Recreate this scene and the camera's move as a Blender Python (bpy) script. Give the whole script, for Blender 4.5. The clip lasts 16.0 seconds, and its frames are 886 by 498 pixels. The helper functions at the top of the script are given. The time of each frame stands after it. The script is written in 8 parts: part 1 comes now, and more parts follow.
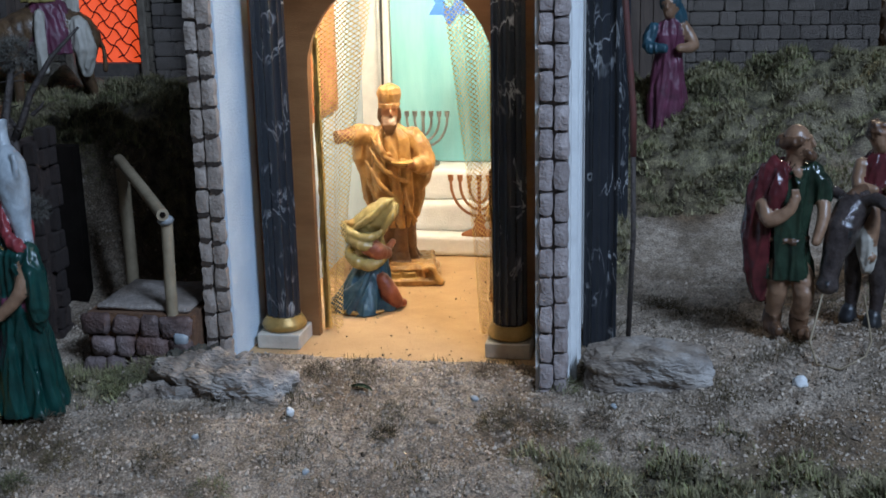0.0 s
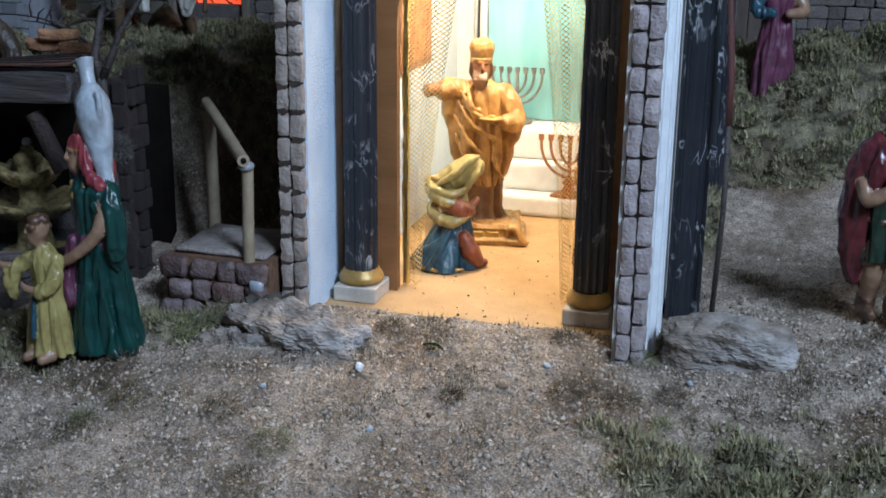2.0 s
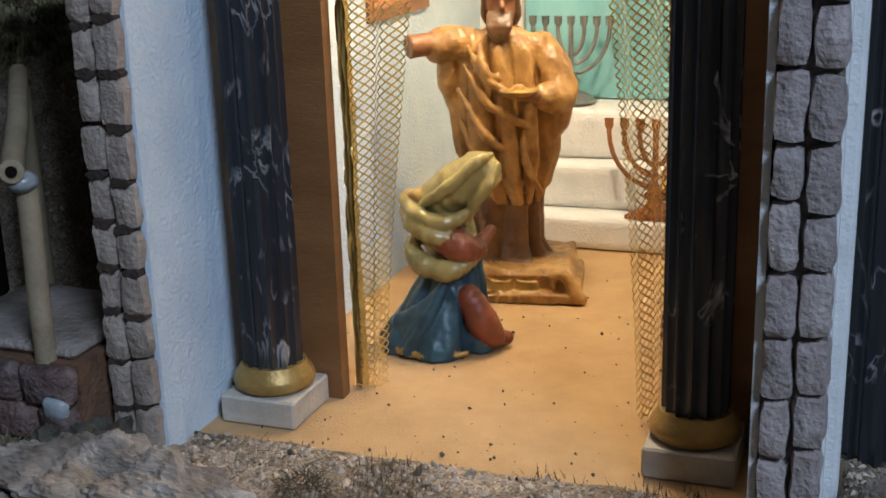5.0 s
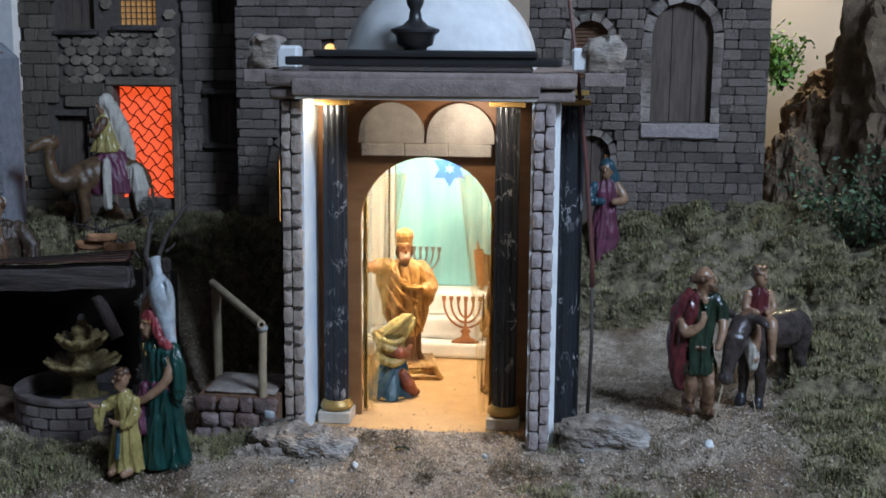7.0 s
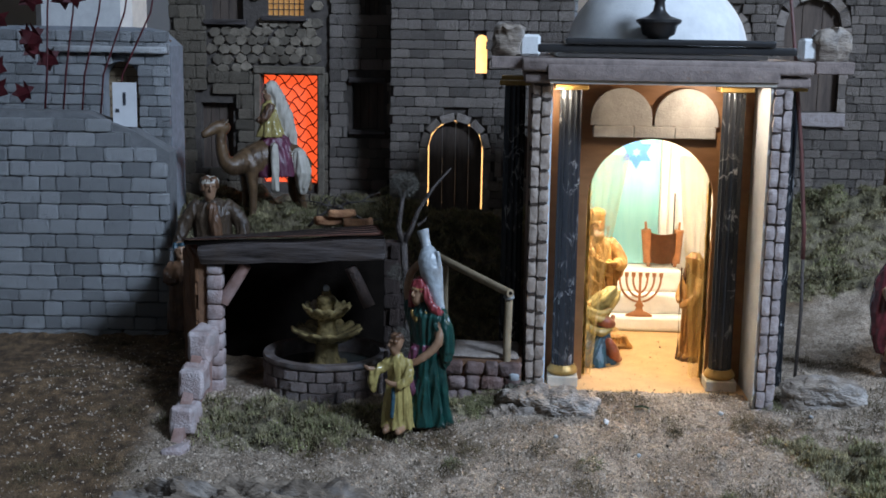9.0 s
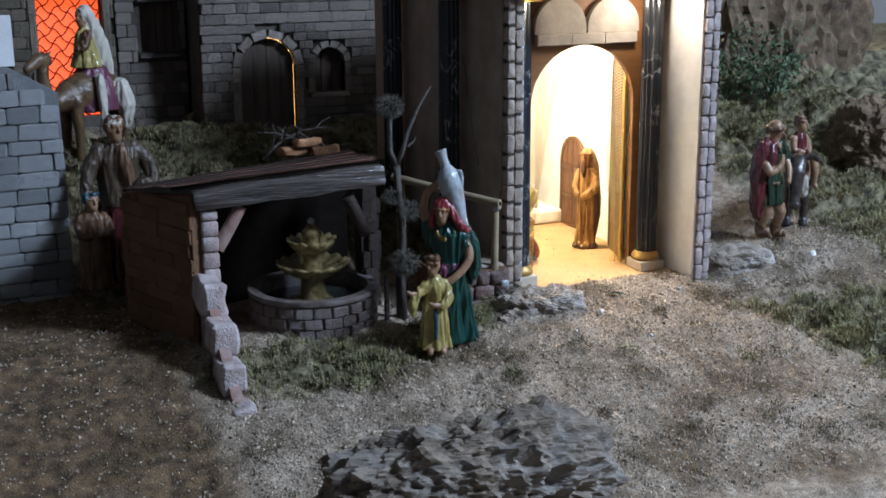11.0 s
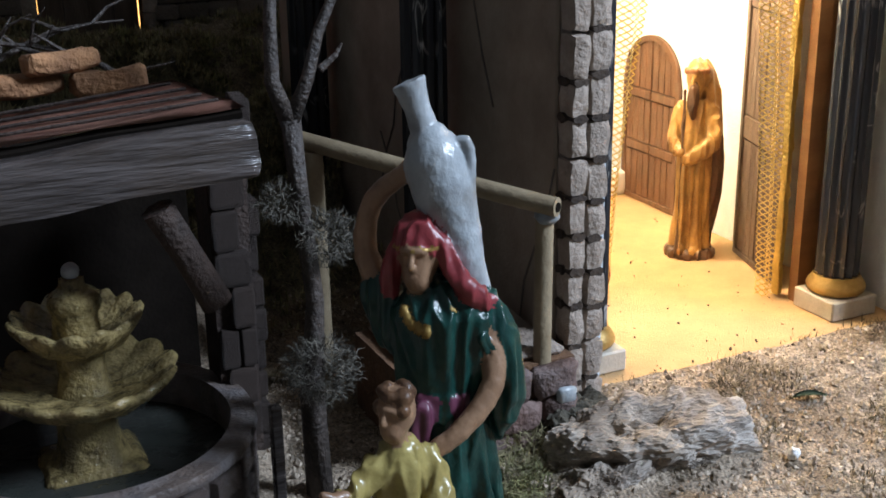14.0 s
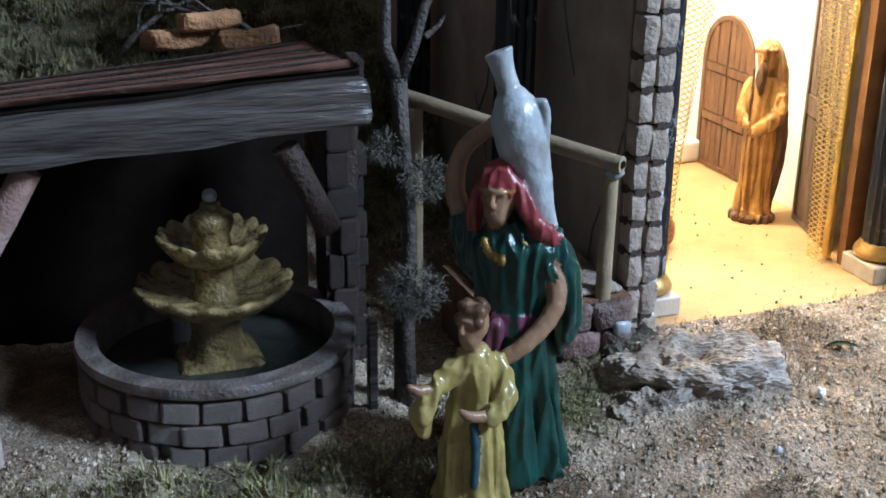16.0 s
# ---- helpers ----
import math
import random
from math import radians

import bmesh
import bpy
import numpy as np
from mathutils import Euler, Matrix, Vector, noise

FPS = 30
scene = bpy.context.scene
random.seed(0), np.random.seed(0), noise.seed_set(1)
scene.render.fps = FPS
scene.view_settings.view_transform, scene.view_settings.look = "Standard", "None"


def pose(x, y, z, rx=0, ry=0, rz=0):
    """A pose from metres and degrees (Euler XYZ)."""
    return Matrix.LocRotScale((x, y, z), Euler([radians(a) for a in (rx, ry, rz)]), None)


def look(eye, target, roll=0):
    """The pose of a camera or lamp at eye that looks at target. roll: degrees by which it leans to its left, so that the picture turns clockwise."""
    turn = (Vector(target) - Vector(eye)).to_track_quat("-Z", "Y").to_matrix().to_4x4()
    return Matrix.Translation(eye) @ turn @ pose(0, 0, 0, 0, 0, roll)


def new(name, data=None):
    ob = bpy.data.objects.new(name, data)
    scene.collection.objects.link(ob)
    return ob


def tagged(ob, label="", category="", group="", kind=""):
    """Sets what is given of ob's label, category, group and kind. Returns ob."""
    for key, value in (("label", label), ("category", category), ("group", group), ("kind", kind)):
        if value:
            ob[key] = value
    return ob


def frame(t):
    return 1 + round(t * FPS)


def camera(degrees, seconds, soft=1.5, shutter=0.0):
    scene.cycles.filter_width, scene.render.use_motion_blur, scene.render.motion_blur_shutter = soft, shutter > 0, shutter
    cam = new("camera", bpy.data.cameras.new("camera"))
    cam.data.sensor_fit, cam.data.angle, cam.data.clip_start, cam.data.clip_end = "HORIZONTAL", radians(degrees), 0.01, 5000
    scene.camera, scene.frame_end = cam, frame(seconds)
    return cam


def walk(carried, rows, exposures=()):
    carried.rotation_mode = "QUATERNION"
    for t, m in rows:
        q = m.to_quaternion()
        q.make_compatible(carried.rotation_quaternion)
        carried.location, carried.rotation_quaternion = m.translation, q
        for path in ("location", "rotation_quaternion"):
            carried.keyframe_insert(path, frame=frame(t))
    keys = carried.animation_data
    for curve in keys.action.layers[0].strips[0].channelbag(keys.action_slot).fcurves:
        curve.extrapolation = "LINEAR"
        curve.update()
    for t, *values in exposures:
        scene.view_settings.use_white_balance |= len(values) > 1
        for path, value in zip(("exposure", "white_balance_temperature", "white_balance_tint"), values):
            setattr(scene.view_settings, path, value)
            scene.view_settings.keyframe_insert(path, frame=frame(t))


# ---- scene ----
cam = camera(40.0, 16.0, soft=1.7)
PATH = [
    (0, (0.2264, -0.9160, 0.3502), (0.0816, -0.1569, 0.1432), -1.28),
    (0.5, (0.2876, -0.9722, 0.3571), (0.1016, -0.2223, 0.1496), -1.03),
    (1, (0.2726, -0.9539, 0.3608), (0.0795, -0.2105, 0.1372), -0.10),
    (1.5, (0.2617, -0.9565, 0.3599), (0.0638, -0.2153, 0.1332), 0.40),
    (2, (0.2371, -0.8913, 0.3494), (0.0304, -0.1554, 0.1133), 0.63),
    (2.5, (0.2048, -0.6861, 0.2975), (-0.0261, 0.0403, 0.0543), -0.04),
    (3, (0.1799, -0.5065, 0.2522), (-0.0743, 0.2107, 0.0051), -1.07),
    (3.2, (0.1728, -0.4694, 0.2425), (-0.0895, 0.2465, 0.0002), -1.57),
    (5.3, (0.1648, -0.4285, 0.2384), (-0.1014, 0.2911, 0.0119), -1.78),
    (5.5, (0.1651, -0.5079, 0.2570), (-0.0595, 0.2285, 0.0395), -1.18),
    (6, (0.1600, -0.7572, 0.3299), (0.0059, 0.0063, 0.1474), 0.14),
    (6.5, (0.0980, -1.0024, 0.3892), (0.0340, -0.2201, 0.2349), 1.45),
    (7, (0.1749, -1.3230, 0.4453), (0.0899, -0.5392, 0.3094), 0.43),
    (7.5, (0.2514, -1.6595, 0.4810), (0.1361, -0.8779, 0.3557), -0.35),
    (8, (0.1469, -1.6795, 0.4765), (0.0468, -0.8957, 0.3513), -0.13),
    (8.5, (0.0082, -1.5864, 0.4672), (-0.0772, -0.8014, 0.3391), 0.21),
    (9, (-0.1656, -1.4607, 0.4313), (-0.2111, -0.6738, 0.2944), 0.93),
    (9.5, (-0.3737, -1.4342, 0.4062), (-0.3114, -0.6500, 0.2608), 2.52),
    (9.7, (-0.4692, -1.4297, 0.4105), (-0.3579, -0.6520, 0.2592), 2.22),
    (11.8, (-0.8376, -1.1601, 0.4617), (-0.4884, -0.4781, 0.2317), -0.49),
    (12, (-0.8015, -1.0730, 0.4418), (-0.4458, -0.3971, 0.2038), -0.36),
    (12.5, (-0.7063, -0.9150, 0.4182), (-0.3485, -0.2451, 0.1667), -0.75),
    (13, (-0.6014, -0.7477, 0.3763), (-0.2456, -0.0741, 0.1321), -1.00),
    (13.5, (-0.5121, -0.6055, 0.3314), (-0.1707, 0.0731, 0.0805), -0.64),
    (14, (-0.4620, -0.5337, 0.3094), (-0.1417, 0.1516, 0.0489), -0.89),
    (14.5, (-0.4606, -0.5326, 0.3089), (-0.1593, 0.1576, 0.0389), -0.29),
    (15, (-0.4572, -0.5322, 0.3081), (-0.1757, 0.1635, 0.0311), 0.59),
    (15.5, (-0.4528, -0.5339, 0.3070), (-0.1859, 0.1650, 0.0235), 0.40),
    (16, (-0.4974, -0.6276, 0.3320), (-0.2347, 0.0732, 0.0493), 0.77),
]
walk(cam, [(t, look(eye, target, roll)) for t, eye, target, roll in PATH],
     [(0, -0.25, 6150, 13), (0.7, 0.0, 6150, 13), (2, 0.15, 6150, 13), (3, -0.2, 6400, 14), (5.5, -0.6, 6500, 13), (6.2, -0.33, 6500, 14), (7.0, 0.02, 6500, 14), (7.7, 0.3, 6450, 13), (9.7, 0.32, 6600, 14), (12, 0.98, 6450, 13), (13, 1.0, 6700, 14), (14.5, 0.75, 7300, 15), (16, 1.0, 6500, 12)])

# ---- world and light ----
world = bpy.data.worlds.new("room_air")
scene.world = world
world.use_nodes = True
bg = world.node_tree.nodes["Background"]
bg.inputs[0].default_value = (0.55, 0.7, 1.0, 1)
bg.inputs[1].default_value = 0.036


def lamp(name, kind, m, energy, color, size=0.1, size_y=None, angle=None):
    data = bpy.data.lights.new(name, kind)
    data.energy, data.color = energy, color
    if kind == "AREA":
        data.shape, data.size, data.size_y = "RECTANGLE", size, size_y or size
    elif kind == "SPOT":
        data.shadow_soft_size, data.spot_size, data.spot_blend = size, radians(angle or 60), 0.6
    else:
        data.shadow_soft_size = size
    ob = new(name, data)
    ob.matrix_world = m
    return ob


# daylight of the hall's skylight, high on the right
lamp("window_light", "AREA", look((1.75, -1.75, 2.08), (0.0, 0.25, 0.1)), 106, (0.55, 0.74, 1.0), 0.7, 0.7)
# bulb hidden behind the arch of the temple
lamp("temple_bulb", "POINT", pose(0.0, 0.2, 0.355), 4.0, (1.0, 0.83, 0.57), 0.016)
# small lamps tucked under the cornice between the columns
lamp("cornice_lamp", "POINT", pose(-0.113, 0.022, 0.366), 0.16, (1.0, 0.85, 0.62), 0.006)
lamp("cornice_lamp", "POINT", pose(0.06, 0.004, 0.366), 0.26, (1.0, 0.9, 0.74), 0.006)
# lamp over the grotto
lamp("grotto_lamp", "POINT", pose(0.64, 1.22, 0.72), 17.0, (1.0, 0.8, 0.5), 0.03)

# ---- helpers ----
rnd = random.Random(7)


def mat(name, col, col2=None, scale=60.0, rough=0.7, bump=0.3, metal=0.0, fine=400.0, vary=0.0, stretch=(1, 1, 1), spec=0.5, emit=0.0, emit_col=None, alpha=1.0, island=False, dirt=None, dirt_scale=18.0, dirt_amount=0.5):
    m = bpy.data.materials.new(name)
    m.use_nodes = True
    nt = m.node_tree
    n, l = nt.nodes, nt.links
    b = n["Principled BSDF"]
    b.inputs["Roughness"].default_value = rough
    b.inputs["Metallic"].default_value = metal
    b.inputs["Specular IOR Level"].default_value = spec
    col2 = col2 or tuple(c * 0.6 for c in col)
    tc = n.new("ShaderNodeTexCoord")
    mp = n.new("ShaderNodeMapping")
    mp.inputs["Scale"].default_value = stretch
    l.new(tc.outputs["Object"], mp.inputs[0])
    n1 = n.new("ShaderNodeTexNoise")
    n1.inputs["Scale"].default_value, n1.inputs["Detail"].default_value, n1.inputs["Roughness"].default_value = scale, 5, 0.65
    n2 = n.new("ShaderNodeTexNoise")
    n2.inputs["Scale"].default_value, n2.inputs["Detail"].default_value = fine, 3
    l.new(mp.outputs[0], n1.inputs[0])
    l.new(mp.outputs[0], n2.inputs[0])
    ramp = n.new("ShaderNodeValToRGB")
    ramp.color_ramp.elements[0].position, ramp.color_ramp.elements[1].position = 0.32, 0.68
    ramp.color_ramp.elements[0].color, ramp.color_ramp.elements[1].color = (*col2, 1), (*col, 1)
    l.new(n1.outputs[0], ramp.inputs[0])
    out = ramp.outputs[0]
    if dirt:
        n3 = n.new("ShaderNodeTexNoise")
        n3.inputs["Scale"].default_value, n3.inputs["Detail"].default_value = dirt_scale, 6
        l.new(tc.outputs["Object"], n3.inputs[0])
        r3 = n.new("ShaderNodeValToRGB")
        r3.color_ramp.elements[0].position, r3.color_ramp.elements[1].position = 0.45, 0.7
        r3.color_ramp.elements[1].color = (dirt_amount,) * 3 + (1,)
        l.new(n3.outputs[0], r3.inputs[0])
        mx = n.new("ShaderNodeMixRGB")
        mx.inputs[2].default_value = (*dirt, 1)
        l.new(r3.outputs[0], mx.inputs[0])
        l.new(out, mx.inputs[1])
        out = mx.outputs[0]
    if vary:
        hsv = n.new("ShaderNodeHueSaturation")
        if island:
            src = n.new("ShaderNodeNewGeometry").outputs["Random Per Island"]
        else:
            src = n.new("ShaderNodeObjectInfo").outputs["Random"]
        mr = n.new("ShaderNodeMapRange")
        mr.inputs[3].default_value, mr.inputs[4].default_value = 1 - vary, 1 + vary
        l.new(src, mr.inputs[0])
        l.new(mr.outputs[0], hsv.inputs["Value"])
        l.new(out, hsv.inputs["Color"])
        out = hsv.outputs[0]
    l.new(out, b.inputs["Base Color"])
    if bump:
        ad = n.new("ShaderNodeMath")
        ad.operation = "ADD"
        l.new(n1.outputs[0], ad.inputs[0])
        l.new(n2.outputs[0], ad.inputs[1])
        bp = n.new("ShaderNodeBump")
        bp.inputs["Strength"].default_value, bp.inputs["Distance"].default_value = bump, 0.002
        l.new(ad.outputs[0], bp.inputs["Height"])
        l.new(bp.outputs[0], b.inputs["Normal"])
    if emit:
        b.inputs["Emission Color"].default_value = (*(emit_col or col), 1)
        b.inputs["Emission Strength"].default_value = emit
    if alpha < 1:
        b.inputs["Alpha"].default_value = alpha
    return m


def mesh_ob(name, bm, material, smooth=False):
    me = bpy.data.meshes.new(name)
    bm.to_mesh(me)
    bm.free()
    for m in material if isinstance(material, (list, tuple)) else [material]:
        me.materials.append(m)
    if smooth:
        me.polygons.foreach_set("use_smooth", [True] * len(me.polygons))
        if smooth is not True:
            me.set_sharp_from_angle(angle=radians(smooth))
    return new(name, me)


def part(name, bm, material, parent, label="", smooth=False):
    ob = mesh_ob(name, bm, material, smooth)
    ob.parent = parent
    if parent is not None:
        ob.matrix_parent_inverse = parent.matrix_world.inverted()
    if label:
        ob["label"] = label
    return ob


def thing(name, label, category, at=(0, 0, 0), group="", kind=""):
    ob = new(name)
    ob.matrix_world = Matrix.Translation(at)
    ob.empty_display_size = 0.02
    return tagged(ob, label, category, group, kind)


def add_box(bm, x0, x1, y0, y1, z0, z1, bevel=0.0, m=None, seg=1):
    r = bmesh.ops.create_cube(bm, size=1)
    vs = r["verts"]
    for v in vs:
        v.co = Vector(((x0 + x1) / 2 + v.co.x * (x1 - x0), (y0 + y1) / 2 + v.co.y * (y1 - y0), (z0 + z1) / 2 + v.co.z * (z1 - z0)))
    if m is not None:
        bmesh.ops.transform(bm, matrix=m, verts=vs)
    if bevel:
        es = list({e for v in vs for e in v.link_edges})
        bmesh.ops.bevel(bm, geom=es, offset=bevel, segments=seg, profile=0.7, affect="EDGES")


def box_bm(*a, **k):
    bm = bmesh.new()
    add_box(bm, *a, **k)
    return bm


def rough_bm(bm, amount, scale, cuts=0, seed=0):
    """Subdivide long edges and shake the surface, for worn stone, plaster and bark."""
    if cuts:
        bmesh.ops.subdivide_edges(bm, edges=bm.edges[:], cuts=cuts, use_grid_fill=True)
    for v in bm.verts:
        p = v.co * scale + Vector((seed * 3.1, seed * 1.7, seed))
        v.co += noise.noise_vector(p) * amount
    return bm


def add_lathe(bm, prof, at=(0, 0, 0), seg=24, m=None, flute=0, depth=0.0, mi=0):
    rings = []
    for r, z in prof:
        ring = []
        for i in range(seg):
            a = 2 * math.pi * i / seg
            rr = r * (1 - depth * abs(math.cos(a * flute / 2)) if flute else 1)
            co = Vector((rr * math.cos(a), rr * math.sin(a), z))
            if m is not None:
                co = m @ co
            ring.append(bm.verts.new(co + Vector(at)))
        rings.append(ring)
    for a, b in zip(rings, rings[1:]):
        for i in range(seg):
            f = bm.faces.new((a[i], a[(i + 1) % seg], b[(i + 1) % seg], b[i]))
            f.material_index = mi
    for ring, flip in ((rings[0], True), (rings[-1], False)):
        f = bm.faces.new(ring[::-1] if flip else ring)
        f.material_index = mi


def lathe_bm(prof, **k):
    bm = bmesh.new()
    add_lathe(bm, prof, **k)
    return bm


def add_tube(bm, pts, rad, seg=8, mi=0, jitter=0.0, squash=1.0):
    """A bent rod through pts, with a radius for each point or one for all."""
    pts = [Vector(p) for p in pts]
    rads = rad if isinstance(rad, (list, tuple)) else [rad] * len(pts)
    rings = []
    ref = Vector((0.13, 0.21, 1)).normalized()
    for i, p in enumerate(pts):
        d = (pts[min(i + 1, len(pts) - 1)] - pts[max(i - 1, 0)]).normalized()
        if abs(d.dot(ref)) > 0.93:
            ref = Vector((1, 0.1, 0.05)).normalized()
        u = d.cross(ref).normalized()
        w = d.cross(u)
        ring = []
        for k in range(seg):
            a = 2 * math.pi * k / seg
            r = rads[i] * (1 + jitter * noise.noise(p * 90 + Vector((k, 0, i))))
            ring.append(bm.verts.new(p + u * math.cos(a) * r + w * math.sin(a) * r * squash))
        rings.append(ring)
    for a, b in zip(rings, rings[1:]):
        for k in range(seg):
            f = bm.faces.new((a[k], a[(k + 1) % seg], b[(k + 1) % seg], b[k]))
            f.material_index = mi
    for ring in (rings[0][::-1], rings[-1]):
        f = bm.faces.new(ring)
        f.material_index = mi


def tube_bm(pts, rad, **k):
    bm = bmesh.new()
    add_tube(bm, pts, rad, **k)
    return bm


def panel_bm(outline, holes, y0, y1, axis="y"):
    """A flat wall in x and z with holes through it, from depth y0 to y1."""
    bm = bmesh.new()
    for loop in [outline, *holes]:
        vs = [bm.verts.new((x, y0, z)) for x, z in loop]
        for a, b in zip(vs, vs[1:] + vs[:1]):
            bm.edges.new((a, b))
    bmesh.ops.triangle_fill(bm, use_beauty=True, use_dissolve=False, edges=bm.edges[:])
    r = bmesh.ops.extrude_face_region(bm, geom=bm.faces[:])
    for v in r["geom"]:
        if isinstance(v, bmesh.types.BMVert):
            v.co.y = y1
    bmesh.ops.recalc_face_normals(bm, faces=bm.faces[:])
    return bm


def arch(x0, x1, z0, top, n=12):
    """Outline of an opening with a round head."""
    c, r = (x0 + x1) / 2, (x1 - x0) / 2
    h = min(r, top - z0)
    pts = [(x0, z0), (x1, z0)]
    for i in range(n + 1):
        a = math.pi * i / n
        pts.append((c + r * math.cos(a), top - h + h * math.sin(a)))
    return pts


def rect(x0, x1, z0, z1):
    return [(x0, z0), (x1, z0), (x1, z1), (x0, z1)]


def ground_z(x, y):
    z = 0.0
    near = smooth01((x + 0.6) / 0.06) * smooth01((-0.27 - x) / 0.05)
    z += 0.128 * max(smooth01((y - 0.16) / 0.46), near * 0.95 * smooth01((y - 0.1) / 0.13))
    if y < -0.05:
        z += 0.19 * (y + 0.05)
    if x > 0.2:
        z += 0.03 * smooth01((x - 0.2) / 0.25) * smooth01((y + 0.15) / 0.2)
    z += 0.007 * noise.noise(Vector((x * 9, y * 9, 0.3))) + 0.005 * noise.noise(Vector((x * 31, y * 31, 1.3))) + 0.0028 * noise.noise(Vector((x * 85, y * 85, 2.3))) + 0.0012 * noise.noise(Vector((x * 190, y * 190, 4.3)))
    mk = moss_mask(x, y)
    if mk > 0.02:
        wx, wy = x + 0.012 * noise.noise(Vector((x * 22, y * 22, 1.7))), y + 0.012 * noise.noise(Vector((x * 22, y * 22, 9.2)))
        big = noise.voronoi(Vector((wx * 15, wy * 21, 0.0)))[0]
        small = noise.voronoi(Vector((wx * 38, wy * 48, 4.0)))[0][0]
        tall = 0.046 if y > 0.1 else 0.016
        z += mk * (tall * (1 - min(1.0, big[0] * 1.25) ** 2) * (0.55 + 0.45 * min(1.0, 4 * (big[1] - big[0]))) + 0.013 * (1 - min(1.0, small * 1.3) ** 2) - 0.012)
    if -0.153 < x < 0.155 and 0.012 < y < 0.5:
        z = min(z, -0.006)
    elif -0.12 < x < 0.127 and -0.05 < y <= 0.012:
        z = 0.0015 + 0.0025 * noise.noise(Vector((x * 40, y * 60, 5))) - 0.004 * smooth01((-0.02 - y) / 0.03)
    return z


def smooth01(t):
    t = max(0.0, min(1.0, t))
    return t * t * (3 - 2 * t)


def moss_mask(x, y):
    """Where moss grows, 0 to 1."""
    m = smooth01((y - 0.17) / 0.12) * smooth01((0.7 - y) / 0.02 + 0.5)
    m *= 0.55 + 0.9 * noise.noise(Vector((x * 7, y * 9, 4.2))) + 0.25
    if x < -0.55 and y < 0.5:
        m *= smooth01((y - 0.3) / 0.12)
    if x > 0.19 and y < 0.34:
        m *= smooth01((x - 0.33 - 0.3 * (y - 0.05)) / 0.1 + 0.2 * noise.noise(Vector((x * 20, y * 20, 0))))
    if x > 0.3 and y <= 0.24:
        m = max(m, smooth01((x - 0.42) / 0.1) * smooth01((y + 0.12) / 0.15) * 0.8)
    # green corner in front of the path
    e = 0.03 * noise.noise(Vector((x * 25, y * 25, 8)))
    m = max(m, smooth01((x - 0.15 + 0.35 * (y + 0.24) + e) / 0.07) * smooth01((-0.1 - y + e) / 0.06) * smooth01((y + 0.5) / 0.05))
    m = max(m, 0.9 * smooth01((x - 0.4 + e) / 0.06) * smooth01((y + 0.2) / 0.1))
    # before the fountain
    m = max(m, 0.95 * smooth01(1.6 - math.hypot((x + 0.42) / 0.11, (y + 0.115) / 0.05)))
    m = max(m, 0.9 * smooth01(1.6 - math.hypot((x + 0.22) / 0.035, (y + 0.055) / 0.03)))
    return max(0.0, min(1.0, m))


def brown_mask(x, y):
    """Where warm brown sand lies, 0 to 1."""
    n = noise.noise(Vector((x * 12, y * 12, 5.5)))
    m = smooth01((-0.545 - x) / 0.05 + 0.4 * n) * smooth01((y + 0.42 + 0.1 * n) / 0.08)
    # behind the rail: brown ground, darkened also to stand for the shade there
    m = max(m, smooth01((0.6 - abs(x + 0.25) / 0.2)) * smooth01((y - 0.03) / 0.05))
    m = max(m, 0.75 * smooth01(3.0 * noise.noise(Vector((x * 8, y * 10, 1.5))) - 0.25))
    return min(1.0, m)

# ---- materials ----
M_sand = mat("sandy_gravel", (0.47, 0.375, 0.285), (0.2, 0.145, 0.1), 110, 0.95, 1.0, fine=520, dirt=(0.12, 0.082, 0.048), dirt_scale=22, dirt_amount=0.75)
M_brick = mat("grey_stone_paint", (0.34, 0.285, 0.245), (0.19, 0.155, 0.13), 90, 0.8, 1.0, vary=0.35, dirt=(0.14, 0.1, 0.07), dirt_scale=16, dirt_amount=0.7)
M_mortar = mat("dark_mortar", (0.12, 0.098, 0.082), (0.07, 0.057, 0.048), 90, 0.95, 0.6)
M_pier = mat("pier_stone", (0.46, 0.39, 0.37), (0.29, 0.23, 0.21), 120, 0.8, 0.7, vary=0.15)
M_pierL = mat("pale_pier_stone", (0.44, 0.36, 0.3), (0.28, 0.215, 0.17), 90, 0.75, 0.7, vary=0.08)
M_gash = mat("dark_joint_paint", (0.07, 0.045, 0.03), (0.03, 0.02, 0.015), 150, 0.8, 0.5)
M_blueplaster = mat("pale_blue_plaster", (0.66, 0.74, 0.8), (0.55, 0.64, 0.72), 30, 0.85, 0.5, fine=500)
M_pier_joint = mat("pier_joint", (0.22, 0.18, 0.155), None, 120, 0.95, 0.5)
M_white = mat("white_plaster", (0.8, 0.8, 0.78), (0.66, 0.66, 0.65), 40, 0.9, 0.35, fine=700)
M_beige = mat("beige_plaster", (0.4, 0.32, 0.25), (0.26, 0.2, 0.155), 25, 0.9, 0.3)
M_cloth = mat("tan_burlap", (0.52, 0.33, 0.16), (0.42, 0.255, 0.12), 30, 0.95, 0.4, fine=900)
M_wood_or = mat("varnished_orange_wood", (0.28, 0.13, 0.048), (0.2, 0.085, 0.028), 18, 0.5, 0.2, stretch=(1, 1, 4))
M_stone_tab = mat("grey_tablet_stone", (0.45, 0.41, 0.36), (0.34, 0.31, 0.27), 60, 0.9, 0.5)
M_gold = mat("gold_paint", (0.46, 0.29, 0.09), (0.3, 0.18, 0.05), 90, 0.42, 0.2, metal=0.4)
M_roofstone = mat("cornice_stone", (0.3, 0.235, 0.205), (0.17, 0.13, 0.115), 60, 0.85, 0.5)
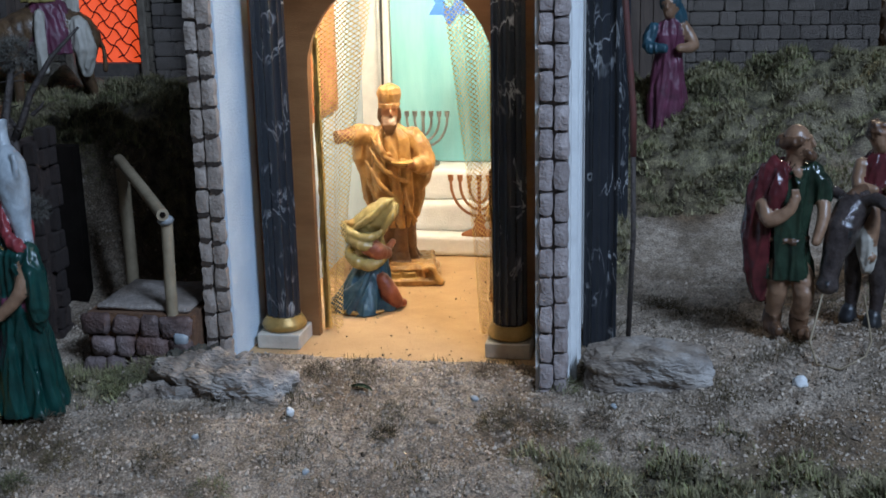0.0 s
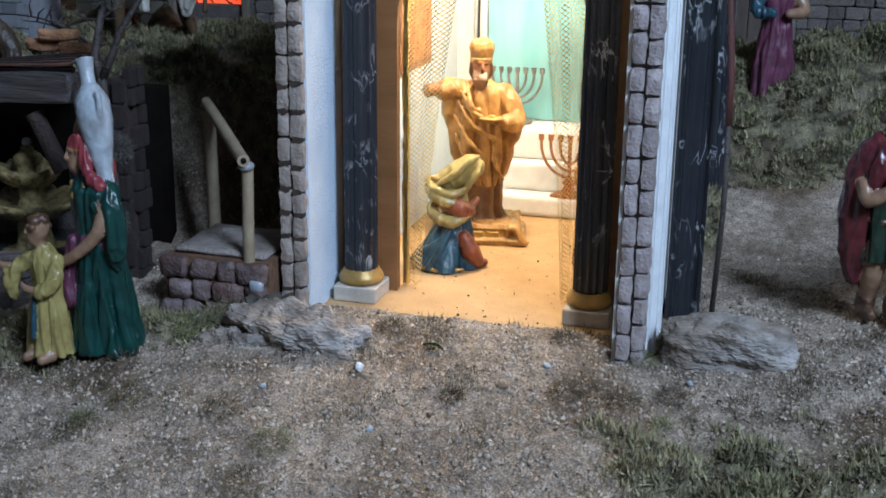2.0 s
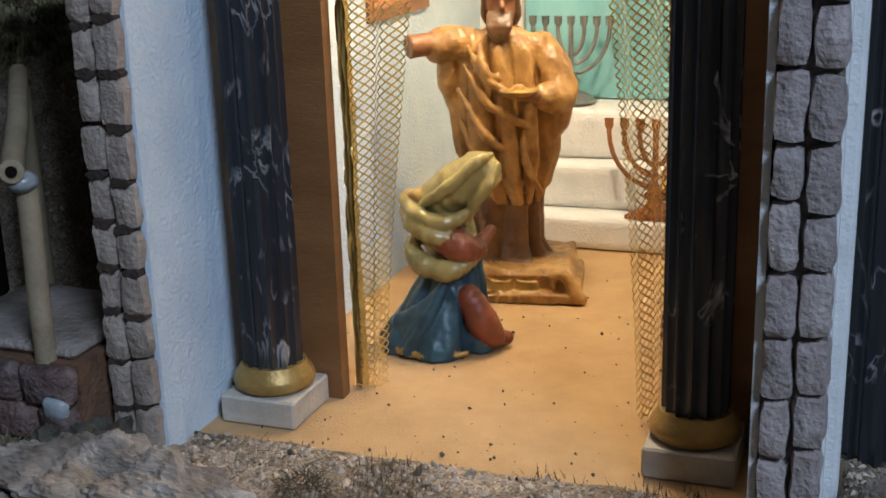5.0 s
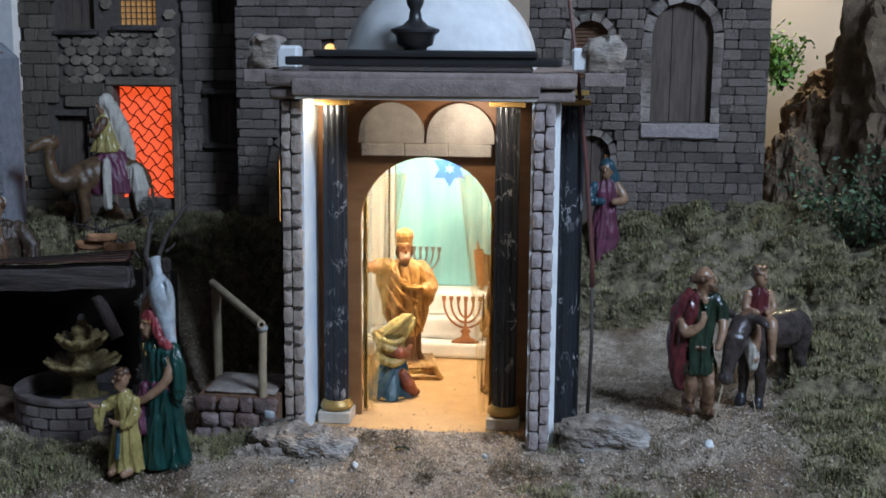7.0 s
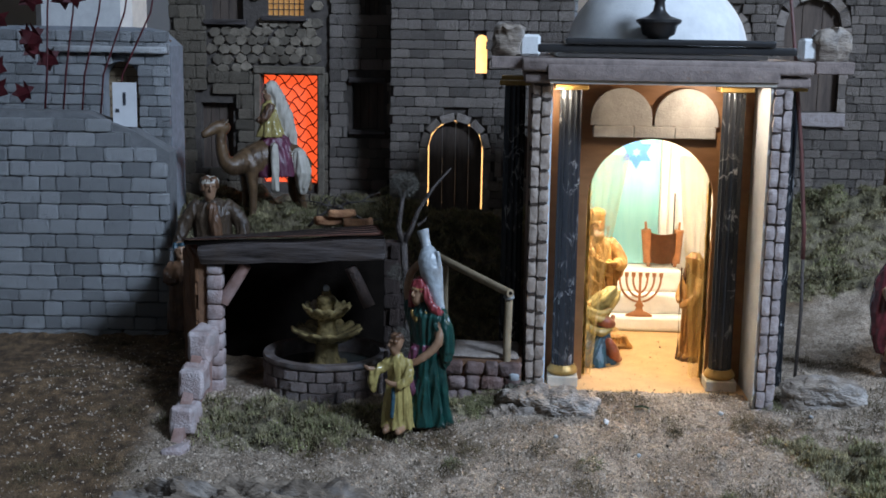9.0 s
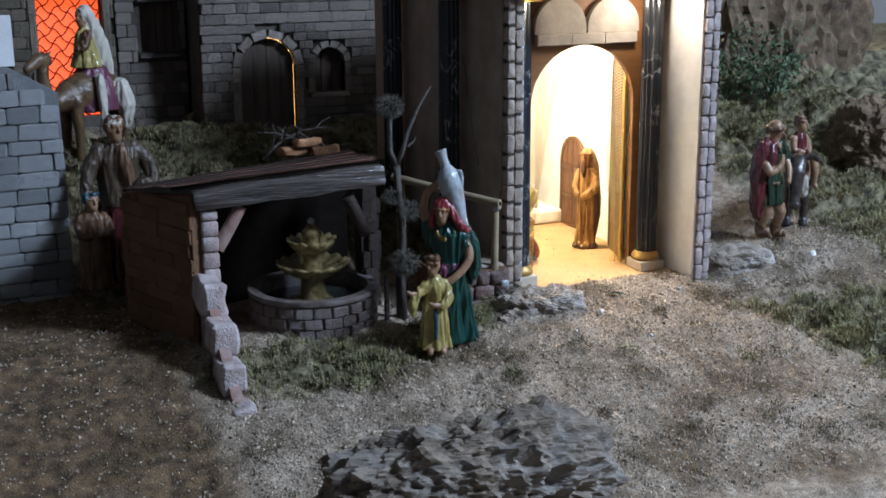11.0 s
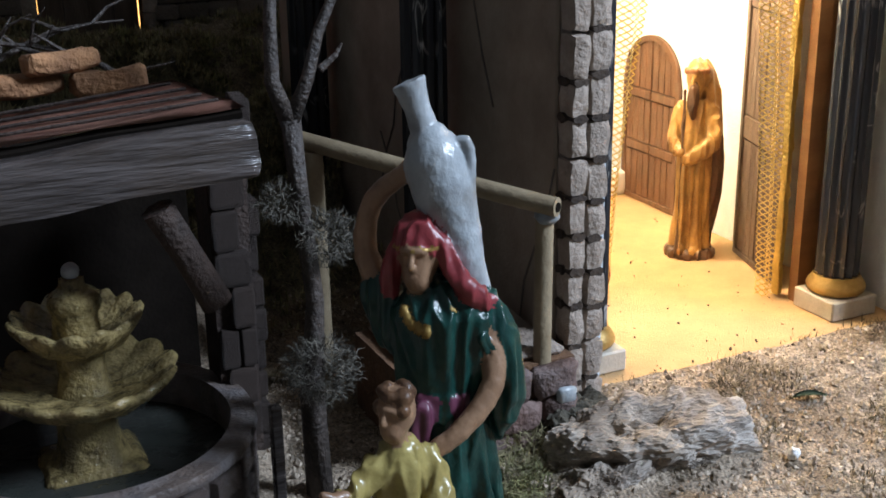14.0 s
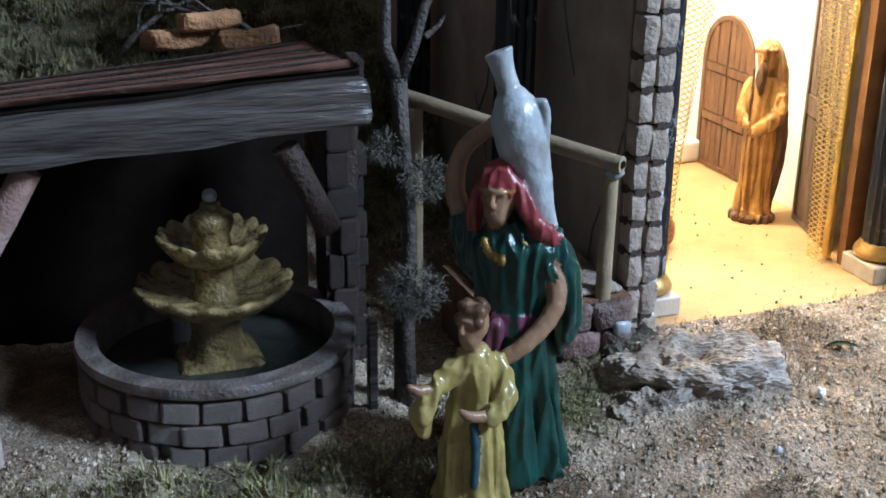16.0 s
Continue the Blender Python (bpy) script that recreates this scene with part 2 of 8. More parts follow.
M_black = mat("black_lacquer", (0.02, 0.02, 0.022), (0.03, 0.028, 0.026), 40, 0.35, 0.15)
M_cyan = mat("turquoise_paint", (0.2, 0.5, 0.54), (0.3, 0.6, 0.62), 14, 0.8, 0.15, stretch=(3, 1, 0.4))
M_oldwood = mat("weathered_dark_wood", (0.125, 0.105, 0.1), (0.018, 0.014, 0.012), 80, 0.24, 0.8, stretch=(0.14, 1.6, 1.6), fine=300, dirt=(0.09, 0.065, 0.05), dirt_scale=24, dirt_amount=0.5)
M_door = mat("brown_planks", (0.14, 0.1, 0.075), (0.07, 0.05, 0.04), 40, 0.8, 0.4, stretch=(3, 3, 0.4))
M_red = mat("red_brick_paint", (0.38, 0.22, 0.18), (0.24, 0.14, 0.11), 60, 0.8, 0.5, vary=0.2, dirt=(0.45, 0.4, 0.4), dirt_scale=30, dirt_amount=0.35)
M_tin = mat("reddish_roof_boards", (0.4, 0.17, 0.115), (0.26, 0.105, 0.075), 40, 0.7, 0.6, stretch=(0.2, 2.5, 1), dirt=(0.4, 0.25, 0.19), dirt_scale=20, dirt_amount=0.4)
M_bamboo = mat("cane_wood", (0.36, 0.28, 0.18), (0.24, 0.18, 0.11), 60, 0.6, 0.3)
M_water = mat("dark_water", (0.03, 0.035, 0.03), (0.05, 0.05, 0.045), 30, 0.05, 0.25, fine=60)
M_fount = mat("glazed_ochre_stone", (0.5, 0.37, 0.16), (0.07, 0.05, 0.022), 120, 0.08, 0.8, dirt=(0.03, 0.026, 0.016), dirt_scale=60, dirt_amount=0.8)
M_rock = mat("pale_bark_rock", (0.4, 0.325, 0.255), (0.11, 0.08, 0.06), 60, 0.9, 1.0, stretch=(0.5, 1, 1.6), dirt=(0.5, 0.47, 0.44), dirt_scale=30, dirt_amount=0.6)
M_moss = mat("dry_moss", (0.38, 0.33, 0.18), (0.1, 0.08, 0.04), 30, 0.9, 0.2, vary=0.4, island=True)
M_mossg = mat("green_moss", (0.32, 0.31, 0.14), (0.1, 0.095, 0.045), 30, 0.9, 0.2, vary=0.5, island=True)
M_redglow = mat("red_lit_paper", (0.7, 0.12, 0.05), None, 60, 0.8, 0.0, emit=0.85, emit_col=(1.0, 0.11, 0.03))
M_yelglow = mat("lamp_glow", (0.9, 0.6, 0.25), None, 60, 0.8, 0.0, emit=1.6, emit_col=(1.0, 0.55, 0.18))
M_room = mat("hall_wall_paint", (0.26, 0.255, 0.25), (0.2, 0.2, 0.195), 3, 0.9, 0.1)
# near-black, standing for shade in the shelter's recess; roof felt uses it too
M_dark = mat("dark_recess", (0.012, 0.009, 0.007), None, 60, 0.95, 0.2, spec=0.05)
M_green = mat("green_robe", (0.01, 0.062, 0.05), (0.004, 0.026, 0.022), 60, 0.28, 0.2)
M_olive = mat("dark_olive_tunic", (0.028, 0.05, 0.03), (0.012, 0.02, 0.013), 60, 0.2, 0.2)
M_teal = mat("teal_robe", (0.03, 0.09, 0.12), (0.012, 0.036, 0.05), 60, 0.4, 0.15)
M_skin = mat("painted_skin", (0.36, 0.21, 0.125), (0.2, 0.11, 0.065), 60, 0.35, 0.2)
M_rose = mat("rose_scarf", (0.36, 0.055, 0.06), (0.17, 0.025, 0.03), 60, 0.35, 0.15)
M_straw = mat("straw_robe", (0.42, 0.335, 0.12), (0.24, 0.18, 0.06), 60, 0.25, 0.15)
M_jug = mat("pale_jug_glaze", (0.46, 0.5, 0.52), (0.3, 0.33, 0.35), 60, 0.28, 0.2, dirt=(0.12, 0.1, 0.08), dirt_scale=70, dirt_amount=0.5)
M_ochre = mat("ochre_statue", (0.5, 0.28, 0.085), (0.22, 0.105, 0.032), 55, 0.38, 0.3)
M_umber = mat("umber_statue", (0.2, 0.1, 0.042), (0.09, 0.045, 0.022), 60, 0.4, 0.3)
M_redbrown = mat("red_brown_statue", (0.3, 0.085, 0.04), (0.14, 0.04, 0.02), 60, 0.4, 0.2)
M_brown = mat("brown_statue", (0.16, 0.08, 0.04), (0.06, 0.03, 0.018), 60, 0.4, 0.3)
M_maroon = mat("maroon_cloth", (0.13, 0.025, 0.028), (0.05, 0.012, 0.014), 60, 0.22, 0.15)
M_grey = mat("grey_donkey", (0.085, 0.066, 0.06), (0.024, 0.018, 0.017), 80, 0.12, 0.4)
M_camel = mat("camel_hide", (0.17, 0.1, 0.05), (0.06, 0.035, 0.02), 60, 0.32, 0.5)
M_hide = mat("brown_hide_coat", (0.085, 0.055, 0.033), (0.035, 0.022, 0.014), 60, 0.4, 0.5)
M_corkgrey = mat("grey_cork_bark", (0.3, 0.235, 0.175), (0.07, 0.05, 0.036), 60, 0.9, 1.0, stretch=(0.4, 1, 1.3), dirt=(0.36, 0.34, 0.32), dirt_scale=24, dirt_amount=0.5)
M_cream = mat("cream_cloth", (0.55, 0.5, 0.42), (0.4, 0.36, 0.3), 60, 0.6, 0.2)
M_purple = mat("plum_dress", (0.16, 0.04, 0.075), (0.07, 0.02, 0.035), 60, 0.45, 0.15)
M_copper = mat("copper_brown", (0.36, 0.15, 0.06), (0.22, 0.09, 0.035), 50, 0.45, 0.15)
M_silver = mat("dull_silver", (0.35, 0.34, 0.32), (0.2, 0.2, 0.19), 90, 0.4, 0.2, metal=0.6)
M_net = mat("gold_net", (0.8, 0.6, 0.22), (0.6, 0.42, 0.12), 90, 0.35, 0.1, metal=0.6)
M_marble = None
M_mossrock = mat("dark_mossy_stone", (0.1, 0.085, 0.06), (0.045, 0.04, 0.03), 70, 0.95, 0.9)
M_mortar_blue = mat("blue_grey_mortar", (0.2, 0.2, 0.2), (0.13, 0.13, 0.13), 60, 0.95, 0.5)
M_tuft = mat("straw_tuft", (0.17, 0.125, 0.062), (0.07, 0.052, 0.026), 14, 0.95, 0.2, vary=0.5, island=True)
M_pebble = mat("pale_grit", (0.52, 0.43, 0.34), (0.26, 0.2, 0.15), 60, 0.9, 0.2, vary=0.45, spec=0.2, island=True)
M_litter = mat("dark_litter", (0.15, 0.105, 0.065), (0.07, 0.05, 0.032), 60, 0.95, 0.2, vary=0.6, island=True)
M_twig = mat("grey_twig", (0.075, 0.056, 0.046), (0.03, 0.023, 0.02), 110, 0.6, 0.9)
M_lichen = mat("grey_lichen", (0.15, 0.135, 0.11), (0.06, 0.053, 0.043), 60, 0.95, 0.2, vary=0.4, island=True)
M_blue = mat("blue_star_paint", (0.02, 0.1, 0.34), (0.015, 0.07, 0.25), 60, 0.5, 0.1)
M_plankdark = mat("grey_brown_planks", (0.17, 0.11, 0.075), (0.09, 0.06, 0.04), 60, 0.7, 0.5, stretch=(3, 3, 0.5))
M_plankred = mat("brown_door_planks", (0.2, 0.095, 0.045), (0.1, 0.045, 0.022), 60, 0.6, 0.6, stretch=(3, 3, 0.5))
M_bluestone = mat("pale_blue_stone_paint", (0.5, 0.51, 0.52), (0.3, 0.305, 0.31), 80, 0.8, 1.0, vary=0.3, dirt=(0.4, 0.36, 0.3), dirt_scale=14, dirt_amount=0.5)
M_field = mat("field_stone_paint", (0.27, 0.22, 0.165), (0.15, 0.12, 0.085), 80, 0.8, 1.0, vary=0.35, dirt=(0.1, 0.075, 0.05), dirt_scale=16, dirt_amount=0.7)
M_leaf = mat("small_green_leaf", (0.08, 0.13, 0.06), (0.05, 0.085, 0.04), 60, 0.6, 0.1, vary=0.5, island=True)
M_fern = mat("bright_fern", (0.22, 0.42, 0.06), (0.1, 0.2, 0.03), 60, 0.6, 0.1, vary=0.4, island=True)
M_redleaf = mat("dark_red_leaf", (0.12, 0.018, 0.022), (0.07, 0.012, 0.015), 60, 0.5, 0.1, vary=0.4, island=True)
M_redrod = mat("dark_red_rod", (0.14, 0.04, 0.035), (0.09, 0.04, 0.03), 60, 0.5, 0.2)
M_cork = mat("brown_cork_bark", (0.22, 0.145, 0.085), (0.06, 0.04, 0.025), 40, 0.9, 1.0, vary=0.0)
M_paper = mat("white_card", (0.75, 0.75, 0.75), (0.68, 0.68, 0.68), 60, 0.8, 0.0)
M_ink = mat("dark_ink", (0.05, 0.05, 0.06), None, 60, 0.8, 0.0)


def marble_mat():
    m = mat("black_marble", (0.018, 0.02, 0.024), (0.026, 0.028, 0.033), 20, 0.2, 0.0)
    nt = m.node_tree
    n, l = nt.nodes, nt.links
    b = n["Principled BSDF"]
    tc = n.new("ShaderNodeTexCoord")
    mp = n.new("ShaderNodeMapping")
    mp.inputs["Scale"].default_value = (1, 1, 0.45)
    l.new(tc.outputs["Object"], mp.inputs[0])
    w = n.new("ShaderNodeTexNoise")
    w.inputs["Scale"].default_value, w.inputs["Detail"].default_value, w.inputs["Distortion"].default_value = 42, 4, 1.4
    l.new(mp.outputs[0], w.inputs[0])
    r = n.new("ShaderNodeValToRGB")
    e = r.color_ramp.elements
    e[0].position, e[0].color = 0.475, (0, 0, 0, 1)
    e[1].position, e[1].color = 0.5, (1, 1, 1, 1)
    k = r.color_ramp.elements.new(0.525)
    k.color = (0, 0, 0, 1)
    l.new(w.outputs[0], r.inputs[0])
    g = n.new("ShaderNodeTexNoise")
    g.inputs["Scale"].default_value = 30
    l.new(tc.outputs["Object"], g.inputs[0])
    gr = n.new("ShaderNodeValToRGB")
    gr.color_ramp.elements[0].position, gr.color_ramp.elements[1].position = 0.5, 0.66
    l.new(g.outputs[0], gr.inputs[0])
    mu = n.new("ShaderNodeMath")
    mu.operation = "MULTIPLY"
    l.new(r.outputs[0], mu.inputs[0])
    l.new(gr.outputs[0], mu.inputs[1])
    mx = n.new("ShaderNodeMixRGB")
    old = b.inputs["Base Color"].links[0].from_socket
    l.new(mu.outputs[0], mx.inputs[0])
    l.new(old, mx.inputs[1])
    mx.inputs[2].default_value = (0.42, 0.42, 0.42, 1)
    l.new(mx.outputs[0], b.inputs["Base Color"])
    return m


M_marble = marble_mat()


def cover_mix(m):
    """Moss-coloured soil and warm brown sand, by the ground's cover map; dark soil stands for crevice shade."""
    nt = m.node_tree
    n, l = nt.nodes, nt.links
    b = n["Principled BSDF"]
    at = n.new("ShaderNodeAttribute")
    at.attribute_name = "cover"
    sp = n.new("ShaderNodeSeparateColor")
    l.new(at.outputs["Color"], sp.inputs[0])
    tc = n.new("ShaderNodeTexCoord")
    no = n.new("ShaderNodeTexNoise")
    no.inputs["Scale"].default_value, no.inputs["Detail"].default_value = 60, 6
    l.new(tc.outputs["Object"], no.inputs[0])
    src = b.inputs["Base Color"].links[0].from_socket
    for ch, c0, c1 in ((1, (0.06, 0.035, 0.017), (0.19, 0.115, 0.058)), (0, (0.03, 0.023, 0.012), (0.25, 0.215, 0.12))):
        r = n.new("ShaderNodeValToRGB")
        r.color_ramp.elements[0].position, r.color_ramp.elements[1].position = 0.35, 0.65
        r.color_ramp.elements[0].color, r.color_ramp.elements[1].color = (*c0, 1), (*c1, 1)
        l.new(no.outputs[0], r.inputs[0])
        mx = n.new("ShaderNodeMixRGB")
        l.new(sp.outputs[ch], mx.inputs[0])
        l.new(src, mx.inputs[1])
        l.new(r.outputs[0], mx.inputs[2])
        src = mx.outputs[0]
    # single grains, light and dark
    gr = n.new("ShaderNodeTexNoise")
    gr.inputs["Scale"].default_value, gr.inputs["Detail"].default_value, gr.inputs["Roughness"].default_value = 620, 2, 0.7
    l.new(tc.outputs["Object"], gr.inputs[0])
    gm = n.new("ShaderNodeMapRange")
    gm.inputs[1].default_value, gm.inputs[2].default_value, gm.inputs[3].default_value, gm.inputs[4].default_value = 0.3, 0.7, 0.35, 1.6
    l.new(gr.outputs[0], gm.inputs[0])
    hv = n.new("ShaderNodeHueSaturation")
    l.new(gm.outputs[0], hv.inputs["Value"])
    l.new(src, hv.inputs["Color"])
    l.new(hv.outputs[0], b.inputs["Base Color"])


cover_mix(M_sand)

# ---- ground and hall ----
def ground():
    xs = np.concatenate([np.linspace(-3, -1.05, 8), np.linspace(-1.0, 0.95, 430), np.linspace(1.05, 3, 8)])
    ys = np.concatenate([np.linspace(-2.6, -0.6, 8), np.linspace(-0.55, 1.0, 360), np.linspace(1.05, 1.6, 5)])
    verts = [(x, y, ground_z(x, y)) for y in ys for x in xs]
    nx = len(xs)
    faces = [(j * nx + i, j * nx + i + 1, (j + 1) * nx + i + 1, (j + 1) * nx + i) for j in range(len(ys) - 1) for i in range(nx - 1)]
    me = bpy.data.meshes.new("ground")
    me.from_pydata(verts, [], faces)
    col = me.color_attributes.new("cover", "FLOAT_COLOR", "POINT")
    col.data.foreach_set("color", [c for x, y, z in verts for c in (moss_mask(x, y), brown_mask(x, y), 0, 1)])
    me.materials.append(M_sand)
    me.polygons.foreach_set("use_smooth", [True] * len(me.polygons))
    ob = new("ground", me)
    return tagged(ob, "sandy gravel ground of the model landscape", "ground", kind="structure")


ground()


def hall():
    for nm, b in (("wall_north", (-3.2, 3.2, 1.6, 1.7, -1, 2.6)), ("wall_west", (-3.3, -3.2, -3, 1.7, -1, 2.6)), ("ceiling", (-3.3, 3.3, -3, 1.7, 2.6, 2.7))):
        tagged(mesh_ob(nm, box_bm(*b), M_room), "plain pale painted wall of the hall", nm.split("_")[0], kind="structure")
    tagged(mesh_ob("wall_south", panel_bm(rect(-3.3, 3.3, -1, 2.6), [rect(0.6, 2.9, 0.8, 2.4)], -3.1, -3.0), M_room), "plain pale hall wall with a wide window opening", "wall", kind="structure")
    tagged(mesh_ob("pillar", box_bm(-1.25, -1.03, 1.25, 1.4, -0.3, 2.6, bevel=0.02), M_white), "pale plastered pillar of the hall", "pillar", kind="structure")
    tagged(mesh_ob("wall_east", box_bm(3.2, 3.3, -3, 1.7, -1, 2.6), M_room), "plain pale painted wall of the hall", "wall", kind="structure")


hall()

# ---- temple ----
TX0, TX1 = -0.1465, 0.153      # outer faces of the side walls
IX0, IX1 = -0.1225, 0.128     # inner faces of the side walls
FL, FR = -0.011, -0.026          # fronts of the two piers


def temple():
    t = thing("temple_model", "small domed temple model with black marble columns and lit arch", "building", (0, 0.2, 0))
    part("temple_floor", rough_bm(box_bm(TX0 + 0.004, TX1 - 0.004, 0.002, 0.47, -0.03, 0.0), 0.0012, 30, 5), M_cloth, t, "tan burlap floor")
    for x0, x1, xi0, xi1, f in ((TX0, IX0 - 0.003, IX0 - 0.0028, IX0, FL), (IX1 + 0.003, TX1, IX1, IX1 + 0.0028, FR)):
        part("side_wall", box_bm(x0, x1, f + 0.012, 0.46, -0.03, 0.38, bevel=0.001), M_beige if x0 < 0 else M_white, t, "beige painted side wall with drawn cracks" if x0 < 0 else "white plaster side wall")
        part("inner_wall", box_bm(xi0, xi1, f + 0.0005, 0.455, -0.012, 0.379), M_blueplaster if x0 < 0 else M_white, t, "pale blue-white plaster lining" if x0 < 0 else "white plaster lining")
        pier = part("pier", box_bm(x0 + 0.002, x1 - 0.001, f + 0.001, f + 0.0115, -0.03, 0.379), M_pier_joint, t, "pier of small grey stones")
        xm = (x0 + x1) / 2
        for c, (a, b) in enumerate(((x0, xm - 0.0003), (xm + 0.0003, x1 + (0.0016 if x0 < 0 else 0)))):
            z = -0.022 + 0.006 * c
            while z < 0.374:
                h = min(0.0185 + 0.006 * rnd.random(), 0.379 - z)
                w = 0.0008 + 0.001 * rnd.random()
                bm = bmesh.new()
                add_box(bm, a, b, f - 0.004 - 0.0016 * rnd.random(), f + 0.0102, z, z + h - w, bevel=0.0042, seg=2)
                part("stone", rough_bm(bm, 0.0013, 120, 2, z * 50 + c), M_pierL if x0 < 0 else M_pier, pier, smooth=55)
                if x0 < 0 and rnd.random() < 0.9 and z + h < 0.375:
                    # dark painted gash in the joint, longer or shorter
                    g0, g1 = a + (b - a) * rnd.uniform(0.02, 0.2), b - (b - a) * rnd.uniform(-0.02, 0.3)
                    zj = z + h - 0.0005
                    loop = [(g0 + (g1 - g0) * k / 6, zj - rnd.uniform(0.0014, 0.003) * (0.3 if k in (0, 6) else 1)) for k in range(7)] + [(g1 - (g1 - g0) * k / 6, zj + rnd.uniform(0.001, 0.0026) * (0.3 if k in (0, 6) else 1)) for k in range(7)]
                    part("joint", panel_bm(loop, [], f - 0.0047, f + 0.005), M_gash, pier, "dark brown painted joint")
                    if c == 0:
                        bm = panel_bm([(f + 0.0 + (p - a) * 0.9, q) for p, q in loop], [], x0 - 0.0012, x0 + 0.003)
                        bmesh.ops.transform(bm, matrix=Matrix(((0, 1, 0, 0), (1, 0, 0, 0), (0, 0, 1, 0), (0, 0, 0, 1))), verts=bm.verts[:])
                        bmesh.ops.recalc_face_normals(bm, faces=bm.faces[:])
                        part("joint", bm, M_gash, pier, "dark brown painted joint")
                z += h
    for y in (0.002, 0.03, 0.046):
        part("moulding", box_bm(TX1 - 0.002, TX1 + 0.0045, y, y + 0.009, -0.02, 0.378, bevel=0.0012), M_white, t, "white upright moulding")
    part("rear_wall", box_bm(IX0, IX1, 0.44, 0.455, 0.0, 0.379), M_white, t, "white plaster rear wall")
    part("facade", panel_bm(rect(IX0 + 0.0005, IX1 - 0.0005, -0.014, 0.3785), [arch(-0.073, 0.084, -0.008, 0.311, 20)], 0.066, 0.074), M_wood_or, t, "varnished orange wood front with a round arch")
    part("ceiling_board", box_bm(IX0, IX1, 0.08, 0.45, 0.374, 0.379), M_white, t)
    for x, y in ((-0.0985, 0.046), (0.099, 0.046)):
        column(x, y, 0.0, t)
    for x, y in ((-0.167, 0.12), (-0.167, 0.33), (0.171, 0.085), (0.171, 0.33)):
        column(x, y, -0.03 if x < 0 else -0.01, t, plinth=False, top=0.38, r=0.0142)
    for k, (y, z0, z1) in enumerate(((0.05, 0.02, 0.14), (0.19, 0.03, 0.11), (0.25, 0.06, 0.16), (0.07, 0.16, 0.3))):
        pts = [(TX0 - 0.0005, y + 0.01 * j * (1 if k % 2 else -1) + 0.006 * noise.noise(Vector((j, k, 0.5))), z0 + (z1 - z0) * j / 5) for j in range(6)]
        part("crack_line", tube_bm(pts, 0.0006, seg=5), M_pier_joint, t)
    roof(t)
    tablets(t)
    return t


def column(x, y, z, t, top=0.379, r=0.0142, plinth=True):
    z1 = z + (0.0245 if plinth else 0)
    col = part("column", lathe_bm([(r, z1), (r * 0.99, (z1 + top) / 2), (r * 0.97, top - 0.008)], at=(x, y, 0), seg=84, flute=14, depth=0.14), M_marble, t, "fluted black marble column", smooth=30)
    if plinth:
        part("plinth", box_bm(x - 0.019, x + 0.019, y - 0.0195, y + 0.0185, z, z + 0.0135, bevel=0.001), M_cream, col)
        pr = [(0.016, z + 0.0135), (0.0186, z + 0.0152), (0.0195, z + 0.018), (0.0186, z + 0.0208), (0.0165, z + 0.0235), (0.0152, z + 0.026)]
        part("base_ring", lathe_bm(pr, at=(x, y, 0), seg=36), M_gold, col, "gold base ring", smooth=40)
    part("capital", box_bm(x - 0.02, x + 0.02, y - 0.02, y + 0.02, top - 0.007, top - 0.0012, bevel=0.001), M_gold, col, "gold capital")
    return col


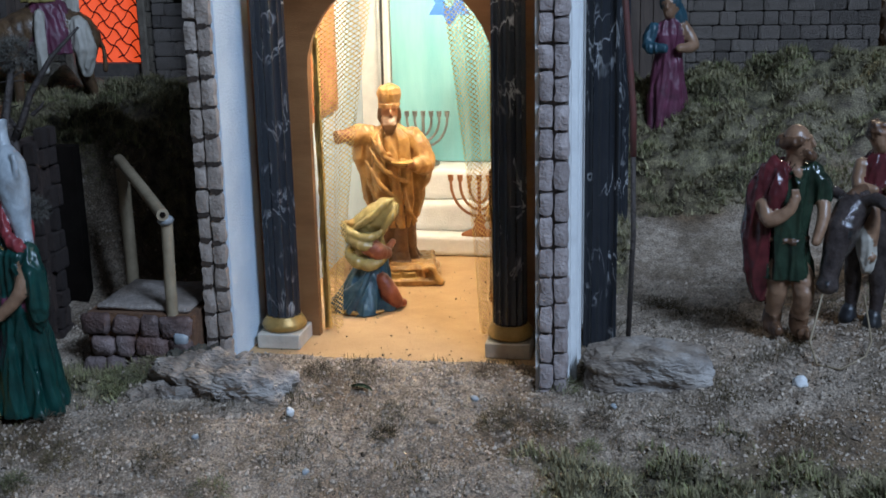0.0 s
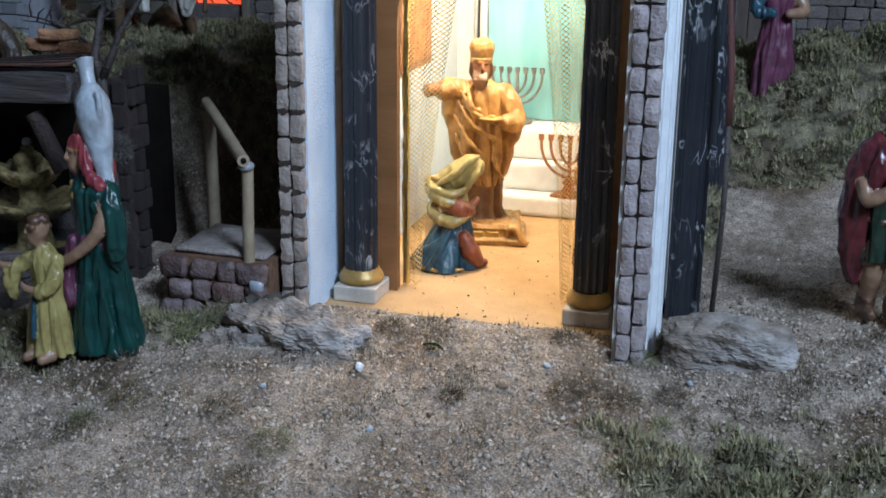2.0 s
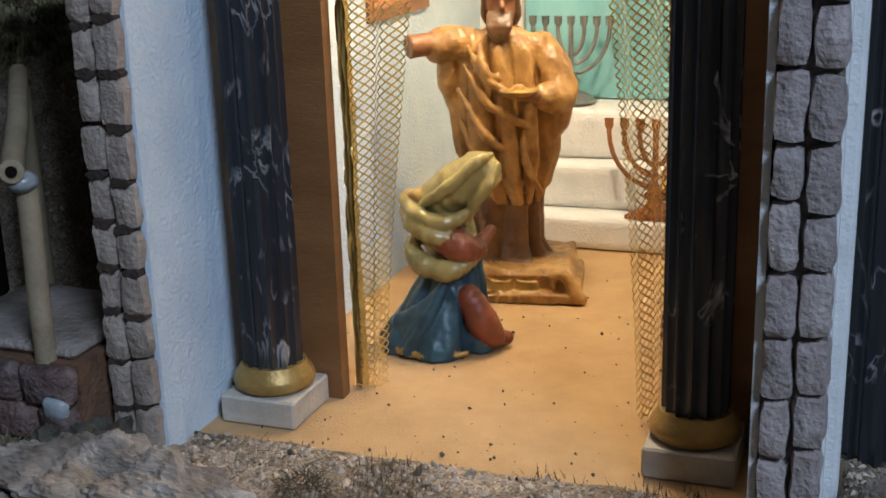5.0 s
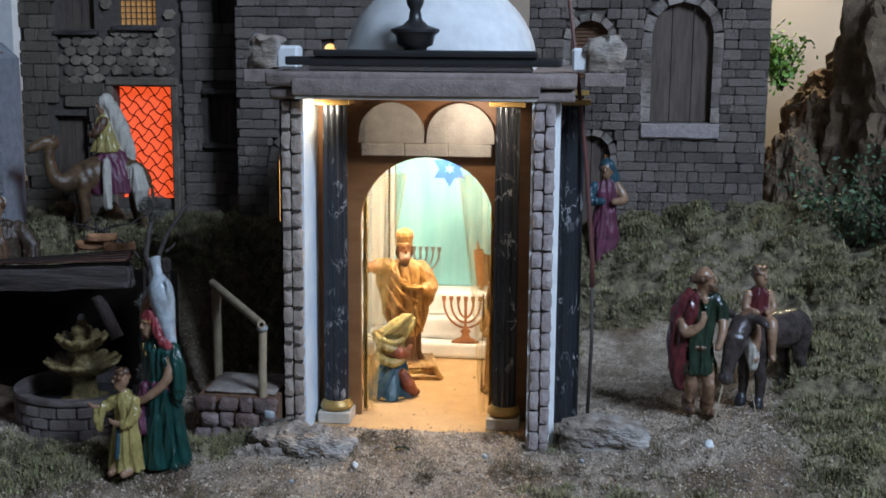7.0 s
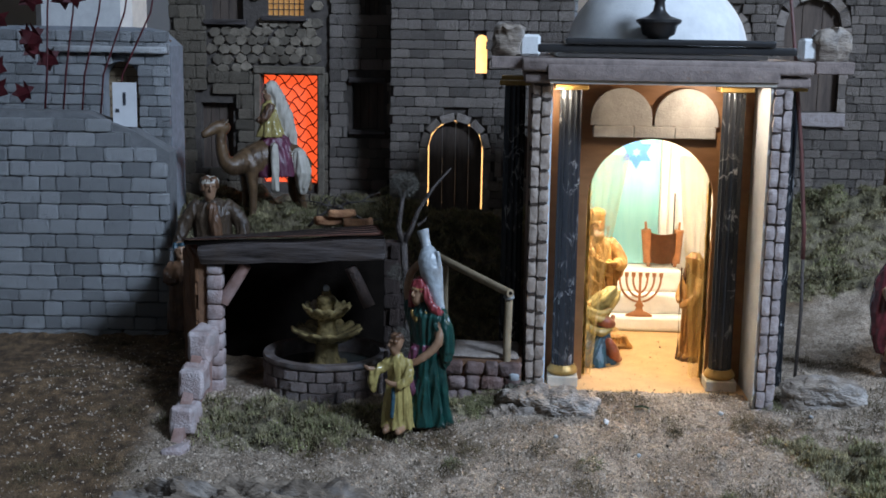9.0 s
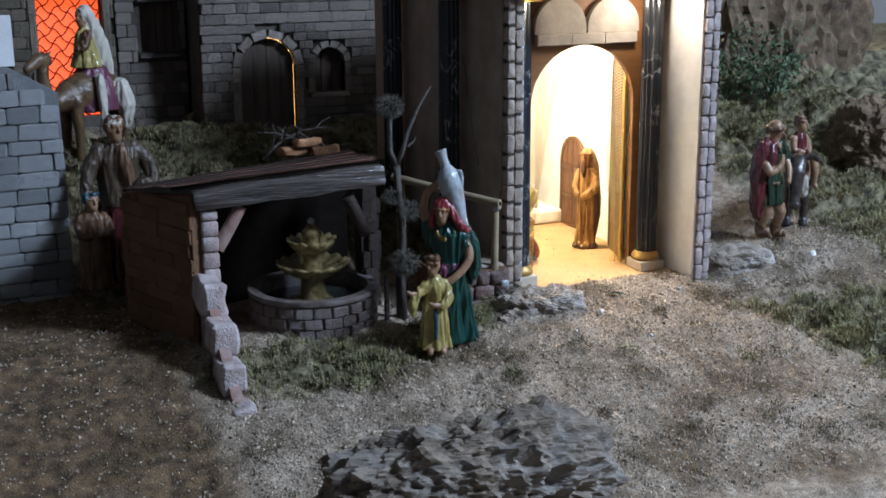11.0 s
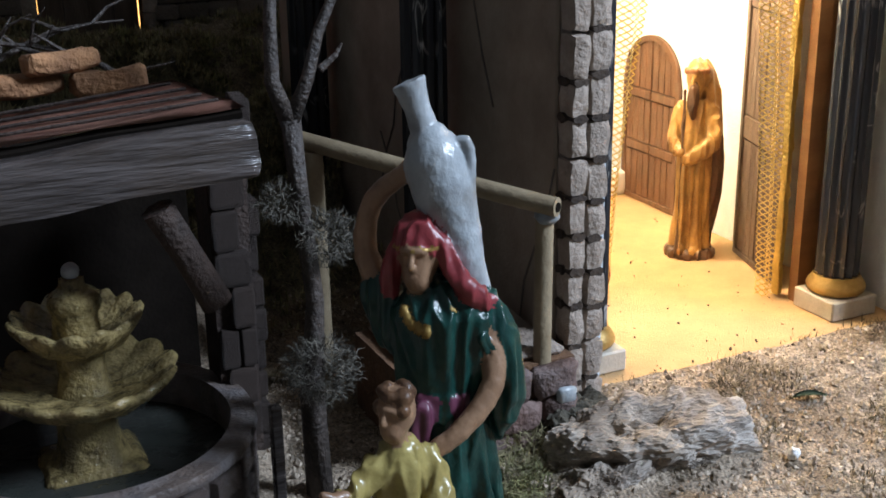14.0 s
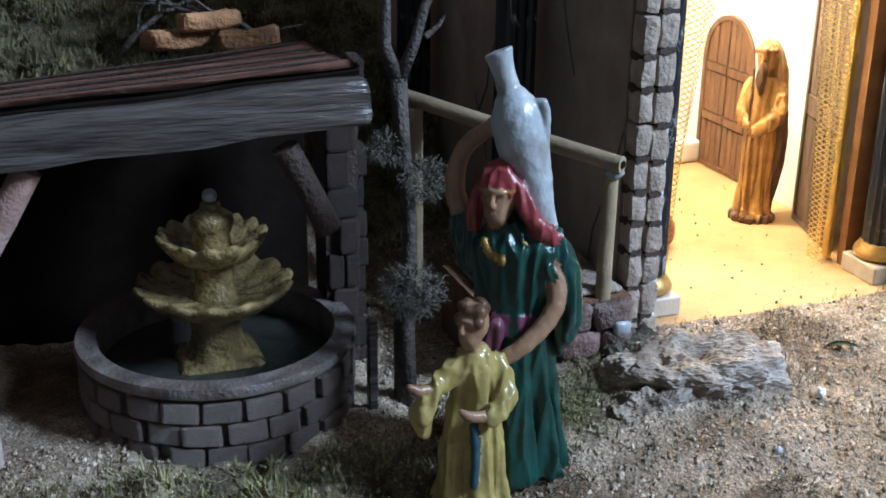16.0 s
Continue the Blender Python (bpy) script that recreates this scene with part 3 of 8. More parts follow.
def roof(t):
    part("cornice", rough_bm(box_bm(-0.13, 0.136, -0.034, -0.009, 0.385, 0.403, bevel=0.004, seg=2), 0.001, 60, 2), M_roofstone, t, "front cornice of grey stone", smooth=50)
    part("fascia", box_bm(-0.127, 0.133, -0.03, -0.012, 0.381, 0.3855), M_cream, t)
    part("roof_slab", rough_bm(box_bm(-0.157, 0.173, -0.024, 0.47, 0.3805, 0.392, bevel=0.002), 0.001, 50, 3), M_roofstone, t, smooth=50)
    part("roof_slab", rough_bm(box_bm(-0.159, 0.175, -0.03, 0.47, 0.394, 0.41, bevel=0.002), 0.001, 50, 3), M_roofstone, t, smooth=50)
    part("white_slab", box_bm(-0.118, 0.127, -0.002, 0.4, 0.411, 0.416, bevel=0.001), M_white, t)
    part("black_frame", box_bm(-0.142, 0.158, -0.012, 0.008, 0.4165, 0.426, bevel=0.003, seg=2), M_black, t)
    part("black_frame", box_bm(-0.11, 0.133, -0.016, 0.024, 0.4262, 0.4335, bevel=0.003, seg=2), M_black, t)
    prof = [(0.114 * math.cos(a), 0.4165 + 0.103 * math.sin(a)) for a in [i * math.pi / 2 / 18 for i in range(19)]]
    prof[-1] = (0.0008, 0.5195)
    part("dome", rough_bm(lathe_bm(prof, at=(0.012, 0.14, 0), seg=72), 0.0012, 25), M_white, t, "white plaster dome", smooth=True)
    prof = [(0.012, 0.433), (0.013, 0.436), (0.019, 0.439), (0.0215, 0.449), (0.0265, 0.453), (0.0265, 0.456), (0.014, 0.46), (0.0075, 0.466), (0.0058, 0.476), (0.0085, 0.481), (0.0098, 0.486), (0.0085, 0.491), (0.004, 0.495), (0.001, 0.497)]
    part("finial", lathe_bm(prof, at=(-0.001, 0.004, 0), seg=32), M_black, t, "dark turned wood finial", smooth=50)
    for x0, x1, y0, y1, sd in ((-0.193, -0.16, 0.03, 0.065, 1), (0.186, 0.222, 0.005, 0.04, 2)):
        blk = part("bark_block", rough_bm(box_bm(x0, x1, y0, y1, 0.411, 0.447, bevel=0.003), 0.009, 70, 5, sd), M_rock, t, "pale bark corner block", smooth=60)
        part("white_wedge", box_bm(min(x0, x1) + (0.03 if x0 < 0 else -0.018), max(x0, x1) + (0.022 if x0 < 0 else -0.034), y0 + 0.004, y1 - 0.004, 0.411, 0.437, bevel=0.003), M_white, blk)
        part("support_board", box_bm(x0 - 0.004, x1 + 0.004, y0 - 0.01, y1 + 0.02, 0.396, 0.4105, bevel=0.001), M_roofstone, blk)


def tablets(t):
    for x0, x1 in ((-0.073, 0.0025), (0.0055, 0.083)):
        bm = panel_bm(arch(x0, x1, 0.328, 0.374, 18), [], 0.056, 0.0655)
        part("tablet", bm, M_stone_tab, t, "round-topped grey stone tablet")
    for x0, x1 in ((-0.07, -0.02), (-0.0195, 0.03), (0.0305, 0.08)):
        part("lintel_stone", box_bm(x0, x1, 0.054, 0.0655, 0.313, 0.3275, bevel=0.001), M_stone_tab, t)


temple()


def altar():
    t = thing("altar_steps", "white plaster stepped altar", "altar", (0, 0.35, 0))
    part("step", rough_bm(box_bm(IX0 + 0.002, IX1 - 0.002, 0.338, 0.438, 0.0005, 0.022, bevel=0.002), 0.0012, 60, 4), M_white, t, "low front step", smooth=50)
    part("step", rough_bm(box_bm(-0.085, 0.095, 0.362, 0.438, 0.0225, 0.052, bevel=0.002), 0.001, 60, 4), M_white, t, smooth=50)
    part("step", rough_bm(box_bm(-0.08, 0.092, 0.384, 0.438, 0.0525, 0.086, bevel=0.002), 0.001, 60, 4), M_white, t, smooth=50)


altar()


def menorah(at, s, material, flat, label, bars=7):
    """Branched lamp stand; flat ones are thin cut-out plates."""
    t = thing("candelabrum", label, "candelabrum", at)
    x, y, z = at
    q = 0.18 if flat else 1.0
    def P(name, pts, r, lab=""):
        bm = tube_bm([(a * s, 0, b * s) for a, b in pts], [k * s for k in r] if isinstance(r, list) else r * s, seg=10)
        bmesh.ops.transform(bm, matrix=Matrix.Translation(at) @ Matrix.Diagonal((1, q, 1, 1)), verts=bm.verts[:])
        part(name, bm, material, t, lab, smooth=50)
    bm = lathe_bm([(0.3, 0.0), (0.3, 0.03), (0.24, 0.07), (0.1, 0.13), (0.07, 0.2), (0.11, 0.25), (0.06, 0.31), (0.04, 0.36)], seg=20)
    bmesh.ops.transform(bm, matrix=Matrix.Translation(at) @ Matrix.Diagonal((s, s * q, s, 1)), verts=bm.verts[:])
    part("foot", bm, material, t, smooth=50)
    P("stem", [(0, 0.34), (0, 0.6), (0, 0.94)], 0.03)
    for r in (0.16, 0.31, 0.46):
        P("branch", [(r * math.cos(a), 0.88 + (0.22 + r * 0.72) * math.sin(a)) for a in [math.pi + math.pi * k / 14 for k in range(15)]], 0.024)
    for k in range(-3, 4):
        P("cup", [(0.153 * k, 0.88), (0.153 * k, 0.92), (0.153 * k, 0.97), (0.153 * k, 1.0)], [0.022, 0.045, 0.045, 0.05])
    return t


menorah((0.027, 0.3435, 0.0225), 0.067, M_copper, True, "flat copper-brown seven-branched candelabrum leaning on the step")
menorah((-0.046, 0.41, 0.0875), 0.06, M_silver, False, "dull silver seven-branched candelabrum on the altar")


def painted_panel():
    t = thing("painted_panel", "turquoise painted backdrop panel with pale cloth edge", "panel", (0, 0.435, 0.087))
    part("panel", box_bm(-0.085, 0.06, 0.433, 0.4385, 0.087, 0.34), M_cyan, t)
    for x0, x1 in ((0.062, 0.074), (-0.1, -0.087)):
        part("pilaster", box_bm(x0, x1, 0.428, 0.4385, 0.087, 0.36, bevel=0.002), M_white, t)
    part("cable", tube_bm([(-0.094, 0.424, 0.09), (-0.094, 0.424, 0.2), (-0.093, 0.424, 0.34)], 0.0016, seg=6), M_black, t)


painted_panel()


def picture():
    t = thing("small_picture", "small orange-red painted picture on the wall", "picture", (-0.119, 0.2, 0.26))
    part("board", box_bm(IX0 + 0.0005, IX0 + 0.0025, 0.228, 0.327, 0.162, 0.275), M_copper, t)
    part("painted_field", box_bm(IX0 + 0.0026, IX0 + 0.0032, 0.234, 0.321, 0.169, 0.268), mat("orange_picture", (0.6, 0.3, 0.12), (0.4, 0.12, 0.05), 70, 0.6, 0.1), t)


picture()


def scroll():
    t = thing("scroll", "open brown scroll on two rollers", "scroll", (0.07, 0.4, 0.087))
    for x, a in ((0.045, -6), (0.085, 4)):
        bm = tube_bm([(0, 0, 0), (0, 0, 0.006), (0, 0, 0.0062), (0, 0, 0.058), (0, 0, 0.0582), (0, 0, 0.07)], [0.0028, 0.0028, 0.0075, 0.0075, 0.0022, 0.0018], seg=14)
        bmesh.ops.transform(bm, matrix=Matrix.Translation((x, 0.405, 0.088)) @ Matrix.Rotation(radians(a), 4, "Y"), verts=bm.verts[:])
        part("roller", bm, M_copper, t, "brown roller", smooth=40)
    bm = bmesh.new()
    prev = None
    for i in range(9):
        x = 0.046 + 0.038 * i / 8
        d = 0.006 * math.sin(math.pi * i / 8)
        cur = [bm.verts.new((x, 0.4 - 0.002 + d, 0.096 - 0.004 * math.sin(math.pi * i / 8))), bm.verts.new((x, 0.4 - 0.002 + d, 0.142 - 0.004 * math.sin(math.pi * i / 8)))]
        if prev:
            bm.faces.new((prev[0], cur[0], cur[1], prev[1]))
        prev = cur
    bmesh.ops.solidify(bm, geom=bm.faces[:], thickness=0.0008)
    part("sheet", bm, M_copper, t, "brown parchment sheet", smooth=True)
    part("rod", tube_bm([(0.083, 0.42, 0.088), (0.083, 0.424, 0.2)], 0.0012, seg=6), M_black, t)


scroll()


def star():
    t = thing("star_ornament", "blue six-pointed star hanging inside the arch", "ornament", (0.005, 0.29, 0.262))
    out = [((0.024 if i % 2 == 0 else 0.0138) * math.cos(math.pi * (0.5 + i / 6)), (0.024 if i % 2 == 0 else 0.0138) * math.sin(math.pi * (0.5 + i / 6))) for i in range(12)]
    part("star", panel_bm([(0.008 + x, 0.274 + z) for x, z in out], [[(0.008 + 0.3 * x, 0.274 + 0.3 * z) for x, z in out]], 0.29, 0.2925), M_blue, t)
    part("thread", tube_bm([(0.008, 0.2912, 0.297), (0.008, 0.2912, 0.3745)], 0.0003, seg=5), M_white, t)


star()


def net_curtain(x_out, x_in_top, x_in_bot, y, z0, z1, sway, label):
    """Gold wire net hanging inside the arch."""
    t = thing("net_curtain", label, "curtain", (x_out, y, z0))
    bm = bmesh.new()
    step = 0.0042
    def place(u, z):
        f = (z - z0) / (z1 - z0)
        xi = x_in_bot + (x_in_top - x_in_bot) * f ** 1.4
        x = x_out + (xi - x_out) * u
        return Vector((x, y + 0.005 * math.sin(u * 14 + 2 * f), z))
    n = int((z1 - z0) / step)
    cols = 9
    for d in (1, -1):
        for k in range(-cols, n + cols, 1):
            prev = None
            for j in range(cols * 2 + 1):
                u = j / (cols * 2)
                z = z0 + step * (k + d * u * cols)
                if z < z0 or z > z1:
                    prev = None
                    continue
                p = place(u, z)
                cur = [bm.verts.new(p + Vector((0, 0, 0.00045))), bm.verts.new(p - Vector((0, 0, 0.00045)))]
                if prev:
                    bm.faces.new((prev[0], cur[0], cur[1], prev[1]))
                prev = cur
    part("net", bm, M_net, t)
    # gathered strip of folded net along the arch
    bm = bmesh.new()
    prev = None
    for k in range(90):
        z = z0 + (z1 - z0) * k / 89
        cur = []
        for j in range(13):
            e = 0.0012 * noise.noise(Vector((j * 0.9, k * 0.35, 3)))
            cur.append(bm.verts.new((x_out + sway * (0.0005 * j + e), y + 0.0035 * math.sin(j * 1.6 + 0.5 * math.sin(k * 0.2)) + 0.0015 * noise.noise(Vector((j * 1.7, k * 1.3, 1))), z)))
        if prev:
            for j in range(12):
                bm.faces.new((prev[j], prev[j + 1], cur[j + 1], cur[j]))
        prev = cur
    part("hem", bm, M_net, t, "gathered gold hem")


net_curtain(-0.0735, -0.02, -0.058, 0.083, 0.002, 0.29, 1, "gold wire net curtain gathered beside the arch")
net_curtain(0.0845, 0.04, 0.066, 0.083, 0.002, 0.29, -1, "gold wire net curtain gathered beside the arch")


def plank_door(name, label, at, turn, w, h, n, material, rnd_top=True):
    """A free standing pair of plank wings with ledges in a raised rim, in its own plane."""
    t = thing(name, label, "door", at)
    m = Matrix.Translation(at) @ Matrix.Rotation(radians(turn), 4, "Z")

    def head(x):
        return h - (w * 0.5 * (1 - math.sqrt(max(0, 1 - (2 * x / w - 1) ** 2))) if rnd_top else 0)

    def add(nm, bm, label="", mt=None, parent=None):
        bmesh.ops.transform(bm, matrix=m, verts=bm.verts[:])
        return part(nm, bm, mt or material, parent or t, label)

    e = 0.0045
    outer = [(0, 0), (w, 0)] + [(w * (1 - k / 20), head(w * (1 - k / 20))) for k in range(21)]
    inner = [(e, 0.004), (w - e, 0.004)] + [(w - e - (w - 2 * e) * k / 20, (head(w * (1 - k / 20)) - e if rnd_top else h - e)) for k in range(21)]
    add("backing", panel_bm(outer, [], 0.0004, 0.003), "dark grooves behind the planks", M_gash)
    add("rim", panel_bm(outer, [inner], -0.0022, 0.0003))
    levels = (0.004, h * 0.3, h * 0.36, h * 0.62, h * 0.68, h)
    for side in (0, 1):
        a0, b0 = (e + 0.0006, w / 2 - 0.0006) if side == 0 else (w / 2 + 0.0006, w - e - 0.0006)
        for i in range(n // 2):
            a, b = a0 + (b0 - a0) * i / (n // 2), a0 + (b0 - a0) * (i + 1) / (n // 2)
            g = 0.0005
            for z0, z1 in zip(levels[::2], levels[1::2]):
                ta, tb = min(z1, head(a) - e), min(z1, head(b) - e)
                if min(ta, tb) > z0 + 0.004:
                    add("plank", panel_bm([(a + g, z0 + g), (b - g, z0 + g), (b - g, tb - g), (a + g, ta - g)], [], -0.0008 - 0.0004 * rnd.random(), 0.0002))
        for z0, z1 in zip(levels[1::2], levels[2::2]):
            add("ledge", box_bm(a0 + 0.0004, b0 - 0.0004, -0.002, 0.0002, z0 + 0.0006, z1 - 0.0006, bevel=0.0006))
    return t


plank_door("arched_door_leaf", "low reddish plank door leaf leaning inside the temple", (0.1265, 0.345, 0.001), -90, 0.08, 0.145, 8, M_plankred)
plank_door("tall_door_leaf", "tall grey-brown plank door leaf standing open inside", (0.114, 0.17, 0.001), -107, 0.076, 0.3, 8, M_plankdark)


# ---- walls with stones ----
def brick_mesh(name, material, seed):
    bm = bmesh.new()
    add_box(bm, -0.5, 0.5, -0.5, 0.5, -0.5, 0.5)
    for v in bm.verts:
        v.co += noise.noise_vector(v.co * 3 + Vector((seed * 9.1, 0, seed))) * 0.06
    bmesh.ops.bevel(bm, geom=bm.edges[:], offset=0.09, segments=1, affect="EDGES")
    me = bpy.data.meshes.new(name)
    bm.to_mesh(me)
    bm.free()
    me.materials.append(material)
    return me


def inside(x, z, loop):
    c = False
    for (x0, z0), (x1, z1) in zip(loop, loop[1:] + loop[:1]):
        if (z0 > z) != (z1 > z) and x < (x1 - x0) * (z - z0) / (z1 - z0) + x0:
            c = not c
    return c


def stone_face(wall, frame_m, x0, x1, z0, z1, course, length, material, holes=(), top=None, depth=0.008, gap=0.0012, seed=1, name="stone", limit=300):
    """Courses of stones on the face y=0 of frame_m, as children of wall."""
    r = random.Random(seed)
    meshes = [brick_mesh(name, material, seed * 10 + i) for i in range(5)]
    z, row = z0, 0
    count = 0
    rest = []
    while z < z1 - course * 0.4:
        h = course * r.uniform(0.85, 1.15)
        x = x0 - r.random() * length
        while x < x1:
            w = length * r.uniform(0.6, 1.35)
            a, b = max(x, x0), min(x + w, x1)
            x += w
            if b - a < course * 0.45:
                continue
            # shorten where an opening cuts in
            zm = z + h / 2
            cuts = [a + (b - a) * k / 8 for k in range(9)]
            ok = [k for k in range(8) if not any(inside((cuts[k] + cuts[k + 1]) / 2, q, hl) for hl in holes for q in (z + h * 0.15, z + h * 0.85)) and (top is None or z + h < top((cuts[k] + cuts[k + 1]) / 2))]
            if not ok:
                continue
            a, b = cuts[ok[0]], cuts[ok[-1] + 1]
            if b - a < course * 0.35:
                continue
            me = r.choice(meshes)
            m = frame_m @ Matrix.Translation(((a + b) / 2, -depth * 0.1 + r.uniform(-0.12, 0.12) * depth, zm)) @ Matrix.Rotation(r.uniform(-0.02, 0.02), 4, "Y") @ Matrix.Diagonal((b - a - gap, depth, h - gap, 1))
            if count < limit:
                ob = new(name, me)
                ob.parent = wall
                ob.matrix_parent_inverse = wall.matrix_world.inverted()
                ob.matrix_basis = m
            else:
                rest.append((me, m))
            count += 1
        z += h
        row += 1
    if rest:
        bm = bmesh.new()
        for me, m in rest:
            k = len(bm.verts)
            bm.from_mesh(me)
            bm.verts.ensure_lookup_table()
            bmesh.ops.transform(bm, matrix=m, verts=bm.verts[k:])
        ob = part("stones", bm, material, wall)
        tagged(ob, kind="stuff")


def block(name, label, x0, x1, zt, yf, depth, holes, z0=0.06):
    t = thing(name, label, "building", ((x0 + x1) / 2, yf, z0))
    wall = part("wall", panel_bm(rect(x0, x1, z0, zt), holes, yf + 0.004, yf + depth), M_mortar, t)
    return t, wall


def door_leaf(t, loop, y, label, n=4, material=None, name="door"):
    xs = [p[0] for p in loop]
    zs = [p[1] for p in loop]
    x0, x1 = min(xs) - 0.002, max(xs) + 0.002
    d = part(name, box_bm(x0, x1, y + 0.004, y + 0.006, min(zs), max(zs) + 0.002), M_dark, t, label)
    for i in range(n):
        a, b = x0 + (x1 - x0) * i / n, x0 + (x1 - x0) * (i + 1) / n
        part("plank", box_bm(a + 0.0004, b - 0.0004, y, y + 0.004, min(zs), max(zs) + 0.002, bevel=0.0006), material or M_door, d)
    return d


def arch_planks(t, x0, x1, z0, top, y, n, label):
    """A round-headed leaf of upright planks."""
    c, r = (x0 + x1) / 2, (x1 - x0) / 2
    d = None
    for i in range(n):
        a, b = x0 + (x1 - x0) * i / n + 0.0004, x0 + (x1 - x0) * (i + 1) / n - 0.0004
        head = [(b + (a - b) * k / 5, top - r + math.sqrt(max(0.0, r * r - (b + (a - b) * k / 5 - c) ** 2))) for k in range(6)]
        bm = panel_bm([(a, z0), (b, z0), *head], [], y + 0.0006 * (i % 2), y + 0.006)
        if d is None:
            d = part("door", bm, M_door, t, label)
        else:
            part("plank", bm, M_door, d)


def surround(t, loop, y, w=0.012, material=None, z_from=None):
    """Voussoirs round an arched opening."""
    pts = loop[1:]
    segs = []
    acc = []
    for p0, p1 in zip(pts, pts[1:] + [loop[0]]):
        n = max(1, int(math.hypot(p1[0] - p0[0], p1[1] - p0[1]) / 0.022))
        for k in range(n):
            acc.append((p0[0] + (p1[0] - p0[0]) * k / n, p0[1] + (p1[1] - p0[1]) * k / n))
    acc.append(loop[0])
    cx = sum(p[0] for p in loop) / len(loop)
    k = 0
    while k < len(acc) - 1:
        j = min(k + (1 if math.hypot(acc[k + 1][0] - acc[k][0], acc[k + 1][1] - acc[k][1]) > 0.014 else 2), len(acc) - 1)
        (x0, z0), (x1, z1) = acc[k], acc[j]
        dx, dz = x1 - x0, z1 - z0
        L = math.hypot(dx, dz)
        if L > 0.002:
            nx, nz = dz / L, -dx / L
            bm = panel_bm([(x0 + dx * 0.04, z0 + dz * 0.04), (x1 - dx * 0.04, z1 - dz * 0.04), (x1 - dx * 0.0 + nx * w, z1 + nz * w), (x0 + dx * 0.0 + nx * w, z0 + nz * w)], [], y - 0.003 - 0.001 * rnd.random(), y + 0.02)
            part("arch_stone", bm, material or M_brick, t)
        k = j


def grow(loop, d):
    xs, zs = [p[0] for p in loop], [p[1] for p in loop]
    cx, z0 = (min(xs) + max(xs)) / 2, min(zs)
    f = (max(xs) - min(xs) + 2 * d) / (max(xs) - min(xs))
    return [(cx + (x - cx) * f, z0 + (z - z0) * (max(zs) - z0 + d) / (max(zs) - z0)) for x, z in loop]


def bars(t, x0, x1, z0, z1, y, nx, nz, material, th=0.0009):
    for i in range(1, nx):
        x = x0 + (x1 - x0) * i / nx
        part("bar", box_bm(x - th, x + th, y - th, y + th, z0, z1), material, t)
    for i in range(1, nz):
        z = z0 + (z1 - z0) * i / nz
        part("bar", box_bm(x0, x1, y - th * 1.6, y + th * 0.4, z - th, z + th), material, t)


def field_stones(wall, x0, x1, z0, z1, y, size, material, holes, seed):
    """Irregular rubble stones laid close, as flat many-sided lumps."""
    r = random.Random(seed)
    k = 0
    nz = int((z1 - z0) / (size * 0.82))
    for j in range(nz):
        nx = int((x1 - x0) / size)
        for i in range(nx):
            x = x0 + size * (i + 0.5 + 0.5 * (j % 2)) + r.uniform(-0.2, 0.2) * size
            z = z0 + size * 0.82 * (j + 0.5) + r.uniform(-0.15, 0.15) * size
            if x > x1 - size * 0.4 or any(inside(x + a * size * 0.5, z + b * size * 0.45, h) for h in holes for a in (-1, 0, 1) for b in (-1, 0, 1)):
                continue
            n = r.choice((5, 6, 6, 7))
            ph = r.random() * 6
            bm = bmesh.new()
            lo, hi = [], []
            for q in range(n):
                a = ph + 2 * math.pi * q / n
                rr = size * r.uniform(0.54, 0.66)
                lo.append(bm.verts.new((x + rr * math.cos(a), y + 0.004, z + rr * 0.86 * math.sin(a))))
                hi.append(bm.verts.new((x + rr * 0.86 * math.cos(a), y - 0.003 - 0.002 * r.random(), z + rr * 0.74 * math.sin(a))))
            for q in range(n):
                bm.faces.new((lo[q], lo[(q + 1) % n], hi[(q + 1) % n], hi[q]))
            bm.faces.new(hi)
            bmesh.ops.recalc_face_normals(bm, faces=bm.faces[:])
            part("stone", bm, material, wall)
            k += 1


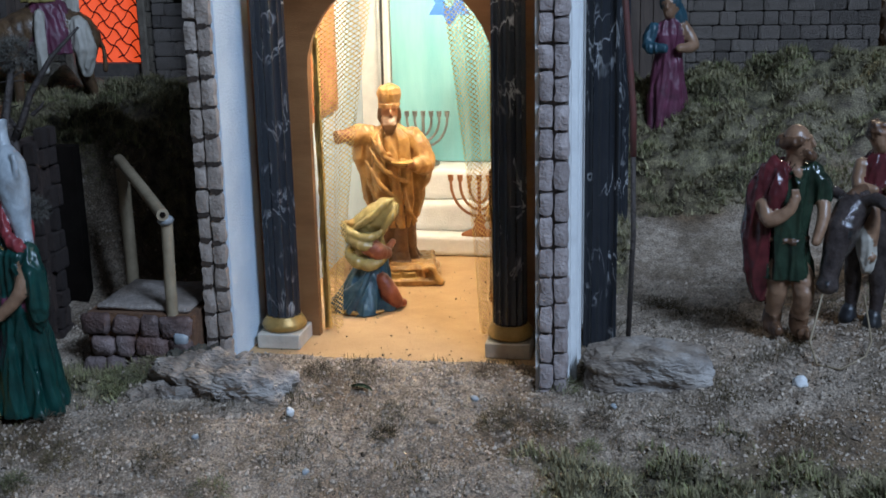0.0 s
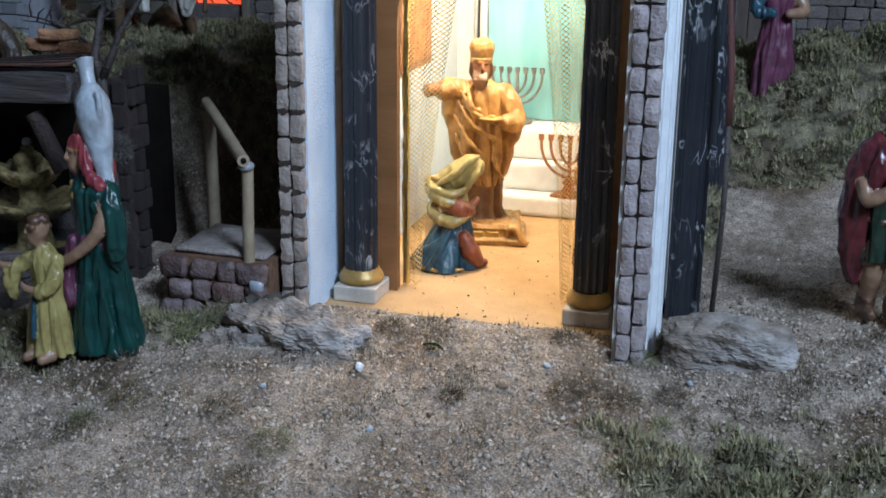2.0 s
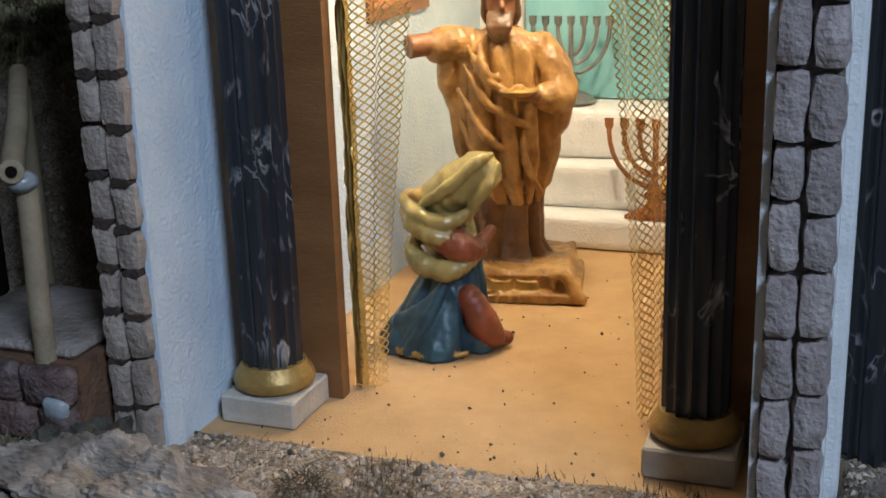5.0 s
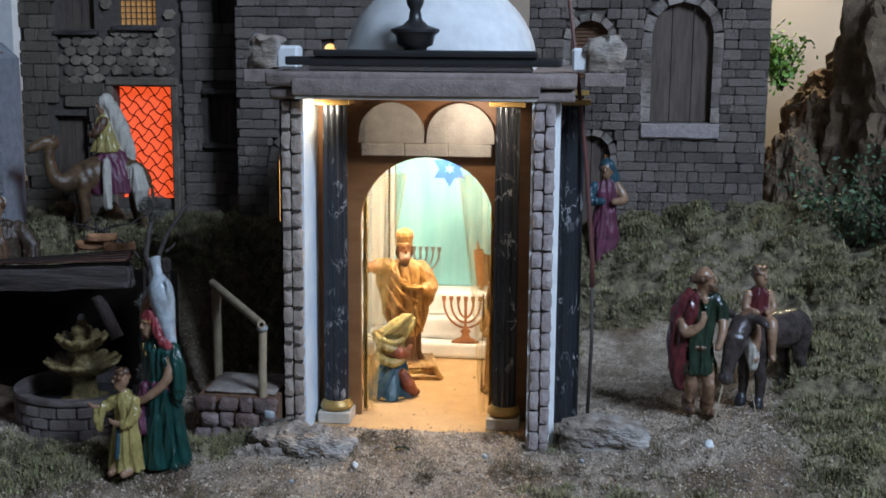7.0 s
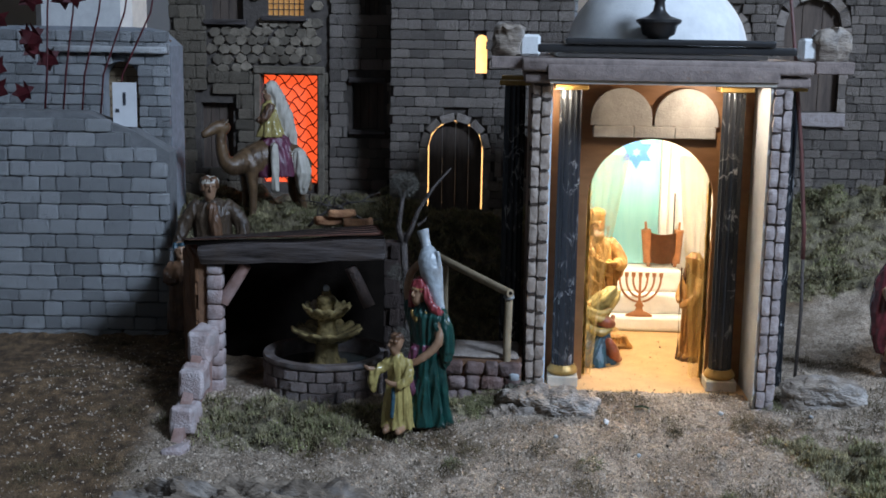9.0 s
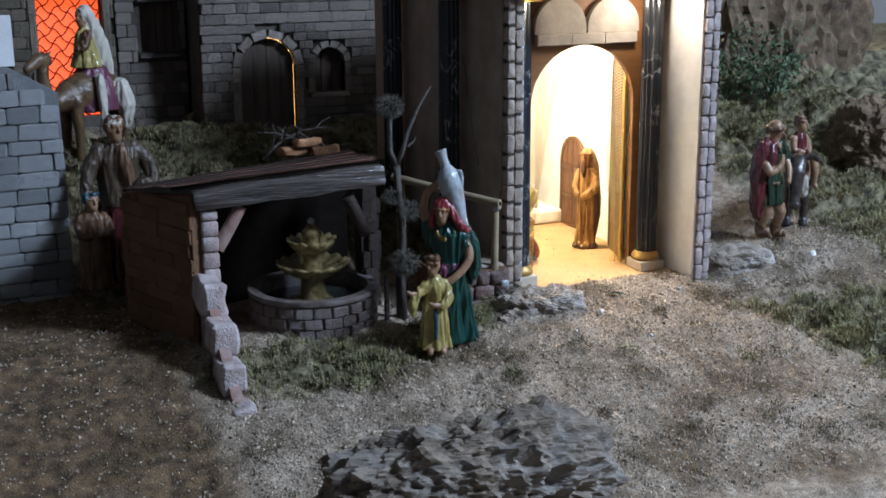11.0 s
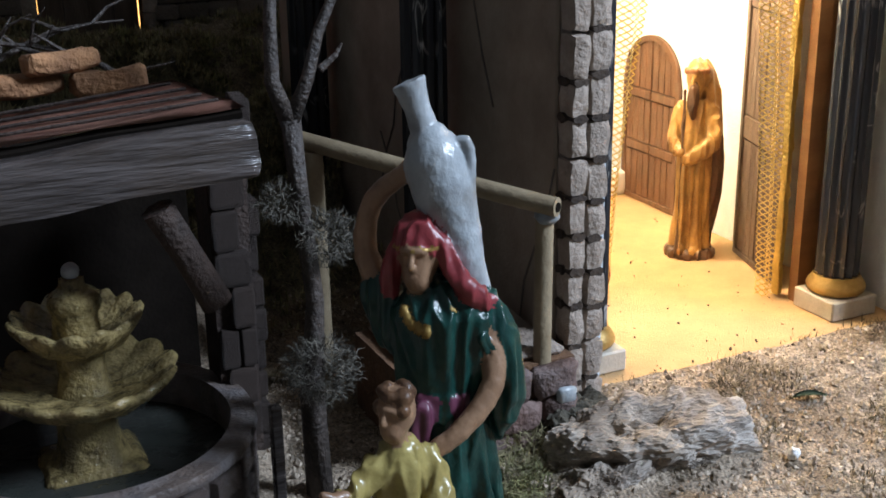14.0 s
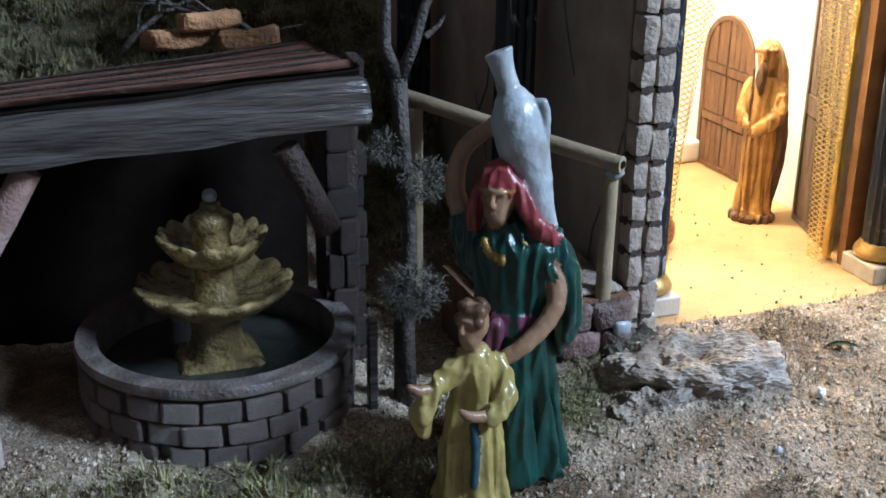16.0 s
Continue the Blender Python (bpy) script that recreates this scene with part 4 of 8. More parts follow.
def buildings():
    # left house with the red lit doorway
    red, dark, lit, dk2 = rect(-0.622, -0.521, 0.145, 0.342), rect(-0.457, -0.4, 0.247, 0.33), rect(-0.612, -0.545, 0.448, 0.51), rect(-0.715, -0.655, 0.44, 0.51)
    low, up = rect(-0.735, -0.675, 0.17, 0.29), arch(-0.435, -0.405, 0.45, 0.52)
    holes = [red, dark, lit, dk2, low, up]
    t, w = block("stone_house", "grey stone house with red lit doorway and shuttered windows", -0.79, -0.383, 0.553, 0.74, 0.1, holes)
    fm = Matrix.Translation((0, 0.74, 0))
    big = [grow(h, 0.008) for h in holes]
    field_stones(w, -0.72, -0.5, 0.345, 0.545, 0.742, 0.02, M_field, big, 4)
    stone_face(w, fm, -0.79, -0.722, 0.08, 0.55, 0.021, 0.03, M_field, big, seed=3)
    stone_face(w, fm, -0.72, -0.5, 0.08, 0.35, 0.022, 0.036, M_field, big, seed=6)
    stone_face(w, fm, -0.498, -0.383, 0.08, 0.55, 0.02, 0.03, M_brick, big, seed=7)
    part("roof_ledge", rough_bm(box_bm(-0.8, -0.378, 0.725, 0.84, 0.553, 0.566, bevel=0.002), 0.0015, 40, 4), M_oldwood, t, "dark wooden roof ledge")
    part("red_doorway", box_bm(-0.622, -0.521, 0.765, 0.77, 0.145, 0.342), M_redglow, t, "red paper lit from behind")
    lat = part("lattice", tube_bm([(-0.622, 0.763, 0.342), (-0.521, 0.763, 0.342)], 0.001, seg=5), M_maroon, t, "dark red lattice pattern before the red light")
    for j in range(-6, 11):
        for d in (1, -1):
            pts = []
            for k in range(21):
                x = -0.622 + 0.101 * k / 20
                z = 0.145 + 0.0245 * j + d * 0.101 * 0.95 * (k / 20 - (0 if d > 0 else 1)) * 1.0 + 0.0032 * math.sin(k / 20 * 2 * math.pi * 4.1)
                if 0.145 <= z <= 0.342:
                    pts.append((x, 0.7625, z))
                elif len(pts) > 1:
                    break
                else:
                    pts = []
            if len(pts) > 1:
                part("lattice_bar", tube_bm(pts, 0.0011, seg=4), M_maroon, lat)
    part("lintel", box_bm(-0.636, -0.507, 0.731, 0.75, 0.344, 0.358, bevel=0.002), M_field, t)
    for x0, x1 in ((-0.636, -0.6235), (-0.5195, -0.507)):
        part("jamb", box_bm(x0, x1, 0.733, 0.75, 0.12, 0.3435, bevel=0.002), M_field, t)
    lw = part("lit_window", box_bm(-0.612, -0.545, 0.76, 0.765, 0.448, 0.51), mat("amber_pane", (0.5, 0.3, 0.1), (0.42, 0.24, 0.08), 60, 0.7, 0.0, emit=0.22, emit_col=(1.0, 0.52, 0.17)), t, "amber lit window")
    bars(lw, -0.612, -0.545, 0.448, 0.51, 0.756, 7, 6, M_oldwood)
    for x0, x1, z in ((-0.62, -0.537, 0.441), (-0.725, -0.647, 0.433), (-0.462, -0.395, 0.241)):
        part("sill", box_bm(x0, x1, 0.73, 0.75, z - 0.003, z + 0.0055, bevel=0.001), M_oldwood, t)
    for x0, x1, z in ((-0.62, -0.537, 0.511), (-0.725, -0.647, 0.511), (-0.462, -0.395, 0.331)):
        part("lintel", box_bm(x0, x1, 0.731, 0.75, z, z + 0.009, bevel=0.001), M_oldwood, t)
    for lp in (dark, dk2, low, up):
        door_leaf(t, lp, 0.76, "closed dark wooden shutter", 4, name="shutter")
    t.location += Vector((-0.005, 0, 0.018))
    # middle block with the lit arch door
    a1, a2, sl = arch(-0.318, -0.221, 0.09, 0.278), arch(-0.189, -0.134, 0.182, 0.259), arch(-0.2365, -0.2175, 0.36, 0.425)
    u1, u2 = rect(-0.335, -0.27, 0.54, 0.6), rect(-0.2, -0.14, 0.535, 0.6)
    holes = [a1, a2, sl, u1, u2]
    t, w = block("stone_tower", "grey stone tower block with light round the arched door", -0.383, -0.07, 0.64, 0.65, 0.18, holes)
    stone_face(w, Matrix.Translation((0, 0.65, 0)), -0.383, -0.07, 0.08, 0.64, 0.0158, 0.029, M_brick, [grow(a1, 0.012), grow(a2, 0.01), sl, u1, u2], seed=5)
    stone_face(w, Matrix.Translation((-0.07, 0.65, 0)) @ Matrix.Rotation(radians(90), 4, "Z"), 0, 0.18, 0.35, 0.64, 0.0158, 0.029, M_bluestone, seed=15)
    surround(t, a1, 0.65, 0.0135)
    surround(t, a2, 0.65, 0.011)
    gap = panel_bm(arch(-0.3178, -0.2212, 0.1, 0.2778, 24), [arch(-0.313, -0.226, 0.1005, 0.2735, 24)], 0.668, 0.672)
    part("lit_gap", gap, M_yelglow, t, "lamplight in the gap of the door")
    arch_planks(t, -0.3156, -0.2234, 0.09, 0.2758, 0.66, 4, "closed arched plank door")
    door_leaf(t, a2, 0.67, "closed arched shutter", 3, name="shutter")
    for lp in (u1, u2):
        door_leaf(t, lp, 0.67, "closed dark wooden shutter", 3, name="shutter")
    part("lit_slit", panel_bm(arch(-0.2365, -0.2175, 0.36, 0.425), [], 0.656, 0.658), M_yelglow, t, "lit slit window")
    part("sill", box_bm(-0.196, -0.127, 0.643, 0.66, 0.174, 0.181, bevel=0.001), M_brick, t)
    t.location += Vector((0, 0, 0.012))
    # right block
    b1, b2, b3 = arch(0.29, 0.388, 0.306, 0.5), arch(0.158, 0.222, 0.375, 0.47), arch(0.165, 0.228, 0.09, 0.283)
    t, w = block("stone_house", "grey stone house with tall arched shutter and plank door", 0.09, 0.478, 0.556, 0.71, 0.1, [b1, b2, b3])
    part("upper_wall", box_bm(0.09, 0.29, 0.716, 0.81, 0.5565, 0.66), M_mortar, t)
    stone_face(w, Matrix.Translation((0, 0.71, 0)), 0.09, 0.478, 0.08, 0.556, 0.0158, 0.029, M_brick, [grow(b1, 0.014), grow(b2, 0.011), grow(b3, 0.01)], seed=8)
    stone_face(w, Matrix.Translation((0, 0.71, 0)), 0.09, 0.29, 0.556, 0.655, 0.0158, 0.029, M_brick, seed=9)
    for lp, q in ((b1, 0.016), (b2, 0.012), (b3, 0.011)):
        surround(t, lp, 0.71, q)
    part("sill", rough_bm(box_bm(0.275, 0.402, 0.699, 0.72, 0.28, 0.304, bevel=0.002), 0.001, 60, 3), M_pier, t, "pinkish sill band")
    door_leaf(t, b1, 0.722, "tall closed plank shutter", 3, name="shutter")
    bl = door_leaf(t, b2, 0.73, "brown slatted blind", 1, M_wood_or, name="blind")
    for k in range(16):
        part("slat", box_bm(0.158, 0.222, 0.727, 0.7295, 0.376 + 0.006 * k, 0.3805 + 0.006 * k, bevel=0.0005), M_plankred, bl)
    door_leaf(t, b3, 0.722, "brown plank door standing ajar", 4)
    t.location += Vector((0.004, 0, 0.008))
    part("jamb_board", box_bm(0.219, 0.2265, 0.714, 0.7215, 0.1, 0.25), M_wood_or, t, "orange wooden door jamb")


buildings()


def left_wall():
    t = thing("boundary_wall", "pale blue-grey painted stone wall", "wall", (-0.8, 0.22, 0))
    m = Matrix.Translation((-0.652, 0.225, 0)) @ Matrix.Rotation(radians(4), 4, "Z")
    def top(x):
        return 0.325 + x * 0.0 - 0.06 * smooth01((x + 0.12) / 0.12)
    bm = panel_bm([(-0.6, -0.02), (0, -0.02), (0, 0.265), (-0.05, 0.295), (-0.12, 0.32), (-0.6, 0.325)], [], 0.004, 0.05)
    bmesh.ops.transform(bm, matrix=m, verts=bm.verts[:])
    w = part("wall", bm, M_mortar_blue, t)
    stone_face(w, m, -0.6, 0.0, -0.01, 0.33, 0.0195, 0.037, M_bluestone, top=lambda x: top(x) + 0.004, seed=12, depth=0.01)


left_wall()

# ---- figures ----
class Body:
    """One statue, blended out of rounded forms and skinned as one mesh."""
    def __init__(self, mats, cell=0.0014):
        self.forms, self.mats, self.cell = [], mats, cell

    def add(self, lo, hi, fn, mi, k):
        self.forms.append((np.array(lo), np.array(hi), fn, mi, k))

    def loft(self, rings, mi=0, seg=24, folds=0, amp=0.0, phase=0.0, power=1.0, fade=1.0, k=0.0035, box=False):
        """rings: (x, y, z, rx, ry), from the ground up; folds hang deepest at the first ring."""
        R = np.array([r[:5] for r in rings], float)
        z0, z1 = R[0, 2], R[-1, 2]
        grow = 1 + amp
        lo = (min(R[:, 0] - R[:, 3] * grow), min(R[:, 1] - R[:, 4] * grow), z0)
        hi = (max(R[:, 0] + R[:, 3] * grow), max(R[:, 1] + R[:, 4] * grow), z1)

        def fn(X, Y, Z):
            cx, cy, rx, ry = (np.interp(Z, R[:, 2], R[:, j]) for j in (0, 1, 3, 4))
            dx, dy = (X - cx) / rx, (Y - cy) / ry
            q = np.maximum(np.abs(dx), np.abs(dy)) if box else np.sqrt(dx * dx + dy * dy)
            if folds:
                an = np.arctan2(dy, dx)
                u = np.clip((Z - z0) / max(1e-6, z1 - z0), 0, 1)
                w = folds * an + phase + 0.9 * np.sin(2 * an + phase) + 9 * (Z - z0) + 0.8 * np.sin(40 * Z + 3 * an)
                c = 2 * np.abs(np.sin(w / 2)) - 1.1
                q = q / (1 + amp * (1 - 0.75 * fade * u) * c)
            d = (q - 1) * np.minimum(rx, ry)
            return np.maximum(d, np.maximum(z0 - Z, Z - z1))
        self.add(lo, hi, fn, mi, k)

    def ball(self, x, y, z, rx, ry=None, rz=None, mi=0, seg=16, k=None):
        ry, rz = ry or rx, rz or rx
        m = min(rx, ry, rz)

        def fn(X, Y, Z):
            return (np.sqrt(((X - x) / rx) ** 2 + ((Y - y) / ry) ** 2 + ((Z - z) / rz) ** 2) - 1) * m
        self.add((x - rx, y - ry, z - rz), (x + rx, y + ry, z + rz), fn, mi, min(0.003, 0.3 * m) if k is None else k)

    def head(self, x, y, z, s, skin=1, hair=None, d=(0, -1)):
        """A plain head with brow, nose, cheeks and chin, looking along d."""
        dx, dy = d
        def at(f, r, u):
            return (x + dx * f * s - dy * r * s, y + dy * f * s + dx * r * s, z + u * s)
        self.ball(*at(-0.001, 0, 0.002), 0.0096 * s, 0.0096 * s, 0.0115 * s, skin)
        self.ball(*at(0.003, 0, -0.0055), 0.0068 * s, 0.0068 * s, 0.0078 * s, skin)
        self.limb([at(0.0085, 0, 0.0045), at(0.0112, 0, -0.0005), at(0.0085, 0, -0.002)], [0.0012 * s, 0.0018 * s, 0.0013 * s], skin, 8, k=0.0008)
        self.limb([at(0.0075, -0.005, 0.0045), at(0.0088, 0, 0.0052), at(0.0075, 0.005, 0.0045)], 0.0014 * s, skin, 8, k=0.001)
        self.limb([at(0.0078, -0.0022, -0.0058), at(0.0092, 0, -0.0055), at(0.0078, 0.0022, -0.0058)], 0.001 * s, skin, 8, k=0.0006)
        self.limb([(x, y, z - 0.006 * s), (x - dx * 0.002 * s, y - dy * 0.002 * s, z - 0.017 * s)], 0.005 * s, skin)
        if hair is not None:
            q = random.Random(int(x * 1e4) + 3)
            for j in range(26):
                an, up = q.uniform(0.9, 5.38), q.uniform(-0.4, 1.0)
                rr = 0.0088 * math.sqrt(max(0.1, 1 - up * up * 0.7))
                self.ball(*at(rr * math.cos(an) - 0.001, rr * math.sin(an), 0.0035 + 0.0085 * up), 0.0034 * s, mi=hair, k=0.001)
            for j in range(8):
                self.ball(*at(0.006 - 0.002 * abs(j - 3.5) * 0.6, (j - 3.5) * 0.0022, 0.0105), 0.0028 * s, mi=hair, k=0.001)

    def limb(self, pts, rad, mi=0, seg=12, squash=1.0, k=None, smooth=True, flat=False):
        pts = [Vector(p) for p in pts]
        rads = list(rad) if isinstance(rad, (list, tuple)) else [rad] * len(pts)
        # round the bends
        if len(pts) > 2 and smooth:
            q, r = [], []
            for i in range(len(pts) - 1):
                p0, p1, p2, p3 = pts[max(i - 1, 0)], pts[i], pts[i + 1], pts[min(i + 2, len(pts) - 1)]
                for j in range(3):
                    u = j / 3
                    q.append(0.5 * ((2 * p1) + (p2 - p0) * u + (2 * p0 - 5 * p1 + 4 * p2 - p3) * u * u + (3 * p1 - p0 - 3 * p2 + p3) * u ** 3))
                    r.append(rads[i] + (rads[i + 1] - rads[i]) * u)
            q.append(pts[-1])
            r.append(rads[-1])
            pts, rads = q, r
        P, m = np.array([tuple(p) for p in pts]), max(rads)

        def fn(X, Y, Z):
            best = None
            for a, b, ra, rb in zip(P, P[1:], rads, rads[1:]):
                e = b - a
                L = max(1e-9, float(e @ e))
                u = np.clip(((X - a[0]) * e[0] + (Y - a[1]) * e[1] + (Z - a[2]) * e[2]) / L, 0, 1)
                d = np.sqrt((X - a[0] - u * e[0]) ** 2 + (Y - a[1] - u * e[1]) ** 2 + (Z - a[2] - u * e[2]) ** 2) - (ra + (rb - ra) * u)
                best = d if best is None else np.minimum(best, d)
            if flat:
                for end, e in ((P[-1], P[-1] - P[-2]), (P[0], P[0] - P[1])):
                    e = e / np.linalg.norm(e)
                    best = np.maximum(best, (X - end[0]) * e[0] + (Y - end[1]) * e[1] + (Z - end[2]) * e[2])
            return best
        self.add(P.min(0) - m, P.max(0) + m, fn, mi, min(0.003, 0.35 * min(rads) + 0.0006) if k is None else k)

    def skin(self):
        c = self.cell
        lo = np.min([f[0] for f in self.forms], axis=0) - 4 * c
        hi = np.max([f[1] for f in self.forms], axis=0) + 4 * c
        n = np.ceil((hi - lo) / c).astype(int) + 1
        G = np.full(n, 0.05, np.float32)
        raw, own = np.full(n, 1.0, np.float32), np.zeros(n, np.int8)
        for f0, f1, fn, mi, k in self.forms:
            i0 = np.maximum(((f0 - lo - 0.006) / c).astype(int), 0)
            i1 = np.minimum(np.ceil((f1 - lo + 0.006) / c).astype(int) + 1, n)
            sl = tuple(slice(p, q) for p, q in zip(i0, i1))
            X, Y, Z = np.meshgrid(*[lo[j] + c * np.arange(i0[j], i1[j]) for j in range(3)], indexing="ij")
            d = fn(X, Y, Z).astype(np.float32)
            g = G[sl]
            h = np.maximum(k - np.abs(g - d), 0) / k
            G[sl] = np.minimum(g, d) - h * h * k * 0.25
            t = d < raw[sl]
            raw[sl] = np.where(t, d, raw[sl])
            own[sl] = np.where(t, mi, own[sl])
        neg = G < 0
        # one vertex in every cell that the surface crosses
        m = n - 1
        acc, cnt = np.zeros((*m, 3), np.float32), np.zeros(m, np.float32)
        for ax in range(3):
            o = [a for a in range(3) if a != ax]
            for p in (0, 1):
                for q in (0, 1):
                    sh = [0, 0, 0]
                    sh[o[0]], sh[o[1]] = p, q
                    A = G[tuple(slice(sh[j], sh[j] + m[j]) for j in range(3))]
                    sh2 = list(sh)
                    sh2[ax] = 1
                    B = G[tuple(slice(sh2[j], sh2[j] + m[j]) for j in range(3))]
                    x = (A < 0) != (B < 0)
                    u = np.where(x, A / np.where(x, A - B, 1), 0)
                    cnt += x
                    acc[..., ax] += u
                    acc[..., o[0]] += p * x
                    acc[..., o[1]] += q * x
        on = cnt > 0
        ids = np.full(m, -1, np.int64)
        ids[on] = np.arange(on.sum())
        cells = np.argwhere(on)
        V = lo + c * (cells + acc[on] / cnt[on][:, None])
        near = np.rint((V - lo) / c).astype(int)
        mv = own[near[:, 0], near[:, 1], near[:, 2]]
        F = []
        for ax in range(3):
            o = [(ax + 1) % 3, (ax + 2) % 3]
            s0 = [slice(1, m[j]) for j in range(3)]
            s0[ax] = slice(0, m[ax])
            s1 = list(s0)
            s1[ax] = slice(1, m[ax] + 1)
            A, B = neg[tuple(s0)], neg[tuple(s1)]
            e = np.argwhere(A != B)
            flip = A[A != B]
            e = e + np.array([0 if j == ax else 1 for j in range(3)])
            def at(p, q):
                w = e.copy()
                w[:, o[0]] -= p
                w[:, o[1]] -= q
                return ids[w[:, 0], w[:, 1], w[:, 2]]
            quad = np.stack([at(1, 1), at(0, 1), at(0, 0), at(1, 0)], 1)
            quad[~flip] = quad[~flip][:, ::-1]
            F.append(quad)
        return V, np.concatenate(F), mv

    def done(self, name, at, turn, label, category="figurine", s=1.0, group="", rough=0.0003, bare=(1,), fold=0.0024, wide=1.0):
        V, F, mv = self.skin()
        me = bpy.data.meshes.new(name)
        me.from_pydata(V.tolist(), [], F.tolist())
        for m in self.mats:
            me.materials.append(m)
        me.polygons.foreach_set("material_index", mv[F[:, 0]].astype(np.int32))
        me.polygons.foreach_set("use_smooth", [True] * len(F))
        me.update()
        nv = np.zeros(len(V) * 3, np.float32)
        me.vertices.foreach_get("normal", nv)
        nv = nv.reshape(-1, 3)
        bare = set(bare)
        for i in range(len(V)):
            c = Vector(V[i])
            if mv[i] not in bare:
                w = 1 - 2 * abs(noise.noise(Vector((c.x * 130, c.y * 130, c.z * 26 + 3))))
                V[i] += nv[i] * fold * (w - 0.55)
            V[i] += nv[i] * rough * noise.noise(c * 220)
        me.vertices.foreach_set("co", V.reshape(-1).astype(np.float32))
        me.update()
        ob = new(name, me)
        ob.matrix_world = Matrix.Translation(at) @ Matrix.Rotation(radians(turn), 4, "Z") @ Matrix.Diagonal((s * wide, s * wide, s, 1))
        return tagged(ob, label, category, group)


def water_carrier():
    b = Body([M_green, M_skin, M_rose, M_jug, M_purple, M_gold], 0.0009)
    b.loft([(0.0, 0.004, 0, 0.037, 0.031), (0.0, 0.003, 0.02, 0.033, 0.028), (0, 0.002, 0.06, 0.027, 0.023), (0.001, 0, 0.092, 0.0215, 0.018), (0.002, 0, 0.112, 0.025, 0.019), (0.002, 0, 0.128, 0.0265, 0.0185), (0.001, 0, 0.137, 0.017, 0.013), (-0.003, -0.003, 0.142, 0.008, 0.008)], 0, 44, 7, 0.13, 0.4, 0.8)
    b.loft([(0.001, 0, 0.084, 0.0225, 0.0195), (0.001, 0, 0.094, 0.0225, 0.019)], 4, 28)
    b.limb([(-0.006, -0.02, 0.088), (-0.008, -0.026, 0.065), (-0.004, -0.028, 0.042)], [0.005, 0.0045, 0.006], 4, 10)
    b.head(-0.008, -0.007, 0.153, 1.08, 1, None, (-0.2, -0.98))
    # scarf over the head, both ends on the shoulders
    b.ball(-0.0074, -0.0028, 0.1595, 0.0134, 0.0132, 0.0122, 2, 20, 0.001)
    b.limb([(-0.017, -0.004, 0.16), (-0.0215, -0.004, 0.15), (-0.024, -0.002, 0.138), (-0.024, 0, 0.128)], [0.003, 0.0045, 0.0042, 0.002], 2)
    b.limb([(0.002, -0.007, 0.163), (0.008, -0.0095, 0.152), (0.014, -0.0105, 0.142), (0.022, -0.006, 0.136), (0.0285, 0.004, 0.126), (0.03, 0.008, 0.112)], [0.003, 0.0046, 0.005, 0.005, 0.0042, 0.002], 2)
    for dy in (-0.003, 0.002):
        b.limb([(0.001, -0.006 + dy, 0.166), (0.009, -0.008 + dy, 0.153), (0.016, -0.01 + dy, 0.1425)], [0.0014, 0.0018, 0.0014], 2, k=0.0007)
    b.limb([(0.004, 0.006, 0.158), (0.01, 0.008, 0.146), (0.014, 0.009, 0.134)], [0.0085, 0.009, 0.006], 2)
    b.limb([(-0.0205, -0.007, 0.158), (-0.009, -0.0175, 0.1585), (0.005, -0.0095, 0.159)], 0.0009, 5, 8, k=0.0005)
    for k in range(9):
        a = math.pi * (0.12 + 0.76 * k / 8)
        b.ball(-0.003 - 0.013 * math.cos(a), -0.0185 + 0.006 * abs(math.cos(a)), 0.135 - 0.011 * math.sin(a), 0.0024, 0.0022, 0.003, 5, 8, k=0.0004)
    # lowered arm in its wide sleeve, the hand on the child's shoulder
    b.limb([(0.022, 0.002, 0.13), (0.031, 0.002, 0.112), (0.034, 0.002, 0.09), (0.03, 0.004, 0.07)], [0.009, 0.0105, 0.01, 0.003], 0, 14)
    b.limb([(0.024, -0.012, 0.12), (0.034, -0.006, 0.1), (0.034, 0.002, 0.074)], [0.0022, 0.0026, 0.002], 0, k=0.001)
    b.limb([(0.025, -0.002, 0.122), (0.029, -0.012, 0.1), (0.014, -0.026, 0.083), (-0.006, -0.035, 0.072)], [0.0064, 0.0058, 0.0048, 0.0038], 1, k=0.001)
    for j in range(4):
        b.limb([(-0.008 - 0.001 * j, -0.037 + 0.0022 * j, 0.07), (-0.016, -0.0395 + 0.0024 * j, 0.0655), (-0.021, -0.039 + 0.0026 * j, 0.06)], [0.0017, 0.0015, 0.0011], 1, k=0.0006)
    b.limb([(-0.006, -0.035, 0.072), (-0.016, -0.037, 0.068)], [0.0048, 0.0025], 1, 10, 0.6)
    # raised arm to the neck of the jug
    b.limb([(-0.023, 0.003, 0.128), (-0.037, 0.006, 0.15), (-0.033, 0.008, 0.173), (-0.014, 0.007, 0.187)], [0.0072, 0.0062, 0.005, 0.004], 1, k=0.001)
    b.limb([(-0.022, 0.003, 0.118), (-0.03, 0.004, 0.134)], [0.011, 0.0098], 0)
    b.limb([(-0.014, 0.007, 0.187), (-0.006, 0.003, 0.183)], [0.005, 0.003], 1)
    # jug on the shoulder
    axis0, axis1 = Vector((0.02, 0.004, 0.134)), Vector((-0.0135, 0.007, 0.224))
    prof = ((0.0, 0.0075), (0.12, 0.0085), (0.3, 0.0125), (0.5, 0.0165), (0.62, 0.0165), (0.7, 0.012), (0.77, 0.0075), (0.88, 0.0068), (0.95, 0.0078), (1.0, 0.0092))
    b.limb([axis0.lerp(axis1, u) for u, r in prof], [r * 0.94 for u, r in prof], 3, k=0.0006, smooth=False, flat=True)
